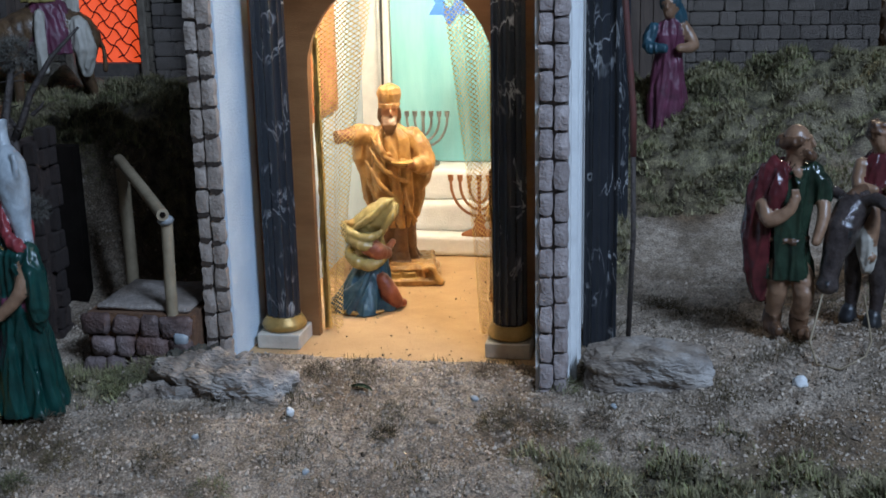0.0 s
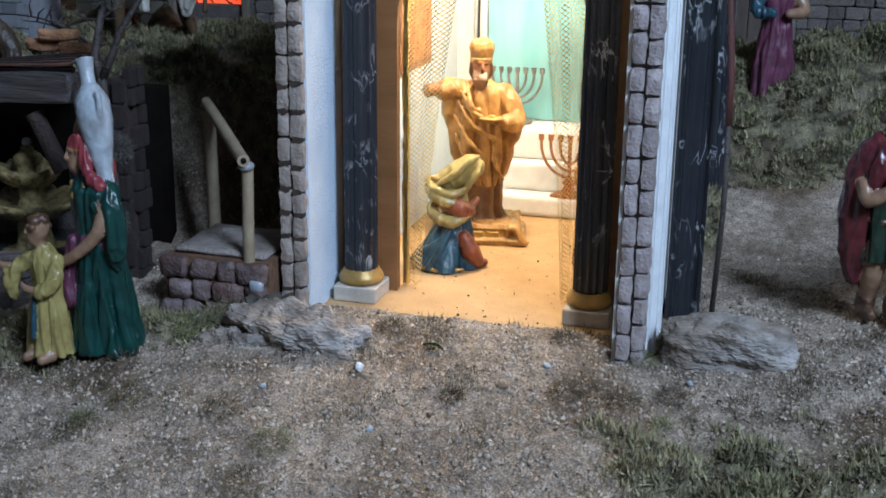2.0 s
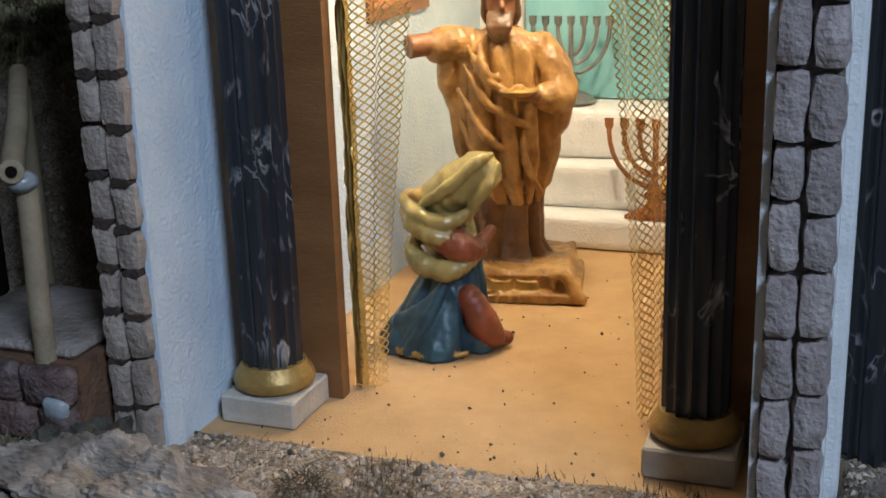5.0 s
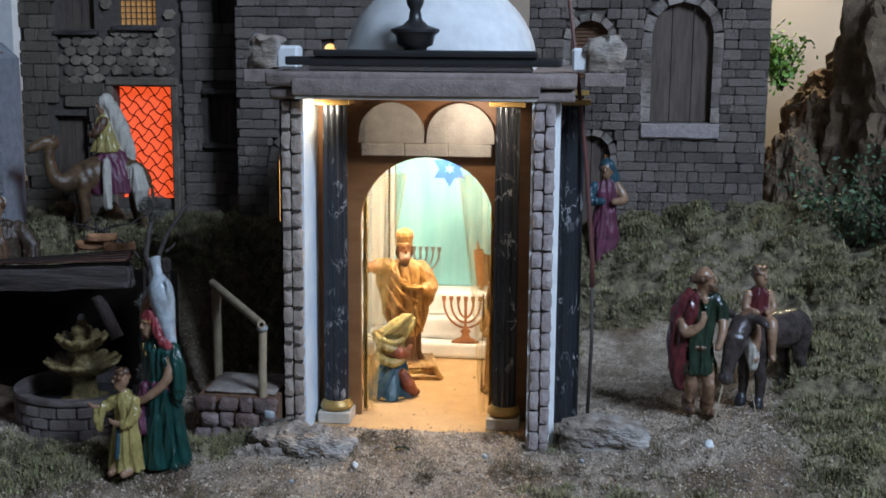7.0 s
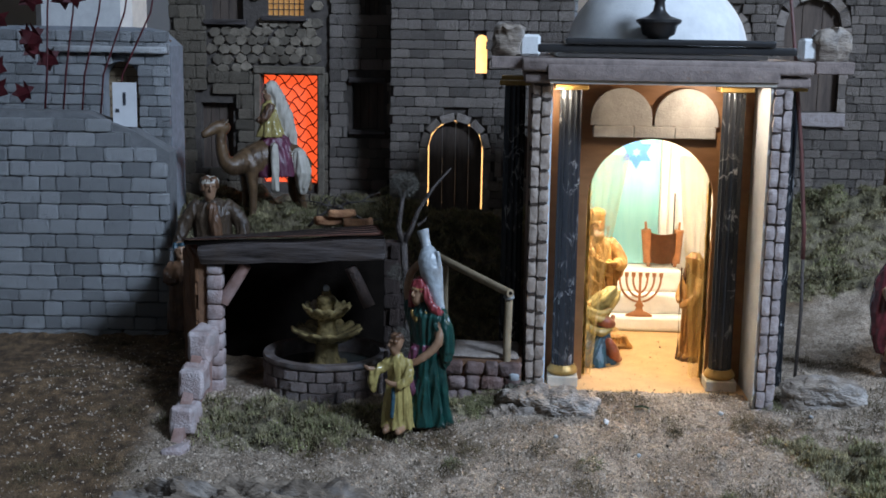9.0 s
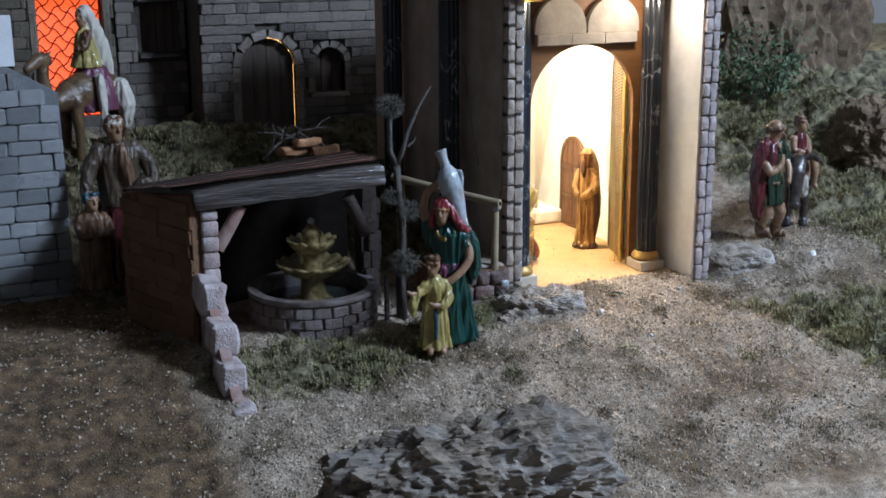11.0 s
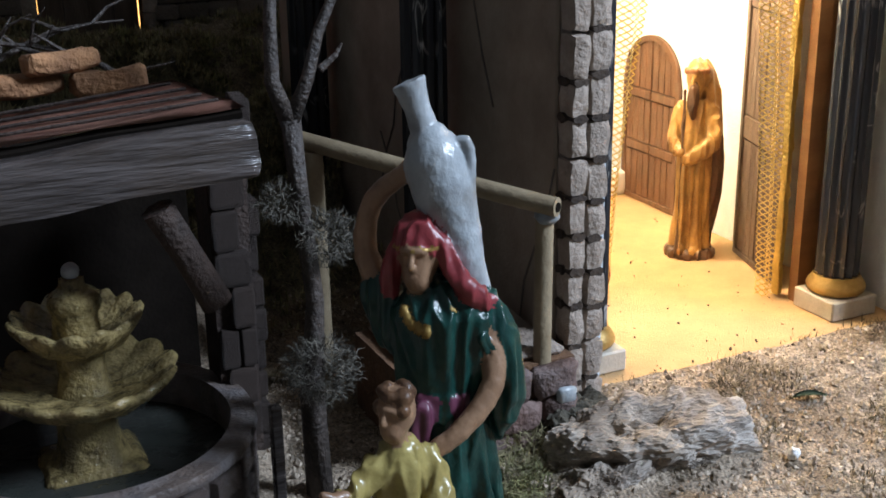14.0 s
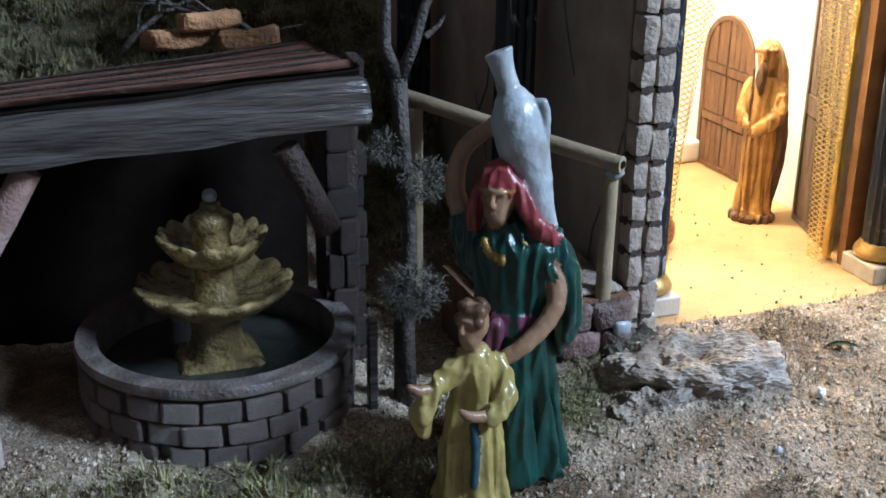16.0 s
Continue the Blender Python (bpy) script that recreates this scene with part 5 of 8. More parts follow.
    b.limb([(0.0045, 0.005, 0.196), (0.0145, 0.004, 0.2), (0.0165, 0.004, 0.186), (0.013, 0.004, 0.176)], 0.0028, 3, 10)
    return b.done("water_carrier_figurine", (-0.262, -0.1, -0.01), -33, "painted figurine of a woman in green robe carrying a pale jug", wide=0.84, bare=(1, 3, 5))


def child():
    b = Body([M_straw, M_skin, M_brown, M_teal], 0.0009)
    b.loft([(0, 0, 0.004, 0.0205, 0.017), (0, 0, 0.04, 0.016, 0.014), (0, 0, 0.062, 0.013, 0.011), (0, 0, 0.078, 0.0142, 0.0105), (0, 0, 0.086, 0.009, 0.008), (0, 0, 0.09, 0.005, 0.005)], 0, 32, 7, 0.14, 1.0)
    b.head(-0.002, -0.003, 0.101, 0.88, 1, 2, (-0.75, -0.66))
    # one arm raised forward in a wide hanging sleeve
    b.limb([(-0.012, -0.002, 0.078), (-0.021, -0.008, 0.072), (-0.029, -0.012, 0.069)], [0.006, 0.0058, 0.0052], 0)
    b.limb([(-0.026, -0.01, 0.068), (-0.031, -0.011, 0.057), (-0.028, -0.01, 0.047)], [0.006, 0.0062, 0.0025], 0)
    b.limb([(-0.024, -0.011, 0.071), (-0.033, -0.016, 0.073), (-0.038, -0.017, 0.076)], [0.0034, 0.0028, 0.0018], 1, k=0.0008)
    # the other arm laid across the front
    b.limb([(0.013, 0, 0.078), (0.0165, -0.008, 0.064), (0.008, -0.0155, 0.057)], [0.0062, 0.006, 0.0052], 0)
    b.limb([(0.008, -0.015, 0.057), (-0.004, -0.0185, 0.0585), (-0.01, -0.018, 0.0615)], [0.0034, 0.0028, 0.0016], 1, k=0.0008)
    b.limb([(-0.002, -0.0135, 0.05), (-0.001, -0.0165, 0.036), (-0.002, -0.018, 0.02)], 0.0024, 3, 8)
    for x in (-0.008, 0.009):
        b.limb([(x, -0.01, 0.004), (x - 0.002, -0.02, 0.003)], [0.005, 0.0038], 1, 10)
    return b.done("child_figurine", (-0.292, -0.126, -0.012), -12, "painted figurine of a child in a straw-coloured tunic", wide=0.9, bare=(1, 2, 3))


def priest():
    b = Body([M_ochre, M_umber, M_gold, M_copper], 0.00085)
    # scrolled rectangular base
    b.loft([(0, 0, 0.0, 0.047, 0.036), (0, 0, 0.005, 0.047, 0.036), (0, 0, 0.008, 0.041, 0.031), (0, 0, 0.013, 0.04, 0.03), (0, 0, 0.016, 0.043, 0.033), (0, 0, 0.02, 0.04, 0.03)], 0, 8, box=True)
    for sx in (-1, 1):
        b.limb([(sx * 0.046, -0.034, 0.003), (sx * 0.0405, -0.033, 0.012), (sx * 0.036, -0.0325, 0.017), (sx * 0.03, -0.0315, 0.014), (sx * 0.032, -0.032, 0.009)], [0.0042, 0.0034, 0.003, 0.0024, 0.0018], 0, 8, k=0.001)
    for k in range(3):
        b.loft([(-0.016 + 0.016 * k, -0.031, 0.006, 0.0055, 0.0025), (-0.016 + 0.016 * k, -0.031, 0.013, 0.0055, 0.0025)], 2, 8, box=True)
    # dark undergown
    b.loft([(0, 0, 0.019, 0.025, 0.021), (0.001, 0, 0.03, 0.02, 0.018), (0.002, 0, 0.06, 0.02, 0.018), (0.002, 0, 0.09, 0.022, 0.018)], 1, 32, 8, 0.2, 0.3)
    # mantle, its hem falling to a point
    b.loft([(0.007, -0.002, 0.056, 0.013, 0.016), (0.004, -0.001, 0.066, 0.021, 0.02), (0.002, 0, 0.084, 0.0275, 0.0225), (0.001, 0, 0.108, 0.0295, 0.022), (0, 0, 0.13, 0.028, 0.0195), (0, 0, 0.146, 0.0245, 0.0165), (0, 0, 0.154, 0.014, 0.0125), (0, 0, 0.159, 0.007, 0.008)], 0, 44, 11, 0.2, 0.8, 0.8, 0.7)
    for x0, x1, z0, z1, dy in ((-0.018, 0.016, 0.148, 0.118, 0), (-0.021, 0.018, 0.138, 0.102, 0), (-0.024, 0.014, 0.124, 0.082, 0), (-0.024, 0.01, 0.106, 0.064, 0.002), (0.012, 0.024, 0.112, 0.062, 0.003), (-0.012, 0.002, 0.15, 0.13, 0)):
        b.limb([(x0, -0.0165 + dy, z0), ((x0 + x1) / 2 - 0.003, -0.0245 + dy, (z0 + z1) / 2 - 0.005), (x1, -0.02 + dy, z1)], [0.0013, 0.0027, 0.0014], 0, 8, k=0.0012)
    b.head(0.0005, -0.0045, 0.1705, 0.98, 3, None, (0.12, -0.99))
    for j in range(7):
        b.limb([(0.0019 * (j - 3), -0.0125 + 0.0006 * abs(j - 3), 0.1655), (0.0017 * (j - 3), -0.0165, 0.159), (0.0009 * (j - 3), -0.0165, 0.1505)], [0.0022, 0.0024, 0.001], 1, 12, k=0.0005)
    for sx in (-1, 1):
        b.limb([(sx * 0.0085, -0.006, 0.174), (sx * 0.0088, -0.003, 0.165), (sx * 0.006, -0.002, 0.158)], [0.0026, 0.0032, 0.002], 1, k=0.0008)
    # tall hat, wider at the top
    b.loft([(0, -0.0025, 0.1755, 0.0105, 0.0112), (0, -0.0025, 0.179, 0.0108, 0.0115), (0, -0.002, 0.1795, 0.0102, 0.0108), (0, -0.002, 0.189, 0.0125, 0.0125), (0, -0.002, 0.194, 0.011, 0.011), (0, -0.002, 0.198, 0.004, 0.004)], 0, 20, k=0.0008)
    # outstretched arm, bare below the short sleeve
    b.limb([(-0.02, -0.001, 0.146), (-0.03, -0.006, 0.149), (-0.036, -0.01, 0.148)], [0.0115, 0.0105, 0.0096], 0, k=0.002)
    b.limb([(-0.03, -0.006, 0.144), (-0.031, -0.006, 0.126), (-0.027, -0.003, 0.108)], [0.007, 0.0065, 0.003], 0)
    b.limb([(-0.034, -0.009, 0.148), (-0.043, -0.015, 0.1495), (-0.052, -0.021, 0.149)], [0.0072, 0.0066, 0.0068], 3, k=0.0008, flat=True)
    # bent arm with the plate
    b.limb([(0.022, 0, 0.145), (0.032, -0.006, 0.13), (0.033, -0.012, 0.119), (0.026, -0.022, 0.1205)], [0.0098, 0.0108, 0.0105, 0.0072], 0)
    b.limb([(0.033, -0.008, 0.118), (0.032, -0.008, 0.104), (0.027, -0.006, 0.09)], [0.009, 0.0075, 0.003], 0)
    b.limb([(0.026, -0.022, 0.121), (0.017, -0.03, 0.1225)], [0.0045, 0.0036], 3, k=0.0008)
    b.loft([(0.012, -0.032, 0.1225, 0.006, 0.005), (0.012, -0.032, 0.125, 0.0115, 0.009), (0.012, -0.032, 0.126, 0.0115, 0.009)], 2, 16, k=0.0005)
    b.ball(0.012, -0.032, 0.127, 0.004, 0.003, 0.0025, 0)
    return b.done("priest_statuette", (-0.048, 0.254, 0.0005), 12, "ochre painted statuette of a bearded priest with outstretched arm", s=1.0, bare=(1, 2, 3), fold=0.0012)


def kneeling():
    b = Body([M_teal, M_straw, M_redbrown, M_gold], 0.0007)
    # robe spread on the floor
    b.loft([(-0.004, 0.0, 0, 0.029, 0.028), (-0.004, 0, 0.006, 0.028, 0.027), (-0.001, 0, 0.02, 0.0215, 0.021), (0.003, 0.002, 0.036, 0.0165, 0.016), (0.004, 0.004, 0.05, 0.0135, 0.0135), (0.005, 0.005, 0.06, 0.008, 0.009)], 0, 40, 7, 0.2, 0.5, 0.7)
    for k in range(6):
        b.limb([(0.008 - 0.002 * k, -0.014, 0.046 - 0.004 * k), (-0.004 - 0.0035 * k, -0.0235 + 0.0015 * k, 0.022 - 0.001 * k), (-0.014 - 0.004 * k, -0.027 + 0.005 * k, 0.0035)], [0.0018, 0.0036, 0.0034], 0, 8, k=0.0012)
    b.limb([(0.016, -0.022, 0.0025), (-0.004, -0.03, 0.0025), (-0.024, -0.021, 0.0025), (-0.033, -0.006, 0.0025)], 0.0016, 3, 6, k=0.0006)
    # folded legs and bare sleeve in red brown
    b.limb([(0.016, -0.012, 0.03), (0.022, -0.012, 0.018), (0.027, -0.008, 0.008)], [0.0068, 0.0085, 0.0068], 2, k=0.001)
    b.limb([(0.022, -0.008, 0.006), (0.033, -0.002, 0.005)], [0.0065, 0.004], 2, k=0.001)
    b.limb([(0.004, -0.011, 0.062), (0.012, -0.014, 0.058), (0.019, -0.008, 0.055)], [0.0085, 0.0085, 0.006], 2, k=0.001)
    b.limb([(0.019, -0.006, 0.056), (0.024, 0.006, 0.062)], [0.0042, 0.003], 2, k=0.001)
    # cape: bands of straw cloth wound round the shoulders
    b.limb([(0.018, -0.013, 0.05), (0.006, -0.0185, 0.046), (-0.008, -0.0165, 0.049), (-0.016, -0.008, 0.056), (-0.015, 0.006, 0.058)], [0.003, 0.0056, 0.0056, 0.0045, 0.003], 1, k=0.0012)
    b.limb([(0.014, -0.014, 0.064), (0.0, -0.0185, 0.064), (-0.013, -0.0125, 0.07), (-0.0195, -0.002, 0.075)], [0.0025, 0.0046, 0.0054, 0.0036], 1, k=0.0012)
    b.limb([(0.019, -0.011, 0.078), (0.005, -0.0165, 0.071), (-0.011, -0.0135, 0.0745), (-0.0205, -0.003, 0.08)], [0.002, 0.0042, 0.0046, 0.0028], 1, k=0.001)
    b.ball(0.002, 0.0, 0.062, 0.0155, 0.0145, 0.015, 1, k=0.002)
    b.ball(-0.0125, -0.004, 0.0825, 0.0052, 0.005, 0.0036, 3)
    b.ball(-0.0185, -0.001, 0.081, 0.004, 0.0045, 0.0036, 3)
    # hood bowed to the front
    b.limb([(-0.006, 0.001, 0.078), (0.008, -0.001, 0.087), (0.019, 0.002, 0.094)], [0.01, 0.0125, 0.0118], 1, k=0.002)
    b.limb([(0.026, 0.001, 0.104), (0.02, -0.009, 0.1015), (0.006, -0.0135, 0.089), (-0.008, -0.012, 0.08)], [0.0018, 0.0032, 0.0036, 0.0022], 1, k=0.001)
    b.limb([(0.0295, -0.002, 0.098), (0.0255, -0.009, 0.089), (0.0185, -0.011, 0.08), (0.015, -0.01, 0.07)], [0.0025, 0.0034, 0.0034, 0.0022], 1, k=0.001)
    return b.done("kneeling_statuette", (-0.05, 0.152, 0.0005), 6, "small painted statuette of a kneeling figure in teal and straw cloth", bare=(2, 3), fold=0.0008)


def old_man():
    b = Body([M_ochre, M_brown, M_copper], 0.0009)
    b.loft([(0, 0, 0, 0.026, 0.023), (0, 0, 0.004, 0.026, 0.023), (0, 0, 0.006, 0.024, 0.021)], 1, 24)
    b.loft([(0, 0, 0.005, 0.0195, 0.0165), (0, 0, 0.04, 0.017, 0.0145), (0.002, 0, 0.085, 0.018, 0.0145), (0.002, 0, 0.112, 0.0165, 0.0135), (0.002, -0.002, 0.12, 0.009, 0.009)], 0, 36, 8, 0.15, 0.7)
    b.limb([(0.012, 0.006, 0.118), (0.018, 0.006, 0.09), (0.018, 0.005, 0.05), (0.015, 0.004, 0.012)], [0.008, 0.011, 0.011, 0.007], 1)
    b.head(-0.001, -0.006, 0.134, 0.95, 0, None, (-0.25, -0.97))
    b.limb([(-0.002, -0.0145, 0.129), (-0.003, -0.017, 0.119), (-0.002, -0.016, 0.109)], [0.0048, 0.0054, 0.002], 1, k=0.0008)
    b.ball(0.001, 0.0, 0.139, 0.0118, 0.0122, 0.0105, 0)
    b.limb([(0.004, 0.006, 0.138), (0.01, 0.009, 0.122), (0.012, 0.009, 0.104), (0.012, 0.008, 0.09)], [0.0105, 0.0125, 0.012, 0.007], 0)
    b.limb([(-0.0115, -0.006, 0.141), (-0.001, -0.0165, 0.1425), (0.0105, -0.007, 0.142)], 0.0016, 2, 8)
    b.limb([(-0.015, 0, 0.11), (-0.02, -0.01, 0.09), (-0.013, -0.02, 0.083)], [0.0078, 0.007, 0.0045], 0)
    b.limb([(0.016, 0, 0.108), (0.018, -0.012, 0.09), (-0.004, -0.02, 0.078)], [0.0082, 0.0075, 0.0045], 0)
    for x in (-0.007, 0.006):
        b.limb([(x, -0.012, 0.0075), (x - 0.001, -0.0205, 0.007)], [0.0045, 0.0034], 0, 10)
    for x, z0, z1 in ((-0.008, 0.008, 0.07), (0.0, 0.008, 0.075), (0.007, 0.01, 0.07)):
        b.limb([(x, -0.0155, z0), (x * 0.8, -0.0145, z1)], 0.0016, 0, 8, k=0.001)
    for hx, hy, hz in ((-0.0125, -0.0215, 0.083), (-0.0065, -0.0215, 0.0775)):
        b.ball(hx, hy, hz, 0.0042, 0.0036, 0.0038, 0, 10, 0.0006)
    b.limb([(-0.012, -0.0225, 0.005), (-0.011, -0.022, 0.06), (-0.0105, -0.0215, 0.128)], 0.0013, 1, 6)
    return b.done("old_man_statuette", (0.08, 0.182, 0.0005), -42, "ochre and brown statuette of an old man with a staff", wide=0.72, bare=())


def walker():
    b = Body([M_olive, M_skin, M_brown, M_maroon], 0.001)
    b.loft([(0.001, -0.002, 0.044, 0.0165, 0.0145), (0.001, -0.001, 0.056, 0.0155, 0.014), (0, 0, 0.078, 0.0135, 0.012), (0, 0, 0.105, 0.0165, 0.0125), (0, 0, 0.12, 0.0155, 0.0115), (0, 0, 0.129, 0.007, 0.007)], 0, 32, 7, 0.13)
    # cloak gathered on one shoulder and falling to the calf
    b.limb([(-0.013, -0.001, 0.127), (-0.021, 0.001, 0.108), (-0.023, 0.003, 0.08), (-0.021, 0.004, 0.05), (-0.017, 0.004, 0.028)], [0.007, 0.0105, 0.0105, 0.0095, 0.006], 3)
    b.limb([(-0.009, -0.008, 0.124), (-0.015, -0.0105, 0.108), (-0.017, -0.0095, 0.09)], [0.006, 0.0075, 0.005], 3)
    b.limb([(-0.006, 0.01, 0.122), (-0.008, 0.012, 0.09), (-0.008, 0.012, 0.036)], [0.009, 0.011, 0.009], 3)
    b.limb([(-0.004, -0.0115, 0.125), (0.0005, -0.013, 0.114), (0.005, -0.0115, 0.125)], 0.0014, 0, 8, k=0.0006)
    b.ball(0.0005, -0.011, 0.122, 0.0042, 0.0024, 0.0055, 1, 10, 0.0006)
    # hand holding the cloak, the other arm down at the donkey
    b.limb([(-0.022, -0.009, 0.1), (-0.02, -0.016, 0.09), (-0.008, -0.0205, 0.098), (-0.004, -0.0205, 0.107)], [0.0052, 0.0054, 0.0042, 0.0034], 1, k=0.001)
    for q in range(3):
        b.limb([(-0.006 + 0.0022 * q, -0.0215, 0.106), (-0.007 + 0.002 * q, -0.022, 0.113)], [0.0014, 0.001], 1, 8, k=0.0005)
    b.limb([(0.014, 0, 0.122), (0.02, -0.004, 0.112), (0.022, -0.006, 0.103)], [0.0078, 0.0078, 0.0066], 0)
    b.limb([(0.022, -0.006, 0.104), (0.02, -0.014, 0.09), (0.013, -0.02, 0.074)], [0.005, 0.0046, 0.0034], 1, k=0.001)
    b.limb([(-0.013, -0.004, 0.073), (0.0, -0.0125, 0.072), (0.0135, -0.005, 0.073)], 0.0018, 2, 8, k=0.0008)
    # bald head turned aside, fringe and short beard
    b.limb([(0, -0.001, 0.124), (0.001, -0.003, 0.136)], [0.0066, 0.006], 1, k=0.001)
    b.head(0.002, -0.004, 0.143, 1.0, 1, None, (0.86, -0.5))
    b.limb([(0.0015, -0.0145, 0.146), (-0.0065, -0.008, 0.144), (-0.0075, 0.001, 0.144), (0.001, 0.0065, 0.146)], [0.0028, 0.0042, 0.0046, 0.0036], 2, 10, k=0.0009)
    b.limb([(0.005, -0.0125, 0.137), (0.0105, -0.0095, 0.1335), (0.0095, -0.003, 0.1365)], [0.0024, 0.0034, 0.0024], 2, 10, k=0.0009)
    for x, knee, foot in ((-0.007, -0.002, 0.006), (0.009, -0.013, -0.006)):
        b.limb([(x * 0.8, -0.002, 0.052), (x, knee, 0.034), (x, foot, 0.014), (x, foot, 0.004)], [0.0088, 0.0076, 0.006, 0.005], 1)
        b.limb([(x, foot, 0.016), (x, foot, 0.004), (x + 0.001, foot - 0.011, 0.003)], [0.0064, 0.0058, 0.0042], 2, k=0.001)
    return b.done("walking_figurine", (0.322, 0.066, 0.02), 15, "painted figurine of a bald walker in green and maroon", s=1.1, wide=1.0)


def donkey():
    b = Body([M_grey, M_brown, M_black], 0.0011)
    b.limb([(0.034, 0, 0.074), (0.018, 0, 0.077), (-0.02, 0.0, 0.075), (-0.046, 0, 0.076), (-0.058, 0, 0.068)], [0.0145, 0.0185, 0.0205, 0.0185, 0.01], 0, 18)
    b.limb([(0.026, 0, 0.08), (0.042, 0, 0.09), (0.054, 0, 0.09)], [0.015, 0.0125, 0.0105], 0, 14)
    # lowered head: brow, long nose, broad muzzle
    b.limb([(0.052, 0, 0.092), (0.0635, 0, 0.078), (0.072, 0, 0.056), (0.076, 0, 0.041)], [0.0108, 0.0112, 0.0078, 0.0066], 0, 14)
    b.limb([(0.054, 0, 0.082), (0.062, 0, 0.066)], [0.0095, 0.0085], 0, 12)
    b.ball(0.0765, 0, 0.038, 0.0072, 0.0084, 0.0066, 0, 14, 0.002)
    b.limb([(0.0745, -0.007, 0.0345), (0.0815, 0, 0.0335), (0.0745, 0.007, 0.0345)], 0.0009, 2, 6, k=0.0004)
    for k in (-1, 1):
        b.ball(0.0665, k * 0.0096, 0.076, 0.0026, 0.0016, 0.0024, 2, 10, 0.0004)
        b.limb([(0.06, k * 0.0085, 0.083), (0.067, k * 0.01, 0.0805)], [0.0024, 0.0018], 0, 8, k=0.001)
        b.ball(0.0825, k * 0.0038, 0.04, 0.0014, 0.0016, 0.0018, 2, 8, 0.0004)
        b.limb([(0.052, k * 0.008, 0.097), (0.05, k * 0.017, 0.1), (0.051, k * 0.0265, 0.097), (0.052, k * 0.032, 0.092)], [0.0036, 0.005, 0.0044, 0.0012], 0, 10, 0.6)
        b.limb([(0.028, k * 0.0095, 0.07), (0.031, k * 0.0105, 0.042), (0.029, k * 0.0105, 0.03), (0.03, k * 0.0105, 0.01), (0.031, k * 0.0105, 0.002)], [0.0098, 0.006, 0.0062, 0.0044, 0.0062], 0)
        b.limb([(-0.046, k * 0.0095, 0.07), (-0.043, k * 0.0105, 0.044), (-0.051, k * 0.0105, 0.028), (-0.048, k * 0.0105, 0.002)], [0.0125, 0.0072, 0.0052, 0.0062], 0)
        for x in (0.0325, -0.047):
            b.limb([(x, k * 0.0105, 0.007), (x + 0.001, k * 0.0105, 0.002)], [0.0058, 0.0068], 2, 10, k=0.0008)
    b.limb([(-0.058, 0, 0.076), (-0.066, 0, 0.055), (-0.065, 0, 0.034)], [0.003, 0.0026, 0.0038], 1, 8)
    b.limb([(0.02, 0, 0.096), (0.04, 0, 0.103), (0.053, 0, 0.102)], [0.0036, 0.004, 0.003], 1, 8)
    return b.done("donkey_figurine", (0.408, 0.108, 0.025), -132, "glossy grey-brown painted donkey figurine with lowered head", s=1.1, bare=(0, 1, 2), wide=1.0)


def rider():
    b = Body([M_cream, M_skin, M_brown, M_maroon])
    b.loft([(0, 0, -0.004, 0.017, 0.018), (0, 0, 0.012, 0.0155, 0.014), (0, 0, 0.03, 0.0135, 0.0105), (0, 0, 0.043, 0.0145, 0.0095), (0, 0, 0.049, 0.009, 0.008), (0, 0, 0.053, 0.005, 0.005)], 3, 24, 6, 0.08)
    b.loft([(-0.003, 0.002, -0.006, 0.023, 0.021), (-0.003, 0.002, 0.006, 0.019, 0.017), (-0.002, 0.001, 0.014, 0.015, 0.014)], 0, 30, 7, 0.13)
    for k in (-1, 1):
        b.limb([(k * 0.008, -0.006, 0.01), (k * 0.011, -0.02, 0.012), (k * 0.01, -0.027, -0.004), (k * 0.011, -0.026, -0.024), (k * 0.011, -0.031, -0.028)], [0.0085, 0.0078, 0.006, 0.0042, 0.003], 1)
        b.limb([(k * 0.014, 0, 0.042), (k * 0.018, -0.006, 0.027), (k * 0.006, -0.015, 0.024)], [0.0058, 0.005, 0.0035], 1)
    b.limb([(-0.012, -0.014, 0.004), (-0.014, -0.024, -0.014), (-0.012, -0.025, -0.036)], [0.006, 0.0085, 0.006], 0)
    b.head(0.0, -0.002, 0.064, 0.92, 1, 2, (0.45, -0.9))
    return b.done("rider_figurine", (0.39, 0.09, 0.114), 12, "painted figurine of a small curly-haired rider seated on the donkey", wide=0.92)


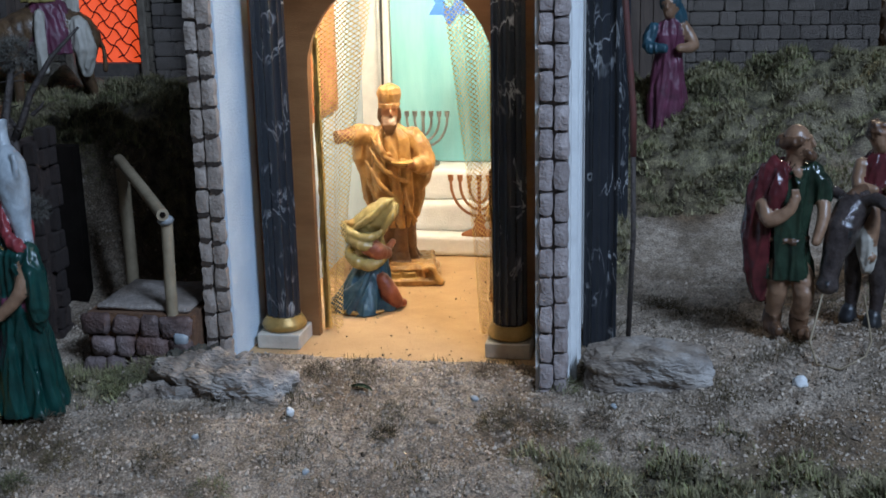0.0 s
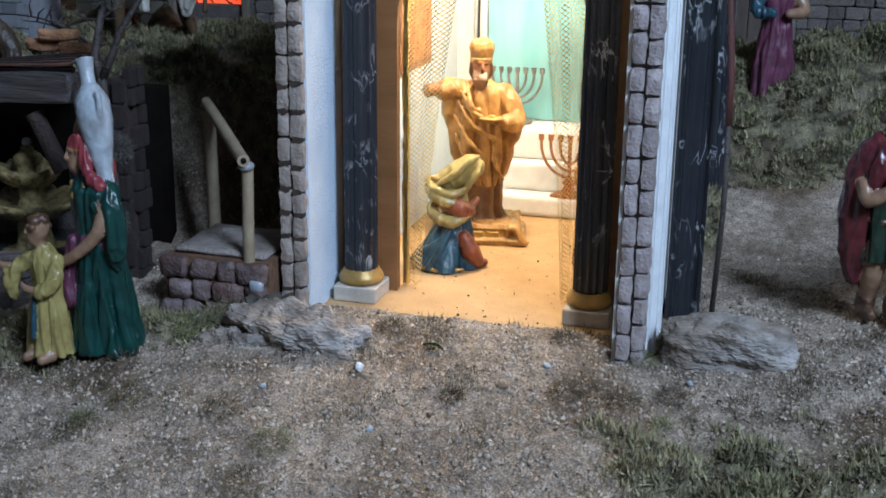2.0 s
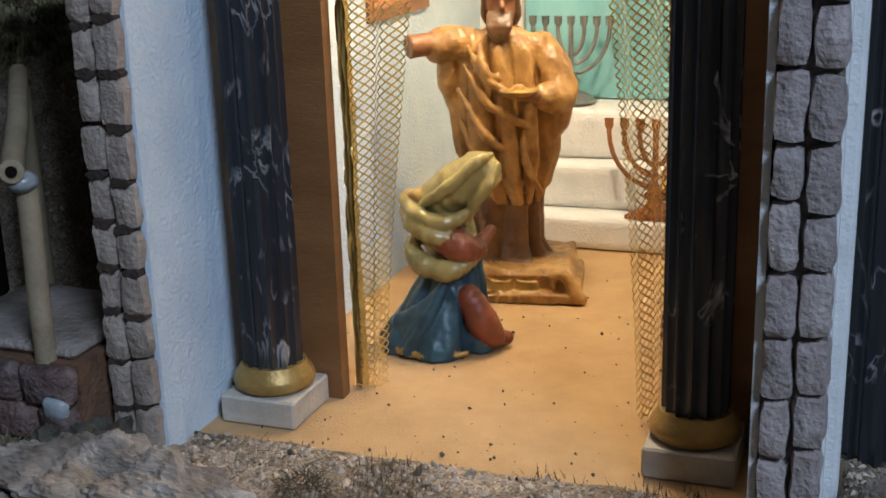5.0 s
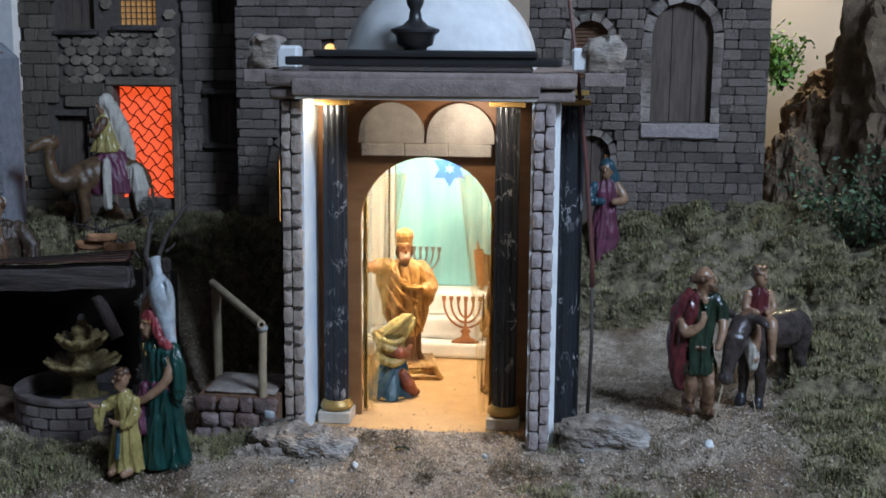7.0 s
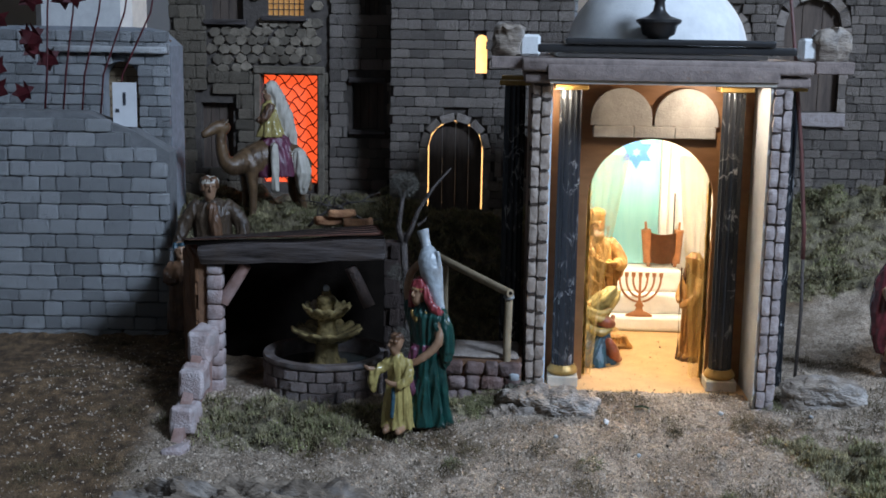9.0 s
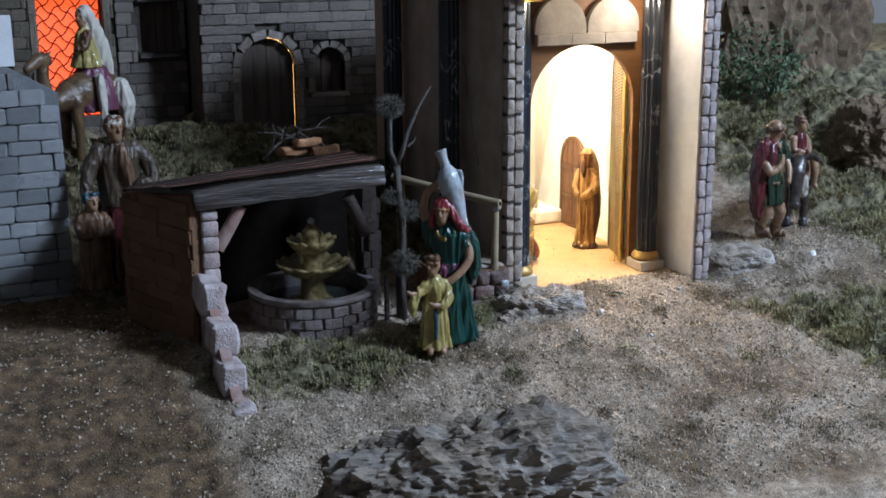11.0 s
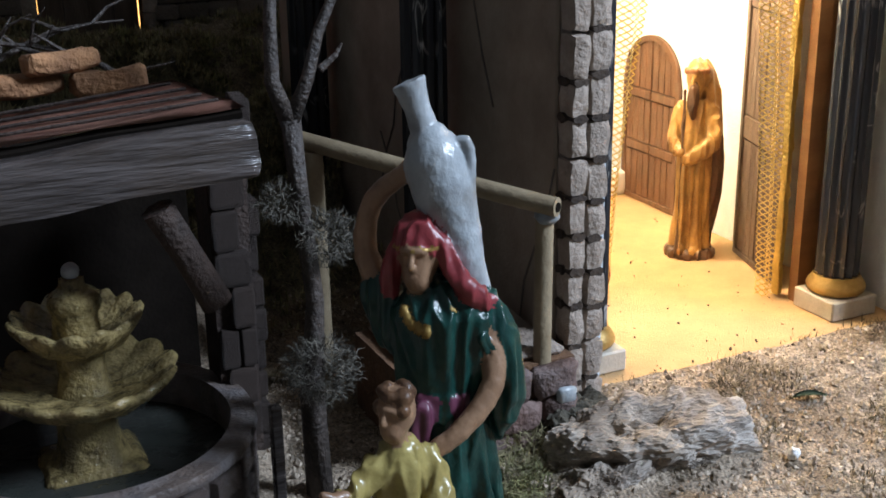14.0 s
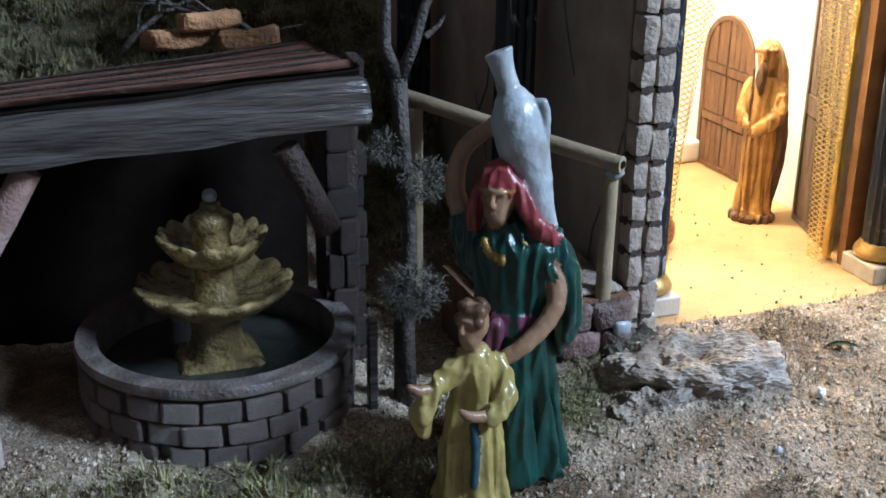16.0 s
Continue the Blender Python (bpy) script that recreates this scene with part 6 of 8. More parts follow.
def camel():
    b = Body([M_camel, M_maroon, M_cream, M_purple])
    b.limb([(0.052, 0, 0.094), (0.03, 0, 0.104), (-0.02, 0, 0.106), (-0.05, 0, 0.1)], [0.016, 0.025, 0.026, 0.018], 0, 18)
    b.ball(0.006, 0, 0.122, 0.026, 0.018, 0.02, 0)
    b.limb([(-0.048, 0, 0.104), (-0.07, 0, 0.096), (-0.086, 0, 0.106), (-0.092, 0, 0.13), (-0.09, 0, 0.148)], [0.017, 0.0135, 0.011, 0.0088, 0.0085], 0)
    b.limb([(-0.084, 0, 0.153), (-0.096, 0, 0.154), (-0.11, 0, 0.149), (-0.12, 0, 0.144)], [0.0088, 0.0095, 0.0075, 0.0055], 0, 14)
    for k in (-1, 1):
        b.limb([(-0.086, k * 0.007, 0.159), (-0.082, k * 0.009, 0.165)], [0.003, 0.001], 0, 8)
        b.limb([(0.05, k * 0.012, 0.094), (0.044, k * 0.013, 0.055), (0.052, k * 0.013, 0.03), (0.048, k * 0.013, 0.006), (0.046, k * 0.013, 0)], [0.015, 0.0078, 0.0052, 0.0055, 0.0085], 0)
        b.limb([(-0.044, k * 0.012, 0.095), (-0.042, k * 0.013, 0.05), (-0.044, k * 0.013, 0.008), (-0.046, k * 0.013, 0)], [0.012, 0.0065, 0.0055, 0.0085], 0)
    b.loft([(0.004, 0, 0.08, 0.038, 0.034), (0.004, 0, 0.1, 0.037, 0.031), (0.004, 0, 0.12, 0.032, 0.026), (0.004, 0, 0.136, 0.022, 0.02), (0.004, 0, 0.142, 0.01, 0.01)], 3, 30, 7, 0.07)
    b.limb([(-0.012, -0.031, 0.125), (-0.014, -0.037, 0.095), (-0.014, -0.038, 0.064)], [0.006, 0.0065, 0.006], 2, 10, 0.4)
    b.limb([(0.036, -0.026, 0.11), (0.04, -0.03, 0.085), (0.041, -0.028, 0.06)], [0.011, 0.014, 0.008], 2)
    b.limb([(0.06, 0, 0.1), (0.07, 0, 0.08), (0.07, 0, 0.056)], [0.003, 0.0025, 0.0035], 0, 8)
    return b.done("camel_figurine", (-0.572, 0.56, 0.108), 38, "painted camel figurine with a plum saddle cloth", s=1.13, bare=(0,), wide=0.9)


def camel_rider():
    b = Body([M_straw, M_skin, M_cream, M_brown])
    b.loft([(0, 0, 0, 0.024, 0.022), (0, 0, 0.016, 0.019, 0.018), (-0.002, 0, 0.036, 0.0155, 0.014), (-0.002, 0, 0.05, 0.011, 0.01), (-0.002, 0, 0.056, 0.005, 0.005)], 0, 30, 7, 0.13)
    b.limb([(-0.006, -0.012, 0.046), (-0.02, -0.016, 0.03), (-0.03, -0.008, 0.026)], [0.0072, 0.0065, 0.004], 3)
    b.head(-0.003, 0, 0.068, 1.0, 1, None, (-1, -0.1))
    b.ball(0.0015, 0, 0.0725, 0.0125, 0.0132, 0.0125, 2, 18)
    b.limb([(0.004, 0, 0.075), (0.014, 0, 0.056), (0.026, -0.002, 0.03), (0.036, -0.004, 0.002), (0.042, -0.006, -0.02)], [0.0115, 0.0145, 0.015, 0.012, 0.006], 2, 16)
    return b.done("camel_rider_figurine", (-0.575, 0.56, 0.264), 38, "painted figurine of a rider in a long white veil", s=1.06, wide=0.9)


def shepherd():
    b = Body([M_cream, M_brown, M_skin, M_maroon, M_hide])
    b.loft([(0, 0, 0, 0.034, 0.028), (0, 0, 0.06, 0.027, 0.022), (0, 0, 0.11, 0.022, 0.019)], 3, 36, 8, 0.13)
    b.loft([(0, -0.001, 0.096, 0.025, 0.021), (0, 0, 0.13, 0.029, 0.021), (0, 0, 0.155, 0.031, 0.021), (0, 0, 0.168, 0.024, 0.018), (0, 0, 0.176, 0.01, 0.01)], 4, 32, 7, 0.08)
    b.limb([(0.0, -0.019, 0.165), (0.006, -0.022, 0.135), (0.008, -0.021, 0.1)], [0.007, 0.009, 0.006], 1)
    b.head(-0.004, -0.008, 0.19, 1.2, 2, 1, (0.2, -0.98))
    b.ball(-0.004, -0.003, 0.199, 0.0138, 0.0145, 0.0085, 0)
    b.limb([(0.026, 0, 0.163), (0.044, -0.004, 0.142), (0.045, -0.014, 0.122), (0.032, -0.026, 0.112)], [0.0115, 0.011, 0.0085, 0.005], 4)
    b.limb([(-0.026, 0, 0.163), (-0.044, -0.004, 0.14), (-0.052, -0.012, 0.118), (-0.05, -0.018, 0.105)], [0.0115, 0.0105, 0.0078, 0.005], 4)
    b.limb([(0.026, -0.026, 0.106), (0.026, -0.033, 0.116)], [0.012, 0.0165], 4)
    b.ball(0.026, -0.036, 0.12, 0.012, 0.006, 0.011, 1, k=0.0006)
    return b.done("peasant_figurine", (-0.588, 0.215, 0.022), 10, "painted figurine of a peasant in a turban carrying a basket", s=1.03, bare=(2,), wide=0.88)


def boy():
    b = Body([M_brown, M_skin, M_teal])
    b.loft([(0, 0, 0, 0.02, 0.017), (0, 0, 0.07, 0.017, 0.014), (0, 0, 0.092, 0.015, 0.012), (0, 0, 0.1, 0.006, 0.006)], 0, 26, 7, 0.1)
    b.head(0, -0.003, 0.112, 0.95, 1, 2, (0.2, -0.98))
    b.limb([(0.014, 0, 0.09), (0.02, -0.01, 0.074), (0.006, -0.018, 0.07)], [0.0065, 0.006, 0.004], 0)
    b.limb([(-0.014, 0, 0.09), (-0.02, -0.01, 0.074), (-0.008, -0.018, 0.07)], [0.0065, 0.006, 0.004], 0)
    return b.done("boy_figurine", (-0.628, 0.19, 0.02), 10, "small dark painted figurine of a boy beside the peasant")


def plum_lady():
    b = Body([M_purple, M_teal, M_skin, M_brown])
    b.loft([(0, 0, 0, 0.028, 0.024), (0, 0, 0.05, 0.023, 0.02), (0, 0, 0.088, 0.0165, 0.014), (0, 0, 0.112, 0.02, 0.014), (0, 0, 0.122, 0.015, 0.012), (0, 0, 0.13, 0.007, 0.007)], 0, 36, 8, 0.13)
    b.head(0, -0.003, 0.144, 1.05, 2, None, (-0.5, -0.86))
    b.ball(0.001, 0.001, 0.149, 0.0128, 0.0132, 0.0128, 1)
    b.limb([(0.004, 0.006, 0.148), (0.014, 0.006, 0.128), (0.018, 0.004, 0.108)], [0.01, 0.0105, 0.006], 1)
    b.limb([(-0.02, 0, 0.118), (-0.03, -0.01, 0.1), (-0.01, -0.022, 0.098)], [0.0082, 0.0072, 0.005], 1)
    b.limb([(0.02, 0, 0.118), (0.03, -0.01, 0.1), (0.01, -0.022, 0.098)], [0.0082, 0.0072, 0.005], 2)
    return b.done("lady_figurine", (0.222, 0.53, 0.108), 10, "painted figurine of a woman in a plum dress and teal shawl", bare=(2,), wide=0.9)


water_carrier(), child(), priest(), kneeling(), old_man(), walker(), donkey(), rider(), camel(), camel_rider(), shepherd(), boy(), plum_lady()


# ---- fountain shelter ----
def shelter():
    t = thing("fountain_shelter", "lean-to shelter with reddish board roof over the fountain", "shelter", (-0.42, 0.05, 0))
    lean = Matrix.Translation((-0.425, -0.026, 0.176)) @ Matrix.Rotation(radians(-3.2), 4, "Y") @ Matrix.Translation((0.425, 0.026, -0.176))
    bm = box_bm(-0.543, -0.318, -0.039, -0.014, 0.1625, 0.1865, bevel=0.005, seg=2)
    bmesh.ops.transform(bm, matrix=lean, verts=bm.verts[:])
    part("beam", rough_bm(rough_bm(bm, 0.003, 26, 7), 0.0012, 110), M_oldwood, t, "weathered dark wooden beam", smooth=50)
    n, m = 36, 6
    def roof_at(u, v):
        return Vector((-0.562 + 0.243 * u + v * (-0.046 + 0.03 * u), -0.027 + v * (0.137 - 0.075 * u), 0.182 + 0.0125 * u + v * (-0.024 + 0.026 * u)))
    bm = bmesh.new()
    grid = []
    for j in range(m + 1):
        grid.append([bm.verts.new(roof_at(i / n, j / m) + Vector((0.004 * noise.noise(Vector((j, i * 0.3, 0))), 0, 0.003 + 0.0022 * noise.noise(Vector((i * 0.13, j * 0.8, 2))) + 0.0016 * noise.noise(Vector((i * 0.05, 0, 6)))))) for i in range(n + 1)])
    for j in range(m):
        for i in range(n):
            bm.faces.new((grid[j][i], grid[j][i + 1], grid[j + 1][i + 1], grid[j + 1][i]))
    bmesh.ops.solidify(bm, geom=bm.faces[:], thickness=0.0025)
    part("roof_sheet", bm, M_tin, t, "reddish wooden roof sheet", smooth=True)
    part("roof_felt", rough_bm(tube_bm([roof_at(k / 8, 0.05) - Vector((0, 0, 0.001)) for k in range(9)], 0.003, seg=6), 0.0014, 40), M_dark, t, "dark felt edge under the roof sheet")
    for k in range(4):
        part("board_seam", tube_bm([roof_at(0.02 + 0.96 * j / 8, 0.2 + 0.22 * k) + Vector((0, 0.001 * noise.noise(Vector((j, k, 1))), 0.0042)) for j in range(9)], 0.0009, seg=5), M_reddark, t)
    fm = Matrix.Translation((-0.601, 0.112, 0)) @ Matrix.Rotation(radians(-69), 4, "Z")
    side_top = [(0.0, -0.03), (0.152, -0.03), (0.152, 0.173), (0.0, 0.155)]
    bm = panel_bm(side_top, [], 0.0005, 0.0125)
    bmesh.ops.transform(bm, matrix=fm, verts=bm.verts[:])
    side = part("side_wall", bm, M_mortar_red, t, "reddish brick side wall")
    stone_face(side, fm, 0.0, 0.152, -0.02, 0.176, 0.0155, 0.034, M_redw, top=lambda x: 0.159 + 0.118 * x, seed=31, depth=0.005, name="brick", gap=0.0003)
    # near-black sheet closing the back, its colour standing for shade under the roof
    part("rear_wall", box_bm(-0.595, -0.316, 0.113, 0.126, -0.02, 0.158), M_dark, t, "near-black rear wall standing for the shade inside")
    # pier bricks hold the dark of this shaded corner in their colour
    rp = part("corner_pier", box_bm(-0.325, -0.305, 0.03, 0.055, -0.02, 0.178), M_reddark, t, "dark red brick corner pier, darkened further for its shade")
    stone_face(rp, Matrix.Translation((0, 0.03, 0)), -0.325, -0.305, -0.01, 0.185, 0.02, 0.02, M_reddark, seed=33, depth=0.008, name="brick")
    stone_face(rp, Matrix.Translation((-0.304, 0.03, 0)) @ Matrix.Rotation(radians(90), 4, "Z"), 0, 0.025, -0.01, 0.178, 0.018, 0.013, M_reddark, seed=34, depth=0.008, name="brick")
    post = part("post", box_bm(-0.5335, -0.5185, -0.0285, -0.0145, -0.03, 0.157), M_mortar_red, t, "slender brick post")
    z = -0.03
    while z < 0.15:
        h = min(0.0175 + 0.004 * rnd.random(), 0.156 - z)
        part("brick", rough_bm(box_bm(-0.5355, -0.5165, -0.0325, -0.0125, z, z + h - 0.001, bevel=0.002), 0.0009, 90, 0, z * 70), M_coping, post, smooth=50)
        z += h
    # right brace takes the shade-darkened brick colour, the left one plain red
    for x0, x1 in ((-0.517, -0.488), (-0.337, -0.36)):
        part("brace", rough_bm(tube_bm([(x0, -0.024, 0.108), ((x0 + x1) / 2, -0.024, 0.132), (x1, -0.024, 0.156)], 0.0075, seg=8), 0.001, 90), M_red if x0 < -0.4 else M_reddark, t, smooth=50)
    # stepped garden wall running to the front
    gm = Matrix.Translation((-0.53, 0, 0)) @ Matrix.Rotation(radians(90), 4, "Z")
    bm = panel_bm([(-0.2, -0.06), (-0.03, -0.06), (-0.03, 0.078), (-0.075, 0.06), (-0.12, 0.022), (-0.17, -0.015), (-0.2, -0.038)], [], 0, 0.012)
    bmesh.ops.transform(bm, matrix=gm, verts=bm.verts[:])
    gw = part("garden_wall", bm, M_red, t, "stepped pinkish garden wall")
    for k, (y, z, h, w) in enumerate(((-0.054, 0.044, 0.038, 0.026), (-0.096, 0.012, 0.036, 0.024), (-0.136, -0.02, 0.034, 0.023), (-0.178, -0.052, 0.032, 0.022))):
        bm = box_bm(-0.549, -0.52, y - w, y + w, z, z + h, bevel=0.009, seg=3)
        part("coping_stone", rough_bm(bm, 0.004, 45, 3, k), M_coping, gw, "worn pinkish coping stone", smooth=True)
    for k, (x, y, a) in enumerate(((-0.4, 0.062, 12), (-0.362, 0.053, -4), (-0.384, 0.057, 20))):
        bm = box_bm(-0.018, 0.018, -0.008, 0.008, 0, 0.01, bevel=0.002)
        bmesh.ops.transform(bm, matrix=Matrix.Translation((x, y, 0.194 + 0.0105 * (k == 2))) @ Matrix.Rotation(radians(a), 4, "Z"), verts=bm.verts[:])
        ob = mesh_ob("loose_brick", rough_bm(bm, 0.003, 70, 3, k), M_redw, 50)
        tagged(ob, "loose red brick lying on the shelter roof", "brick", "loose bricks on the roof")


def fountain():
    cx, cy = -0.395, 0.012
    t = thing("fountain", "two-tier shell fountain in a round stone basin", "fountain", (cx, cy, 0))
    basin = part("basin", lathe_bm([(0.074, -0.03), (0.074, 0.036), (0.0785, 0.0365), (0.0795, 0.039), (0.0785, 0.0425), (0.067, 0.0425), (0.066, 0.04), (0.066, 0.018)], at=(cx, cy, 0), seg=64), M_rim, t, "round basin of small bricks", smooth=40)
    mesh = [brick_mesh("brick", M_brick2, 70 + i) for i in range(4)]
    for row in range(5):
        n = 22
        for k in range(n):
            a = 2 * math.pi * (k + 0.5 * (row % 2) + rnd.uniform(-0.08, 0.08)) / n
            ob = new("brick", rnd.choice(mesh))
            ob.parent = basin
            ob.matrix_parent_inverse = basin.matrix_world.inverted()
            ob.matrix_basis = Matrix.Translation((cx + 0.0745 * math.cos(a), cy + 0.0745 * math.sin(a), -0.024 + 0.013 * row)) @ Matrix.Rotation(a + math.pi / 2, 4, "Z") @ Matrix.Diagonal((0.0203 + rnd.uniform(-0.003, 0.0005), 0.007 + rnd.uniform(-0.001, 0.0015), 0.0118, 1))
    part("water", lathe_bm([(0.0665, 0.024), (0.001, 0.0241)], at=(cx, cy, 0), seg=48), M_water, t, "dark still water")
    part("foot", rough_bm(box_bm(cx - 0.024, cx + 0.024, cy - 0.02, cy + 0.022, 0.02, 0.0275, bevel=0.003), 0.001, 80, 2), M_fount, t, smooth=60)
    part("stem", rough_bm(lathe_bm([(0.019, 0.027), (0.0165, 0.031), (0.0145, 0.04), (0.0145, 0.05), (0.017, 0.056), (0.013, 0.064), (0.011, 0.072), (0.0115, 0.084), (0.014, 0.089)], at=(cx, cy, 0), seg=28), 0.0012, 120), M_fount, t, smooth=60)
    for r, z, n in ((0.0425, 0.066, 14), (0.0295, 0.0945, 14)):
        bm = bmesh.new()
        rings = []
        for k, (f, dz) in enumerate(((0.28, -0.013), (0.55, -0.011), (0.8, -0.006), (0.97, 0.0005), (1.02, 0.004), (0.98, 0.0055), (0.84, 0.002), (0.6, -0.002), (0.34, -0.0035), (0.18, -0.003))):
            ring = []
            for i in range(96):
                a = 2 * math.pi * i / 96
                w = abs(math.cos(n * a / 2))
                rr = r * f * (1 + (0.09 * (w - 0.5)) * smooth01((f - 0.3) / 0.6))
                ring.append(bm.verts.new((cx + rr * math.cos(a), cy + rr * math.sin(a), z + dz + 0.0032 * (w - 0.4) * smooth01((f - 0.25) / 0.7))))
            rings.append(ring)
        for a_, b_ in zip(rings, rings[1:]):
            for i in range(96):
                bm.faces.new((a_[i], a_[(i + 1) % 96], b_[(i + 1) % 96], b_[i]))
        bm.faces.new(rings[0][::-1])
        bm.faces.new(rings[-1])
        part("shell_bowl", rough_bm(bm, 0.0008, 140), M_fount, t, "scalloped glazed shell bowl", smooth=True)
    part("spout", rough_bm(lathe_bm([(0.0115, 0.09), (0.0105, 0.1), (0.0125, 0.106), (0.012, 0.11), (0.0085, 0.1125), (0.006, 0.114), (0.0055, 0.118), (0.001, 0.12)], at=(cx, cy, 0), seg=20), 0.0008, 150), M_fount, t, smooth=60)
    bm = bmesh.new()
    bmesh.ops.create_uvsphere(bm, u_segments=16, v_segments=10, radius=0.0042)
    bmesh.ops.translate(bm, verts=bm.verts[:], vec=(cx, cy, 0.1215))
    part("bead", bm, M_jug, t, "clear bead on the spout", smooth=True)
    w = mesh_ob("fence_stake", box_bm(-0.3185, -0.313, -0.034, -0.0285, -0.02, 0.055, bevel=0.0008), M_oldwood)
    tagged(w, "small weathered wooden stake beside the basin", "stake")


# dark red brick, lowered further to carry the deep shade at the corner
M_reddark = mat("shaded_dark_red_brick", (0.06, 0.036, 0.027), (0.028, 0.018, 0.014), 60, 0.8, 0.8, vary=0.3)
M_coping = mat("pink_white_stone", (0.5, 0.4, 0.38), (0.28, 0.19, 0.17), 50, 0.7, 0.8, dirt=(0.62, 0.58, 0.58), dirt_scale=35, dirt_amount=0.7)
M_rim = mat("dark_rim_stone", (0.16, 0.12, 0.1), (0.07, 0.055, 0.05), 70, 0.5, 0.6, dirt=(0.25, 0.24, 0.25), dirt_scale=50, dirt_amount=0.5)
M_brick2 = mat("grey_pink_brick", (0.27, 0.17, 0.125), (0.09, 0.058, 0.045), 90, 0.45, 0.9, vary=0.35, dirt=(0.44, 0.44, 0.47), dirt_scale=45, dirt_amount=0.75)
M_mortar_red = mat("brown_mortar", (0.2, 0.1, 0.05), (0.1, 0.05, 0.028), 70, 0.95, 0.6)
M_bench = mat("dull_red_stone", (0.19, 0.105, 0.085), (0.08, 0.045, 0.036), 80, 0.7, 0.9, vary=0.3, dirt=(0.3, 0.26, 0.25), dirt_scale=40, dirt_amount=0.5)
M_redw = mat("orange_brown_brick", (0.46, 0.22, 0.1), (0.2, 0.09, 0.042), 70, 0.85, 0.9, vary=0.2, dirt=(0.1, 0.055, 0.03), dirt_scale=30, dirt_amount=0.6)
shelter(), fountain()


# ---- yard ----
def rail():
    t = thing("cane_handrail", "pale cane handrail on a post", "handrail", (-0.168, -0.025, 0))
    part("post", tube_bm([(-0.169, -0.027, -0.01), (-0.169, -0.027, 0.07), (-0.168, -0.026, 0.126)], 0.0048, seg=16), M_bamboo, t, smooth=40)
    part("rail", tube_bm([(-0.1665, -0.036, 0.132), (-0.168, -0.034, 0.132), (-0.21, 0.024, 0.14), (-0.26, 0.09, 0.151)], 0.005, seg=16), M_bamboo, t, smooth=40)
    # solid dark disc standing for the shade in the cane's bore
    part("end_hole", tube_bm([(-0.1662, -0.0368, 0.132), (-0.1668, -0.0358, 0.132)], 0.0024, seg=12), M_dark, t)
    part("glue_bead", lathe_bm([(0.004, 0.122), (0.0068, 0.125), (0.006, 0.128), (0.003, 0.13)], at=(-0.168, -0.0285, 0), seg=12), M_jug, t, smooth=True)
    part("post", tube_bm([(-0.252, 0.08, 0.0), (-0.253, 0.08, 0.145)], 0.0058, seg=12), M_bamboo, t, smooth=40)


rail()


def trough():
    t = thing("stone_trough", "low red stone bench with a dusty slab top", "bench", (-0.2, 0.01, 0))
    part("slab", rough_bm(box_bm(-0.237, -0.155, -0.026, 0.05, 0.047, 0.052, bevel=0.002), 0.002, 40, 4), M_brick, t, "grey dusty slab", smooth=60)
    part("core", box_bm(-0.243, -0.151, -0.03, 0.052, -0.02, 0.0465), M_mortar_red, t)
    for row in range(3):
        x = -0.248 + 0.008 * (row % 2)
        while x < -0.152:
            w = rnd.uniform(0.018, 0.03)
            part("stone", rough_bm(box_bm(x, min(x + w, -0.15) - 0.001, -0.037, -0.028, -0.008 + 0.0185 * row, 0.0095 + 0.0185 * row, bevel=0.003), 0.0028, 80, 2, x * 90), M_bench, t, smooth=60)
            x += w
    part("glass_chip", rough_bm(box_bm(-0.165, -0.153, -0.0395, -0.0345, 0.024, 0.033, bevel=0.002), 0.0014, 120, 1), M_jug, t, "pale blue glass chip", smooth=60)


trough()


def rock(name, at, size, seed, material, label, turn=0.0, layers=0.0, rough=0.35, sub=4, category="rock"):
    bm = bmesh.new()
    bmesh.ops.create_icosphere(bm, subdivisions=sub, radius=1)
    for v in bm.verts:
        p = v.co.copy()
        q = p * 1.4 + Vector((seed * 5.3, seed, 0))
        d = 1 + rough * noise.fractal(q, 0.7, 2.1, 5) + rough * 0.5 * abs(noise.noise(p * 4.5 + Vector((seed, 0, 0))))
        if layers:
            d += 0.12 * layers * (abs(((p.z * 3.4 + noise.noise(p * 1.6) * 0.9) % 1.0) - 0.5) - 0.25)
        v.co = Vector((p.x * d * size[0], p.y * d * size[1], p.z * d * size[2]))
    ob = mesh_ob(name, bm, material, 60)
    ob.matrix_world = Matrix.Translation(at) @ Matrix.Rotation(radians(turn), 4, "Z")
    return tagged(ob, label, category)


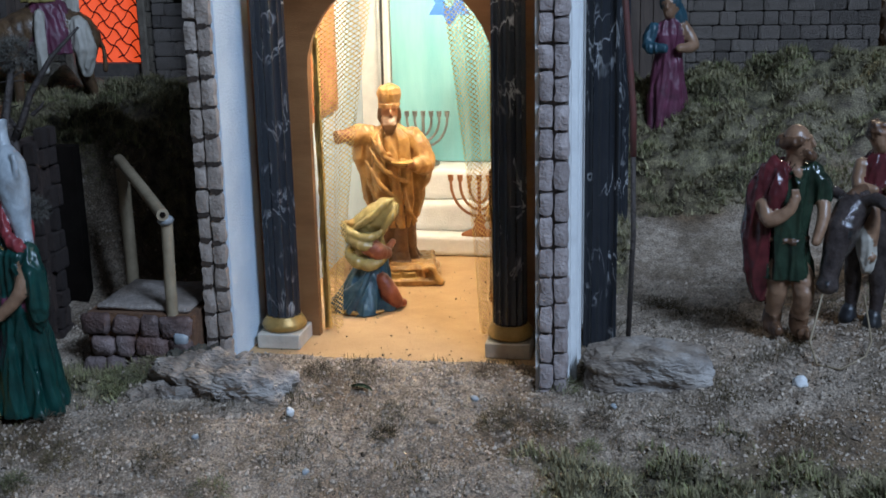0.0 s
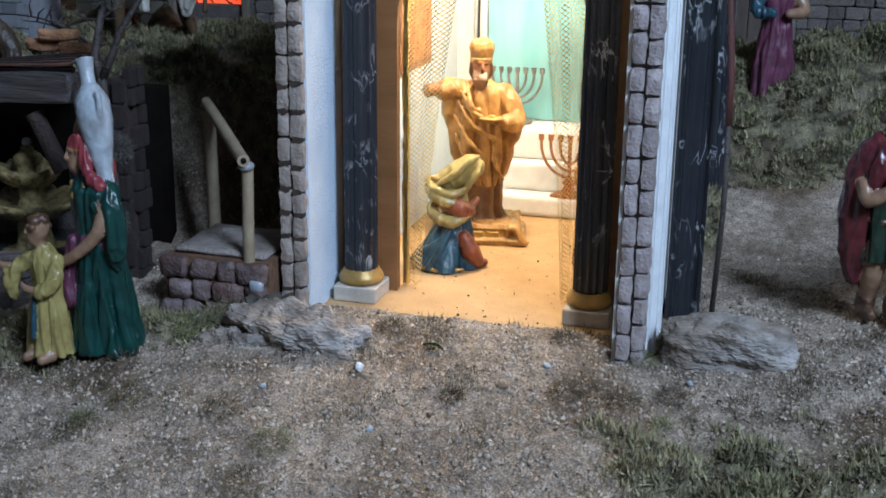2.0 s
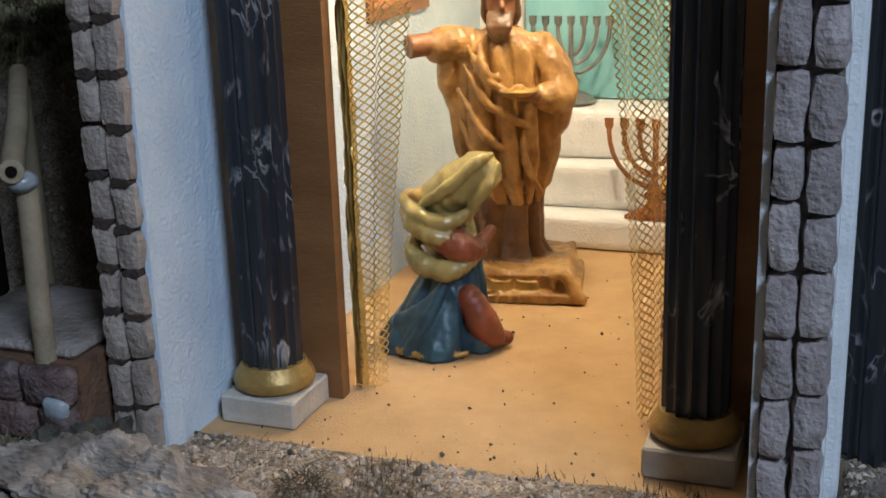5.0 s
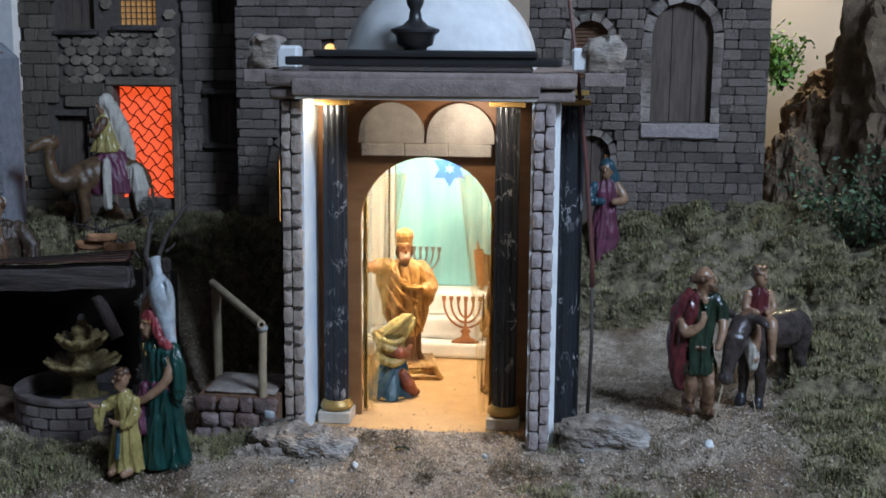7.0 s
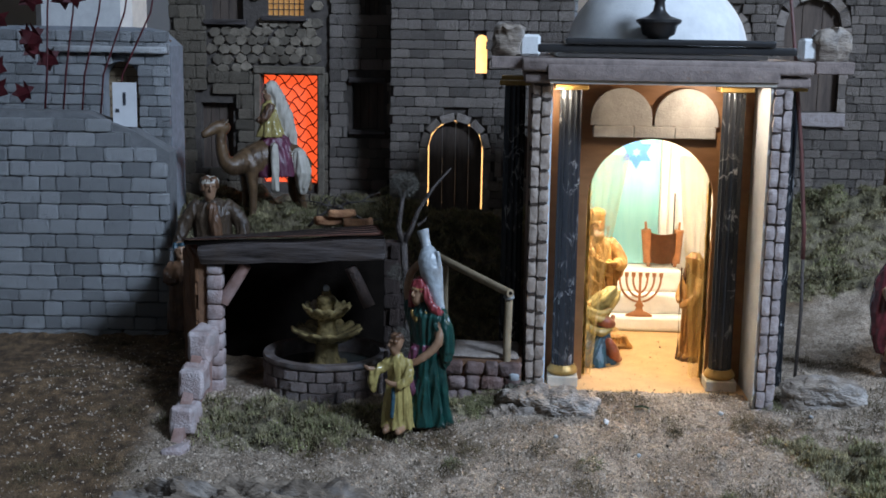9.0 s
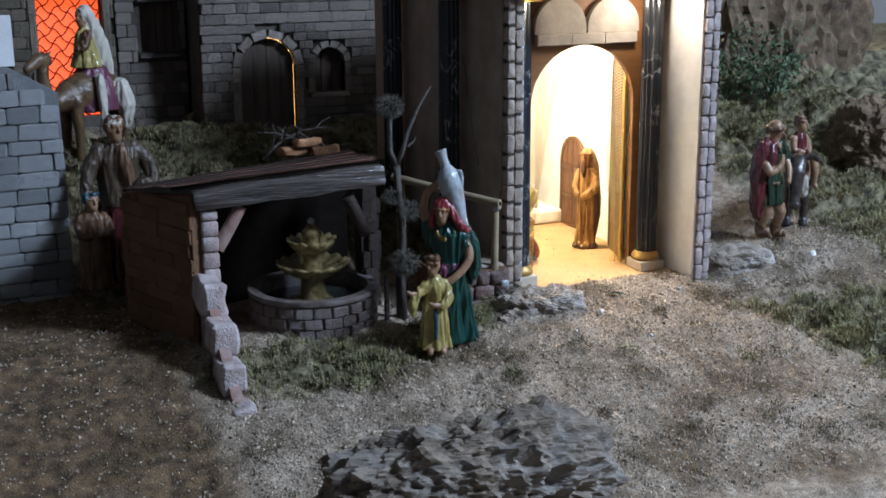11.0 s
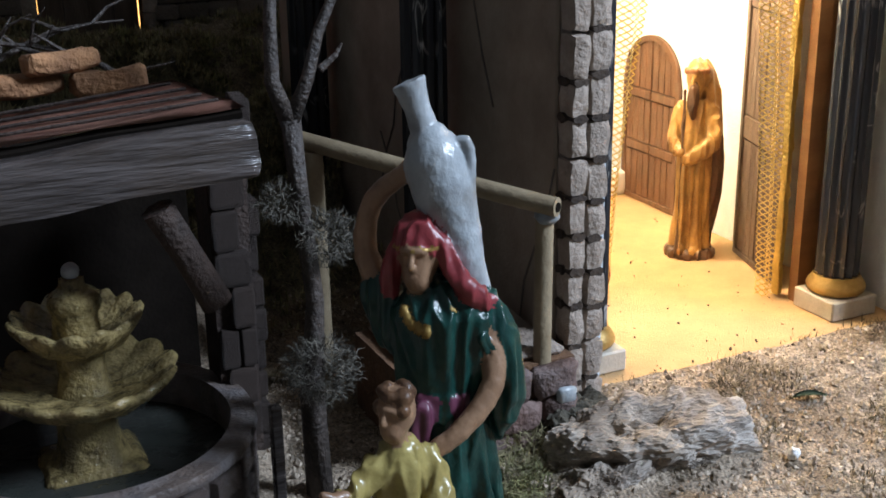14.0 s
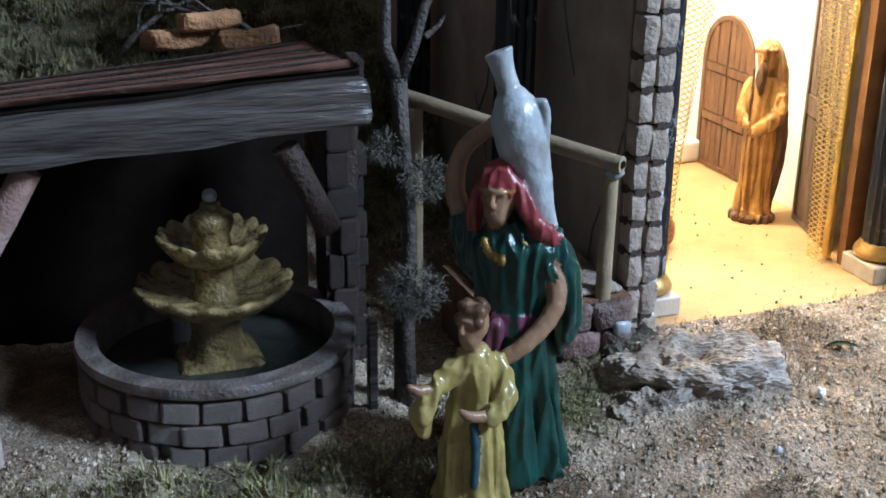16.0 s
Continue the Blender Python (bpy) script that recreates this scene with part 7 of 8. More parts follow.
def bark(name, at, size, seed, material, label, turn=0.0, amp=0.006, grain=(26, 70, 70), sub=5, square=3.5, category="rock", tilt=0.0, hollow=None):
    """A craggy lump of bark: boxy form, split along its grain, broken in small plates."""
    bm = bmesh.new()
    bmesh.ops.create_icosphere(bm, subdivisions=sub, radius=1)
    off = Vector((seed * 3.7, seed * 1.9, seed * 0.7))
    for v in bm.verts:
        p = v.co.copy()
        k = (abs(p.x) ** square + abs(p.y) ** square + abs(p.z) ** square) ** (-1 / square)
        w = 1 + 0.28 * noise.noise(p * 1.3 + off)
        co = Vector((p.x * k * size[0] * (1 + 0.12 * noise.noise(p * 2.5 + off)), p.y * k * size[1] * w, p.z * k * size[2] * w))
        g = Vector((co.x * grain[0], co.y * grain[1], co.z * grain[2])) + off
        h = noise.ridged_multi_fractal(g * 1.15, 0.75, 2.1, 5, 1.0, 2.0) - 1.1
        step = noise.noise(Vector((co.x * grain[0] * 4, co.y * grain[1] * 1.6, co.z * grain[2] * 1.6)) + off) + 0.5 * noise.noise(co * grain[1] * 3 + off)
        step = math.floor(step * 4) / 4
        fine = noise.noise(co * 420 + off)
        co += p * (amp * 0.45 * h + amp * 0.55 * step + amp * 0.14 * fine)
        if hollow:
            d = (co - Vector(hollow[0])).length
            co.z -= 0.03 * smooth01((hollow[1] - d) / hollow[1] * 2)
        v.co = co
    ob = mesh_ob(name, bm, material, 22)
    ob.matrix_world = Matrix.Translation(at) @ Matrix.Rotation(radians(turn), 4, "Z") @ Matrix.Rotation(radians(tilt), 4, "X")
    return tagged(ob, label, category)


bark("bark_rock", (-0.118, -0.056, -0.004), (0.058, 0.024, 0.024), 1, M_rock, "pale layered bark rock beside the temple step", -6, 0.009, (24, 34, 44), 6, 4.0)
bark("bark_rock", (-0.158, -0.074, -0.012), (0.028, 0.014, 0.016), 6, M_rock, "small pale bark piece", 16, 0.0075, (30, 40, 48), 6, 3.5)
bark("bark_rock", (0.215, -0.012, 0.008), (0.047, 0.022, 0.024), 2, M_rock, "pale grey bark rock beside the pier", -5, 0.005, (22, 40, 60), 6, 5.0)
bark("dark_rock", (-0.152, -0.03, 0.006), (0.022, 0.014, 0.014), 3, M_mossrock, "dark mossy stone at the pier foot", 0, 0.006, (60, 60, 60), 5)
bark("cork_bark", (-0.395, -0.455, -0.02), (0.135, 0.05, 0.06), 4, M_corkgrey, "long grey-brown cork bark piece at the front edge", -4, 0.016, (16, 40, 40), 6, 3.0)
rock("dark_stone", (0.058, -0.09, -0.008), (0.005, 0.003, 0.002), 11, M_litter, "small dark pebble on the gravel", 10, 0, 0.2, 3)
rock("white_stone", (0.327, -0.03, 0.012), (0.0055, 0.005, 0.006), 12, M_white, "small white stone chip", 10, 0, 0.3, 3)
rock("white_stone", (-0.052, -0.092, -0.006), (0.0035, 0.003, 0.0035), 13, M_white, "small white stone chip", 10, 0, 0.3, 3)


def clump(bm, c, r, n, seed, ln=0.012, wd=0.0004, sq=1.0):
    """A ball of wiry strands."""
    q = random.Random(seed)
    for k in range(n):
        d = Vector((q.gauss(0, 1), q.gauss(0, 1), q.gauss(0, 1))).normalized()
        p = Vector(c) + Vector((d.x, d.y, d.z * sq)) * r * q.uniform(0.3, 1.0) ** 0.6
        e = (d + Vector((q.gauss(0, 0.8), q.gauss(0, 0.8), q.gauss(0, 0.8)))).normalized()
        s = e.cross(Vector((q.gauss(0, 1), q.gauss(0, 1), q.gauss(0, 1)))).normalized()
        b = p + e * ln * q.uniform(0.3, 0.6) + s * ln * 0.25
        f = p + e * ln * q.uniform(0.7, 1.1)
        vs = [bm.verts.new(x) for x in (p - s * wd, p + s * wd, b + s * wd, b - s * wd, f)]
        bm.faces.new(vs[:4])
        bm.faces.new((vs[3], vs[2], vs[4]))


def twig_tree():
    t = thing("twig_tree", "bare twig tree with lichen balls beside the shelter", "tree", (-0.295, -0.02, 0))
    part("trunk", tube_bm([(-0.292, -0.024, -0.01), (-0.294, -0.023, 0.05), (-0.29, -0.022, 0.1), (-0.294, -0.022, 0.15), (-0.297, -0.021, 0.188)], [0.0066, 0.005, 0.0042, 0.004, 0.0046], seg=12, jitter=0.5), M_twig, t, smooth=True)
    part("limb", tube_bm([(-0.297, -0.021, 0.186), (-0.303, -0.018, 0.205), (-0.301, -0.012, 0.228), (-0.298, -0.006, 0.25)], [0.0044, 0.0034, 0.003, 0.0026], seg=10, jitter=0.4), M_twig, t, smooth=True)
    part("limb", tube_bm([(-0.296, -0.021, 0.187), (-0.287, -0.019, 0.205), (-0.28, -0.016, 0.225), (-0.262, -0.008, 0.254), (-0.242, 0.002, 0.276)], [0.004, 0.003, 0.0026, 0.002, 0.0012], seg=9, jitter=0.2), M_twig, t, smooth=True)
    part("spur", tube_bm([(-0.28, -0.016, 0.208), (-0.272, -0.016, 0.214), (-0.269, -0.016, 0.219)], [0.002, 0.0013, 0.0006], seg=7), M_twig, t)
    for c, r, n, s in (((-0.297, -0.004, 0.256), 0.016, 1000, 1), ((-0.293, -0.034, 0.07), 0.018, 900, 2), ((-0.284, -0.028, 0.132), 0.014, 500, 3), ((-0.303, -0.02, 0.15), 0.011, 350, 4)):
        bm = bmesh.new()
        clump(bm, c, r, int(n * 1.6), s, 0.006, 0.00022, 0.85)
        part("lichen", bm, M_lichen, t, "wiry grey lichen ball")


twig_tree()


def dry_branches():
    for k, (x, y, z, d) in enumerate(((-0.36, 0.075, 0.19, -1), (-0.43, 0.085, 0.19, 1), (-0.34, 0.06, 0.188, -1))):
        t = thing("dry_branch", "thin bare dry branch standing on the shelter roof", "branch", (x, y, z), "dry branches")
        q = random.Random(40 + k)
        p = Vector((x, y, z - 0.003))
        pts = [p.copy()]
        dv = Vector((d * 0.5, 0.15, 0.8)).normalized()
        for j in range(6):
            dv = (dv + Vector((d * 0.16, q.uniform(-0.1, 0.1), -0.12))).normalized()
            p = p + dv * 0.016
            pts.append(p.copy())
        part("stem", tube_bm(pts, [0.0022 - 0.0003 * j for j in range(7)], seg=7, jitter=0.2), M_twig, t, smooth=True)
        for j in range(2, 7):
            e = Vector((q.uniform(-1, 1), q.uniform(-0.6, 0.6), q.uniform(0.2, 1))).normalized()
            part("twig", tube_bm([pts[j - 1], pts[j - 1] + e * 0.012, pts[j - 1] + e * 0.024 + Vector((0.004, 0, -0.003))], [0.0011, 0.0008, 0.0003], seg=5), M_twig, t)


dry_branches()


def rod():
    t = thing("red_rod", "thin dark red rod leaning beside the temple", "rod", (0.196, 0.06, 0.02))
    part("rod", tube_bm([(0.196, 0.058, 0.0), (0.199, 0.06, 0.1), (0.1975, 0.063, 0.17)], 0.0022, seg=9), M_twig, t, "bare grey-brown lower rod", smooth=True)
    part("sleeve", tube_bm([(0.1975, 0.063, 0.165), (0.197, 0.064, 0.2), (0.188, 0.068, 0.3), (0.176, 0.07, 0.4), (0.155, 0.07, 0.55)], [0.0028, 0.0028, 0.0026, 0.0024, 0.002], seg=9), M_redrod, t, "dark red upper sleeve", smooth=True)


def lead_rope():
    pts = [(0.352, 0.052, 0.075), (0.345, 0.035, 0.05), (0.338, 0.02, 0.028), (0.342, 0.0, 0.014), (0.358, -0.012, 0.01), (0.376, -0.004, 0.012), (0.384, 0.02, 0.03), (0.38, 0.045, 0.06)]
    tagged(mesh_ob("lead_rope", tube_bm([(x, y, max(z, ground_z(x, y) + 0.001)) for x, y, z in pts], 0.0009, seg=6), M_bamboo, True), "thin straw-coloured lead rope hanging from the donkey", "rope")


lead_rope()
rod()


def red_plant():
    t = thing("red_leaf_plant", "dark red leaves on thin bare stems behind the wall", "plant", (-0.83, 0.3, 0.3))
    q = random.Random(5)
    for k in range(5):
        x = -0.86 + 0.028 * k
        pts = [(x, 0.3, 0.29), (x + 0.008, 0.3, 0.37), (x + 0.012 + 0.01 * k, 0.3, 0.46), (x + 0.02 + 0.012 * k, 0.3, 0.54)]
        part("stem", tube_bm(pts, 0.0014, seg=6), M_redleaf, t, smooth=True)
    for k in range(16):
        c = Vector((q.uniform(-0.93, -0.76), 0.295 + q.uniform(-0.02, 0.02), q.uniform(0.34, 0.52)))
        if c.x > -0.85 and c.z < 0.43:
            c.x -= 0.09
        bm = bmesh.new()
        a, s = q.uniform(-0.6, 0.6), q.uniform(0.014, 0.024)
        pts = []
        for i in range(11):
            w = math.pi * (i / 10 - 0.5) * 1.7 + a
            r = s * (1 if i % 2 == 0 else 0.62)
            pts.append(bm.verts.new(c + Vector((r * math.sin(w), 0.004 * math.cos(3 * w), -r * math.cos(w)))))
        pts.append(bm.verts.new(c + Vector((0, 0.004, 0.006))))
        bm.faces.new(pts)
        bmesh.ops.solidify(bm, geom=bm.faces[:], thickness=0.0005)
        part("leaf", bm, M_redleaf, t)


red_plant()


def white_house():
    hole = arch(-0.845, -0.785, 0.24, 0.385)
    t = thing("pale_house", "small pale blue painted stone house with an arched doorway", "house", (-0.87, 0.52, 0.1))
    w = part("wall", panel_bm([(-1.1, 0.05), (-0.732, 0.05), (-0.732, 0.41), (-0.76, 0.435), (-0.79, 0.44), (-1.1, 0.44)], [hole], 0.524, 0.6), M_pale_mortar, t)
    stone_face(w, Matrix.Translation((0, 0.52, 0)), -1.1, -0.732, 0.1, 0.436, 0.0165, 0.03, M_bluestone, [hole], seed=21, depth=0.008)
    iw = part("inner_wall", box_bm(-0.9, -0.74, 0.555, 0.56, 0.1, 0.42), M_mortar_red, t, "tan brick inner wall seen through the doorway")
    stone_face(iw, Matrix.Translation((0, 0.555, 0)), -0.9, -0.74, 0.2, 0.42, 0.0125, 0.024, M_tanbrick, seed=24, depth=0.005, name="brick")
    part("ledge", rough_bm(box_bm(-0.92, -0.735, 0.505, 0.53, 0.398, 0.409, bevel=0.002), 0.001, 60, 3), M_bluestone, t, smooth=50)
    card = thing("notice_card", "small white card with a dark mark standing on the wall", "card", (-0.717, 0.235, 0.31))
    part("card", box_bm(-0.734, -0.7, 0.236, 0.238, 0.3, 0.362), M_paper, card)
    part("mark", box_bm(-0.719, -0.715, 0.2352, 0.2358, 0.33, 0.348), M_ink, card)
    part("mark", box_bm(-0.73, -0.725, 0.2352, 0.2358, 0.32, 0.325), M_ink, card)


M_tanbrick = mat("tan_brick", (0.42, 0.31, 0.19), (0.26, 0.18, 0.11), 60, 0.85, 0.6, vary=0.25)
M_pale_mortar = mat("pale_mortar", (0.3, 0.31, 0.33), (0.2, 0.21, 0.22), 60, 0.95, 0.5)
white_house()


def grotto():
    bark("cork_grotto", (0.86, 0.85, 0.3), (0.24, 0.19, 0.4), 21, M_cork, "tall brown cork bark grotto under a warm lamp", 0, 0.045, (9, 9, 5), 6, 2.5, "grotto")
    bark("cork_grotto", (0.64, 0.95, 0.16), (0.09, 0.13, 0.28), 22, M_cork, "brown cork bark slope of the grotto", 0, 0.03, (12, 12, 7), 6, 2.5, "grotto")
    bark("cork_rock", (0.74, 0.3, 0.08), (0.09, 0.09, 0.085), 23, M_cork, "brown cork bark rock on the moss", 0, 0.018, (14, 22, 22), 6, 2.5)
    bark("cork_rock", (0.56, 0.86, 0.1), (0.065, 0.09, 0.19), 25, M_cork, "brown cork bark slope", 0, 0.022, (14, 14, 9), 6, 2.5)


grotto()


def leafy(name, at, r, n, seed, material, label, size, stems=6):
    t = thing(name, label, "shrub", at)
    q = random.Random(seed)
    tips = []
    for k in range(stems):
        e = Vector((q.uniform(-1, 1) * r[0], q.uniform(-1, 1) * r[1], q.uniform(0.5, 1) * r[2]))
        pts = [Vector(at), Vector(at) + e * 0.5 + Vector((0, 0, 0.01)), Vector(at) + e]
        tips += [pts[0].lerp(pts[1], 0.6), pts[1], pts[1].lerp(pts[2], 0.5), pts[2]]
        part("stem", tube_bm(pts, [0.0018, 0.0013, 0.0006], seg=6), M_twig, t)
    V, F = [], []
    for k in range(n):
        c = q.choice(tips) + Vector((q.gauss(0, r[0] * 0.17), q.gauss(0, r[1] * 0.17), q.gauss(0, r[2] * 0.12)))
        d = Vector((q.gauss(0, 1), q.gauss(0, 1), q.gauss(0, 1))).normalized()
        s = d.cross(Vector((q.gauss(0, 1), q.gauss(0, 1), q.gauss(0, 1)))).normalized()
        l = size * q.uniform(0.6, 1.3)
        i = len(V)
        V += [tuple(c), tuple(c + d * l * 0.5 + s * l * 0.28), tuple(c + d * l), tuple(c + d * l * 0.5 - s * l * 0.28)]
        F += [(i, i + 1, i + 2, i + 3)]
    me = bpy.data.meshes.new("foliage")
    me.from_pydata(V, [], F)
    me.materials.append(material)
    f = new("foliage", me)
    f.parent = t
    f.matrix_parent_inverse = t.matrix_world.inverted()
    tagged(f, kind="stuff")


leafy("shrub", (0.58, 0.56, 0.13), (0.08, 0.06, 0.15), 900, 1, M_leaf, "small-leaved grey-green shrub before the grotto", 0.01, 9)
leafy("shrub", (0.66, 0.5, 0.12), (0.09, 0.06, 0.17), 900, 2, M_leaf, "small-leaved grey-green shrub before the grotto", 0.01, 9)
leafy("fern", (0.535, 0.9, 0.36), (0.05, 0.04, 0.1), 800, 3, M_fern, "bright green fern beside the house", 0.012, 9)


LOOSE = ((0.09, -0.012, 0.011, 260, M_litter, "dark wiry tuft on the gravel"), (0.105, -0.088, 0.013, 260, M_tuft, "brown wiry tuft on the gravel"),
         (0.15, -0.024, 0.011, 300, M_mossg, "small green moss tuft at the pier foot"), (-0.047, -0.03, 0.011, 240, M_tuft, "brown wiry tuft on the gravel"),
         (-0.205, -0.06, 0.02, 800, M_mossg, "green moss tuft beside the bark"), (-0.185, -0.04, 0.014, 400, M_moss, "brown wiry tuft beside the bark"),
         (0.03, -0.075, 0.012, 160, M_tuft, "brown wiry tuft on the gravel"), (-0.16, -0.022, 0.012, 350, M_lichen, "grey wiry tuft at the pier foot"),
         (0.17, 0.02, 0.011, 260, M_tuft, "brown wiry tuft on the gravel"))


def weed(at, r, n, seed, material, label):
    """A low wiry tuft lying on the gravel."""
    bm = bmesh.new()
    clump(bm, (at[0], at[1], ground_z(at[0], at[1]) + r * 0.25), r, n, seed, 0.008, 0.0002, 0.45)
    tagged(mesh_ob("moss_tuft", bm, material), label, "tuft", "loose tufts on the gravel")


q = random.Random(77)
for k in range(16):
    x, y = q.uniform(-0.3, 0.34), q.uniform(-0.36, -0.06)
    LOOSE += ((x, y, q.uniform(0.007, 0.016), 220, q.choice((M_tuft, M_litter, M_tuft, M_mossg)), "small brown wiry tuft on the gravel"),)
for k, (x, y, r, n, m, lab) in enumerate(LOOSE):
    weed((x, y), r, n, 60 + k, m, lab)


def dry_leaf(x, y, turn):
    bm = bmesh.new()
    prev = None
    for i in range(9):
        u = i / 8
        w = 0.0034 * math.sin(math.pi * min(1, u * 1.02)) ** 0.8 + 0.0001
        z = 0.0012 + 0.0016 * math.sin(math.pi * u)
        cur = [bm.verts.new(((u - 0.5) * 0.02, -w, z + 0.0014)), bm.verts.new(((u - 0.5) * 0.02, 0, z)), bm.verts.new(((u - 0.5) * 0.02, w, z + 0.0014))]
        if prev:
            for j in range(2):
                bm.faces.new((prev[j], cur[j], cur[j + 1], prev[j + 1]))
        prev = cur
    bmesh.ops.solidify(bm, geom=bm.faces[:], thickness=0.0004)
    ob = mesh_ob("dry_leaf", bm, M_leaf, True)
    ob.matrix_world = Matrix.Translation((x, y, ground_z(x, y))) @ Matrix.Rotation(radians(turn), 4, "Z")
    tagged(ob, "small dry grey-green leaf on the gravel", "leaf")


dry_leaf(-0.006, -0.051, -20)
for k, (x, y) in enumerate(((0.085, -0.06), (-0.111, -0.135), (-0.02, -0.16), (0.19, -0.06))):
    rock("glass_chip", (x, y, ground_z(x, y) + 0.001), (0.003, 0.0024, 0.0024), 30 + k, M_jug, "pale blue glass chip on the gravel", 40 * k, 0, 0.4, 2, "glass chip")

# ---- loose ground cover ----
def blades(name, n, box, hmin, hmax, material, label, seed, mask, spread=0.004, per=18, width=0.00026, clumpy=0.0):
    """Many short strands, thick where mask is high."""
    r = np.random.RandomState(seed)
    P = []
    tries = 0
    while len(P) < n and tries < n * 6:
        tries += 1
        x, y = r.uniform(box[0], box[1]), r.uniform(box[2], box[3])
        if in_use(x, y) or r.rand() > mask(x, y):
            continue
        P.append((x, y, ground_z(x, y)))
    P = np.repeat(np.array(P), per, axis=0)
    m = len(P)
    P[:, :2] += r.normal(0, spread, (m, 2))
    a, lean, h = r.uniform(0, 6.283, m), r.uniform(0.1, 1.6, m), r.uniform(hmin, hmax, m)
    d = np.stack([np.cos(a), np.sin(a)], 1)
    V = np.zeros((m, 3, 3))
    w = width * r.uniform(0.6, 1.5, m)
    V[:, 0, :2] = P[:, :2] + np.stack([-d[:, 1], d[:, 0]], 1) * w[:, None]
    V[:, 1, :2] = P[:, :2] - np.stack([-d[:, 1], d[:, 0]], 1) * w[:, None]
    V[:, 0, 2] = V[:, 1, 2] = P[:, 2] - 0.0015
    V[:, 2, :2] = P[:, :2] + d * (lean * h)[:, None]
    V[:, 2, 2] = P[:, 2] + h * (1.2 - 0.6 * lean)
    i = np.arange(m) * 3
    F = np.stack([i, i + 1, i + 2], 1)
    me = bpy.data.meshes.new(name)
    me.vertices.add(m * 3)
    me.vertices.foreach_set("co", V.reshape(-1))
    me.loops.add(len(F) * 3)
    me.loops.foreach_set("vertex_index", F.reshape(-1).astype(np.int32))
    me.polygons.add(len(F))
    me.polygons.foreach_set("loop_start", np.arange(len(F), dtype=np.int32) * 3)
    me.update(calc_edges=True)
    me.validate()
    me.materials.append(material)
    return tagged(new(name, me), label, "moss", kind="stuff")


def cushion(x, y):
    """1 on top of the moss cushions, 0 between them, where bare dark soil deepens the shade."""
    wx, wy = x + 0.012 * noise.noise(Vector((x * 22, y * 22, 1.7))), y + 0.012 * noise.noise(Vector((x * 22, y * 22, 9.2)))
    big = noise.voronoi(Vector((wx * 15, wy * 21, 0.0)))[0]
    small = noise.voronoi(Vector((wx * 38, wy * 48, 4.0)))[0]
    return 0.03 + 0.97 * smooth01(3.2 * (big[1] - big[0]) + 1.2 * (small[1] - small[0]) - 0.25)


def in_use(x, y):
    if -0.153 < x < 0.156 and 0.012 < y < 0.47:
        return True
    if math.hypot(x + 0.395, y - 0.012) < 0.079:
        return True
    if -0.55 < x < -0.31 and -0.02 < y < 0.13:
        return True
    if y > 0.645 and -0.8 < x < 0.49 or y > 0.705:
        return True
    return False


# strands thin out between cushions, so dark soil stands in for crevice shade
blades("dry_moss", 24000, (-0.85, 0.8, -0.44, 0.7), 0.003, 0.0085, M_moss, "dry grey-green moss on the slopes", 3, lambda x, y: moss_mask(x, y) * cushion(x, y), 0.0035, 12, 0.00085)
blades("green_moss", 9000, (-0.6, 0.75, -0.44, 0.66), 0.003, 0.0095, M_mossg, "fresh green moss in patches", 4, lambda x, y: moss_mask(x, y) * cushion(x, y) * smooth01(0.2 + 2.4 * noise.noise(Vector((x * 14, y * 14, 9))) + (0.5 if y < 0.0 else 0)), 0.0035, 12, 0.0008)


def thin_mask(x, y):
    return 0.7 * smooth01(-0.25 + 3.0 * noise.noise(Vector((x * 20, y * 24, 2)))) * (1 if y < 0.25 else 0)


blades("tufts", 13000, (-0.75, 0.5, -0.42, 0.2), 0.0012, 0.006, M_tuft, "scattered dry straw and moss fluff", 8, thin_mask, 0.005, 9, 0.00028)


def straw(n, seed):
    """Loose straws and needles lying flat."""
    r = np.random.RandomState(seed)
    V, F = [], []
    while len(F) < n:
        x, y = r.uniform(-0.7, 0.5), r.uniform(-0.42, 0.15)
        if in_use(x, y):
            continue
        a, h = r.uniform(0, 6.28), r.uniform(0.003, 0.011)
        dx, dy = math.cos(a), math.sin(a)
        i = len(V)
        z0, z1 = ground_z(x, y) + 0.0012, ground_z(x + dx * h, y + dy * h) + 0.0014
        w = 0.00028
        V += [(x - dy * w, y + dx * w, z0), (x + dy * w, y - dx * w, z0), (x + dx * h + dy * w, y + dy * h - dx * w, z1), (x + dx * h - dy * w, y + dy * h + dx * w, z1 + 0.0002)]
        F.append((i, i + 1, i + 2, i + 3))
    me = bpy.data.meshes.new("straw")
    me.from_pydata(V, [], F)
    me.materials.append(M_tuft)
    tagged(new("straw", me), "loose dry straws and needles on the gravel", "straw", kind="stuff")


straw(2600, 21)


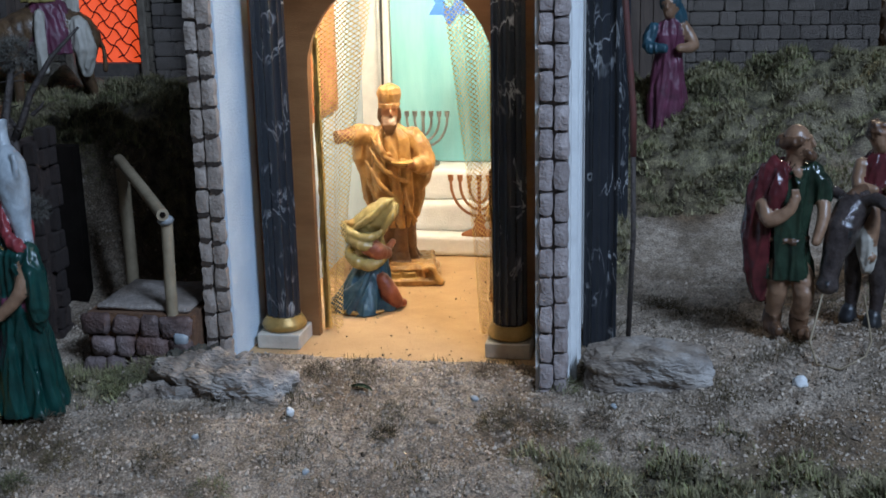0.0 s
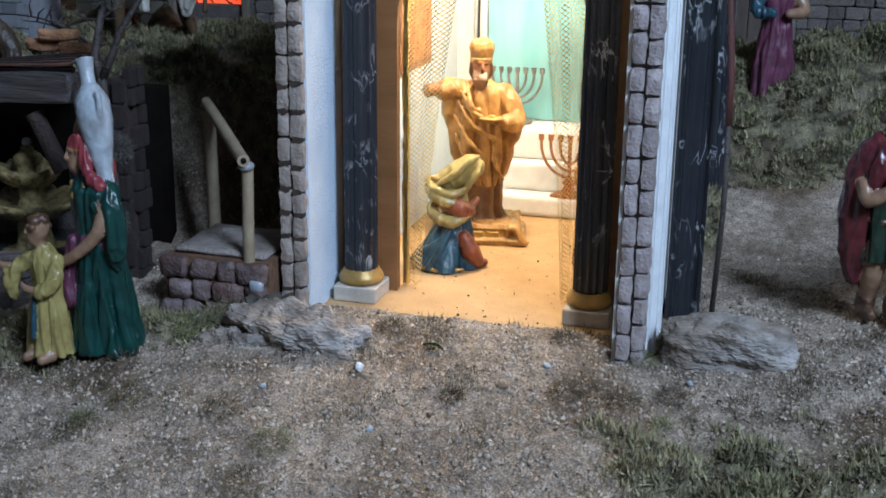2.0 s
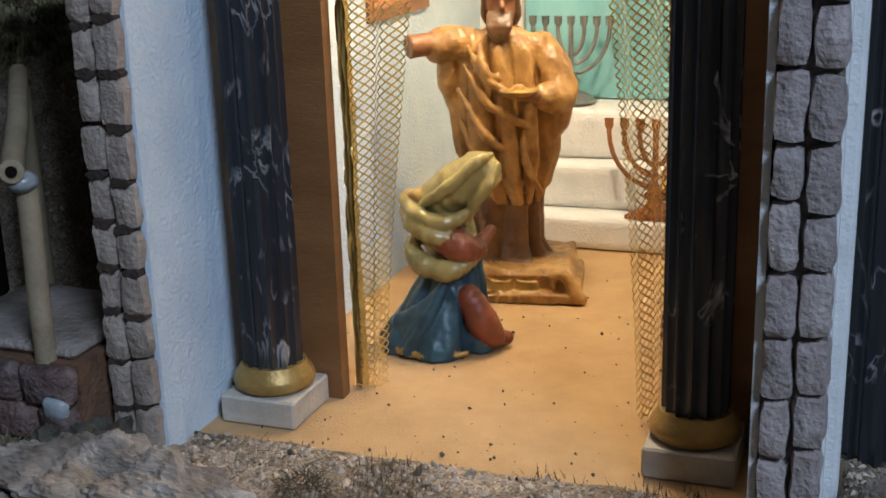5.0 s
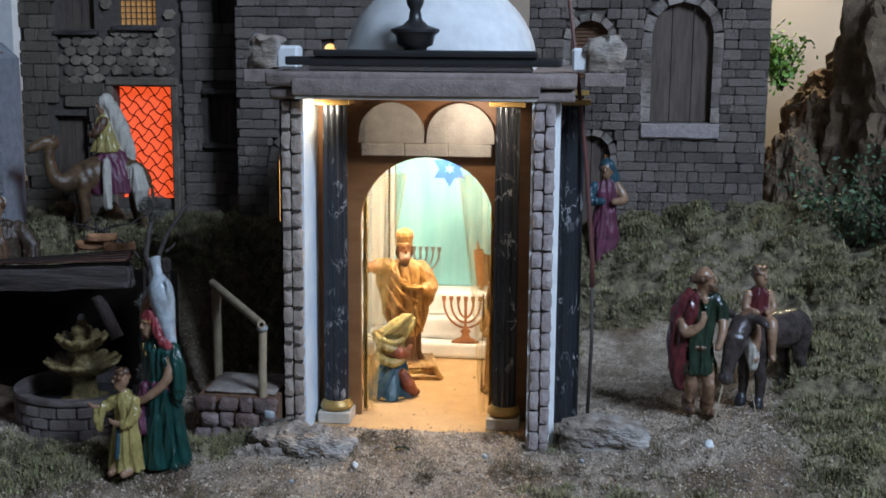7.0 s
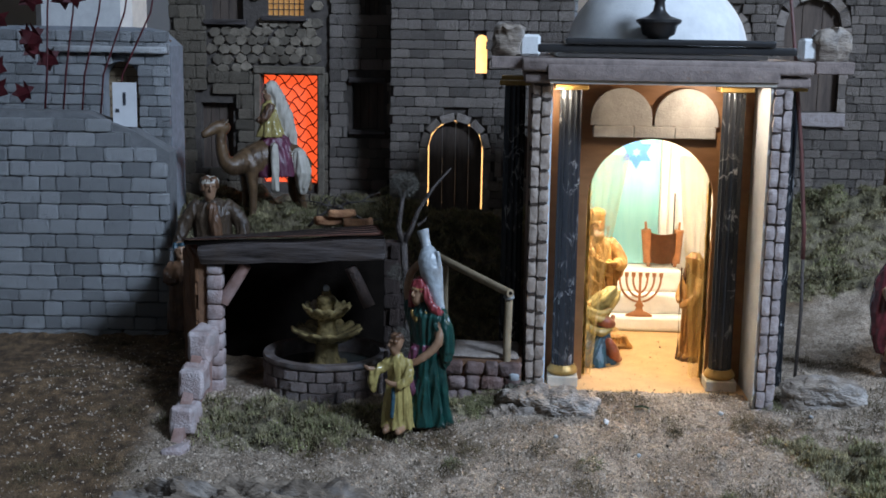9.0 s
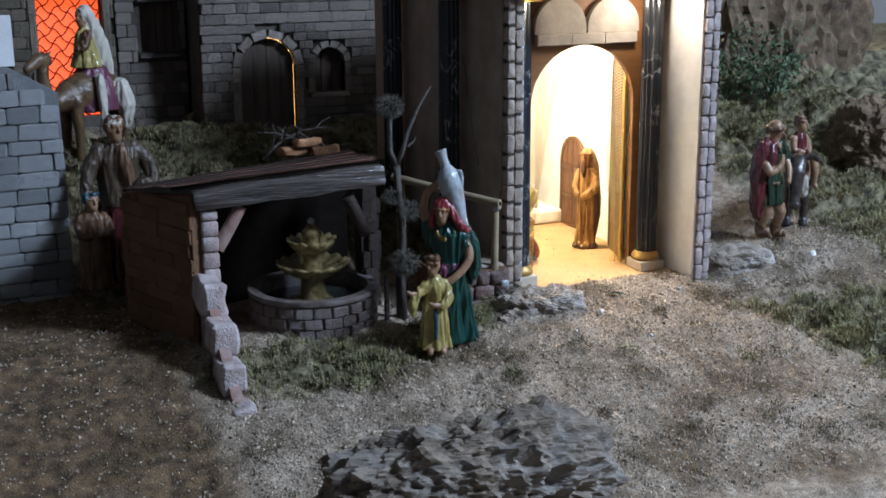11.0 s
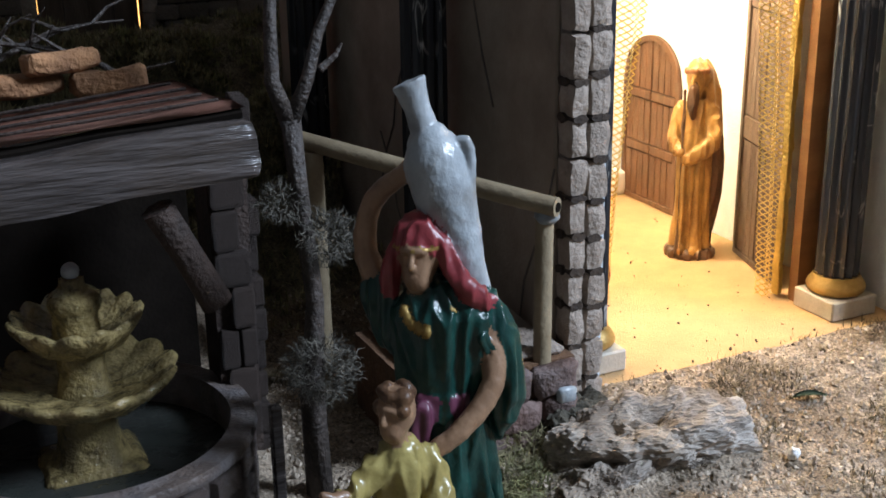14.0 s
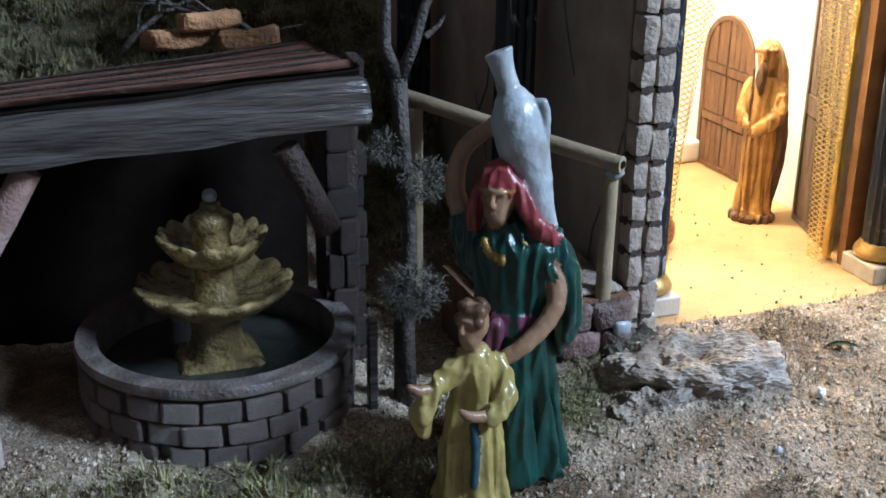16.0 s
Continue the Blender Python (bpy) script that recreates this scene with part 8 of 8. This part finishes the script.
def pebbles(name, n, box, smin, smax, material, label, seed, keep):
    r = np.random.RandomState(seed)
    base = np.array([(1, 0, 0), (-1, 0, 0), (0, 1, 0), (0, -1, 0), (0, 0, 1), (0, 0, -1)], float)
    tri = [(0, 2, 4), (2, 1, 4), (1, 3, 4), (3, 0, 4), (2, 0, 5), (1, 2, 5), (3, 1, 5), (0, 3, 5)]
    V, F = [], []
    k = 0
    while k < n:
        x, y = r.uniform(box[0], box[1]), r.uniform(box[2], box[3])
        if in_use(x, y) or r.rand() > keep(x, y):
            n -= 0.02
            continue
        s = smin + (smax - smin) * r.rand() ** 3
        p = base * (s * r.uniform(0.6, 1.3, 3)) + r.normal(0, s * 0.22, (6, 3))
        a = r.uniform(0, 6.28)
        c, q = math.cos(a), math.sin(a)
        z = ground_z(x, y) + s * 0.25
        i = len(V)
        V += [(x + u * c - v * q, y + u * q + v * c, z + w) for u, v, w in p]
        F += [tuple(i + e for e in t) for t in tri]
        k += 1
    me = bpy.data.meshes.new(name)
    me.from_pydata(V, [], F)
    me.materials.append(material)
    return tagged(new(name, me), label, "gravel", kind="stuff")


pebbles("gravel", 75000, (-0.8, 0.6, -0.46, 0.24), 0.0005, 0.002, M_pebble, "pale grit and small gravel", 5, lambda x, y: (1 - 0.85 * moss_mask(x, y)) * (1 - 0.85 * smooth01((-0.53 - x) / 0.04)) * (1 if y < 0.01 or x > 0.16 or x < -0.16 else 0) * (1 if y < 0.1 else 0.5))
pebbles("litter", 2200, (-0.7, 0.5, -0.45, 0.12), 0.0006, 0.0024, M_litter, "dark bark crumbs and litter", 6, lambda x, y: 0.6)


def crumbs():
    r = np.random.RandomState(11)
    base = np.array([(1, 0, 0), (-1, 0, 0), (0, 1, 0), (0, -1, 0), (0, 0, 1), (0, 0, -1)], float)
    tri = [(0, 2, 4), (2, 1, 4), (1, 3, 4), (3, 0, 4), (2, 0, 5), (1, 2, 5), (3, 1, 5), (0, 3, 5)]
    V, F = [], []
    for k in range(260):
        x, y = r.uniform(-0.115, 0.12), 0.3 * r.rand() ** 2.2 - 0.01
        s = 0.0003 + 0.0009 * r.rand() ** 3
        p = base * s * r.uniform(0.6, 1.3, 3)
        i = len(V)
        V += [(x + a, y + b, 0.0006 + s * 0.4 + c) for a, b, c in p]
        F += [tuple(i + e for e in t) for t in tri]
    me = bpy.data.meshes.new("floor_crumbs")
    me.from_pydata(V, [], F)
    me.materials.append(M_litter)
    tagged(new("floor_crumbs", me), "crumbs strewn on the temple floor", "litter", kind="stuff")


crumbs()
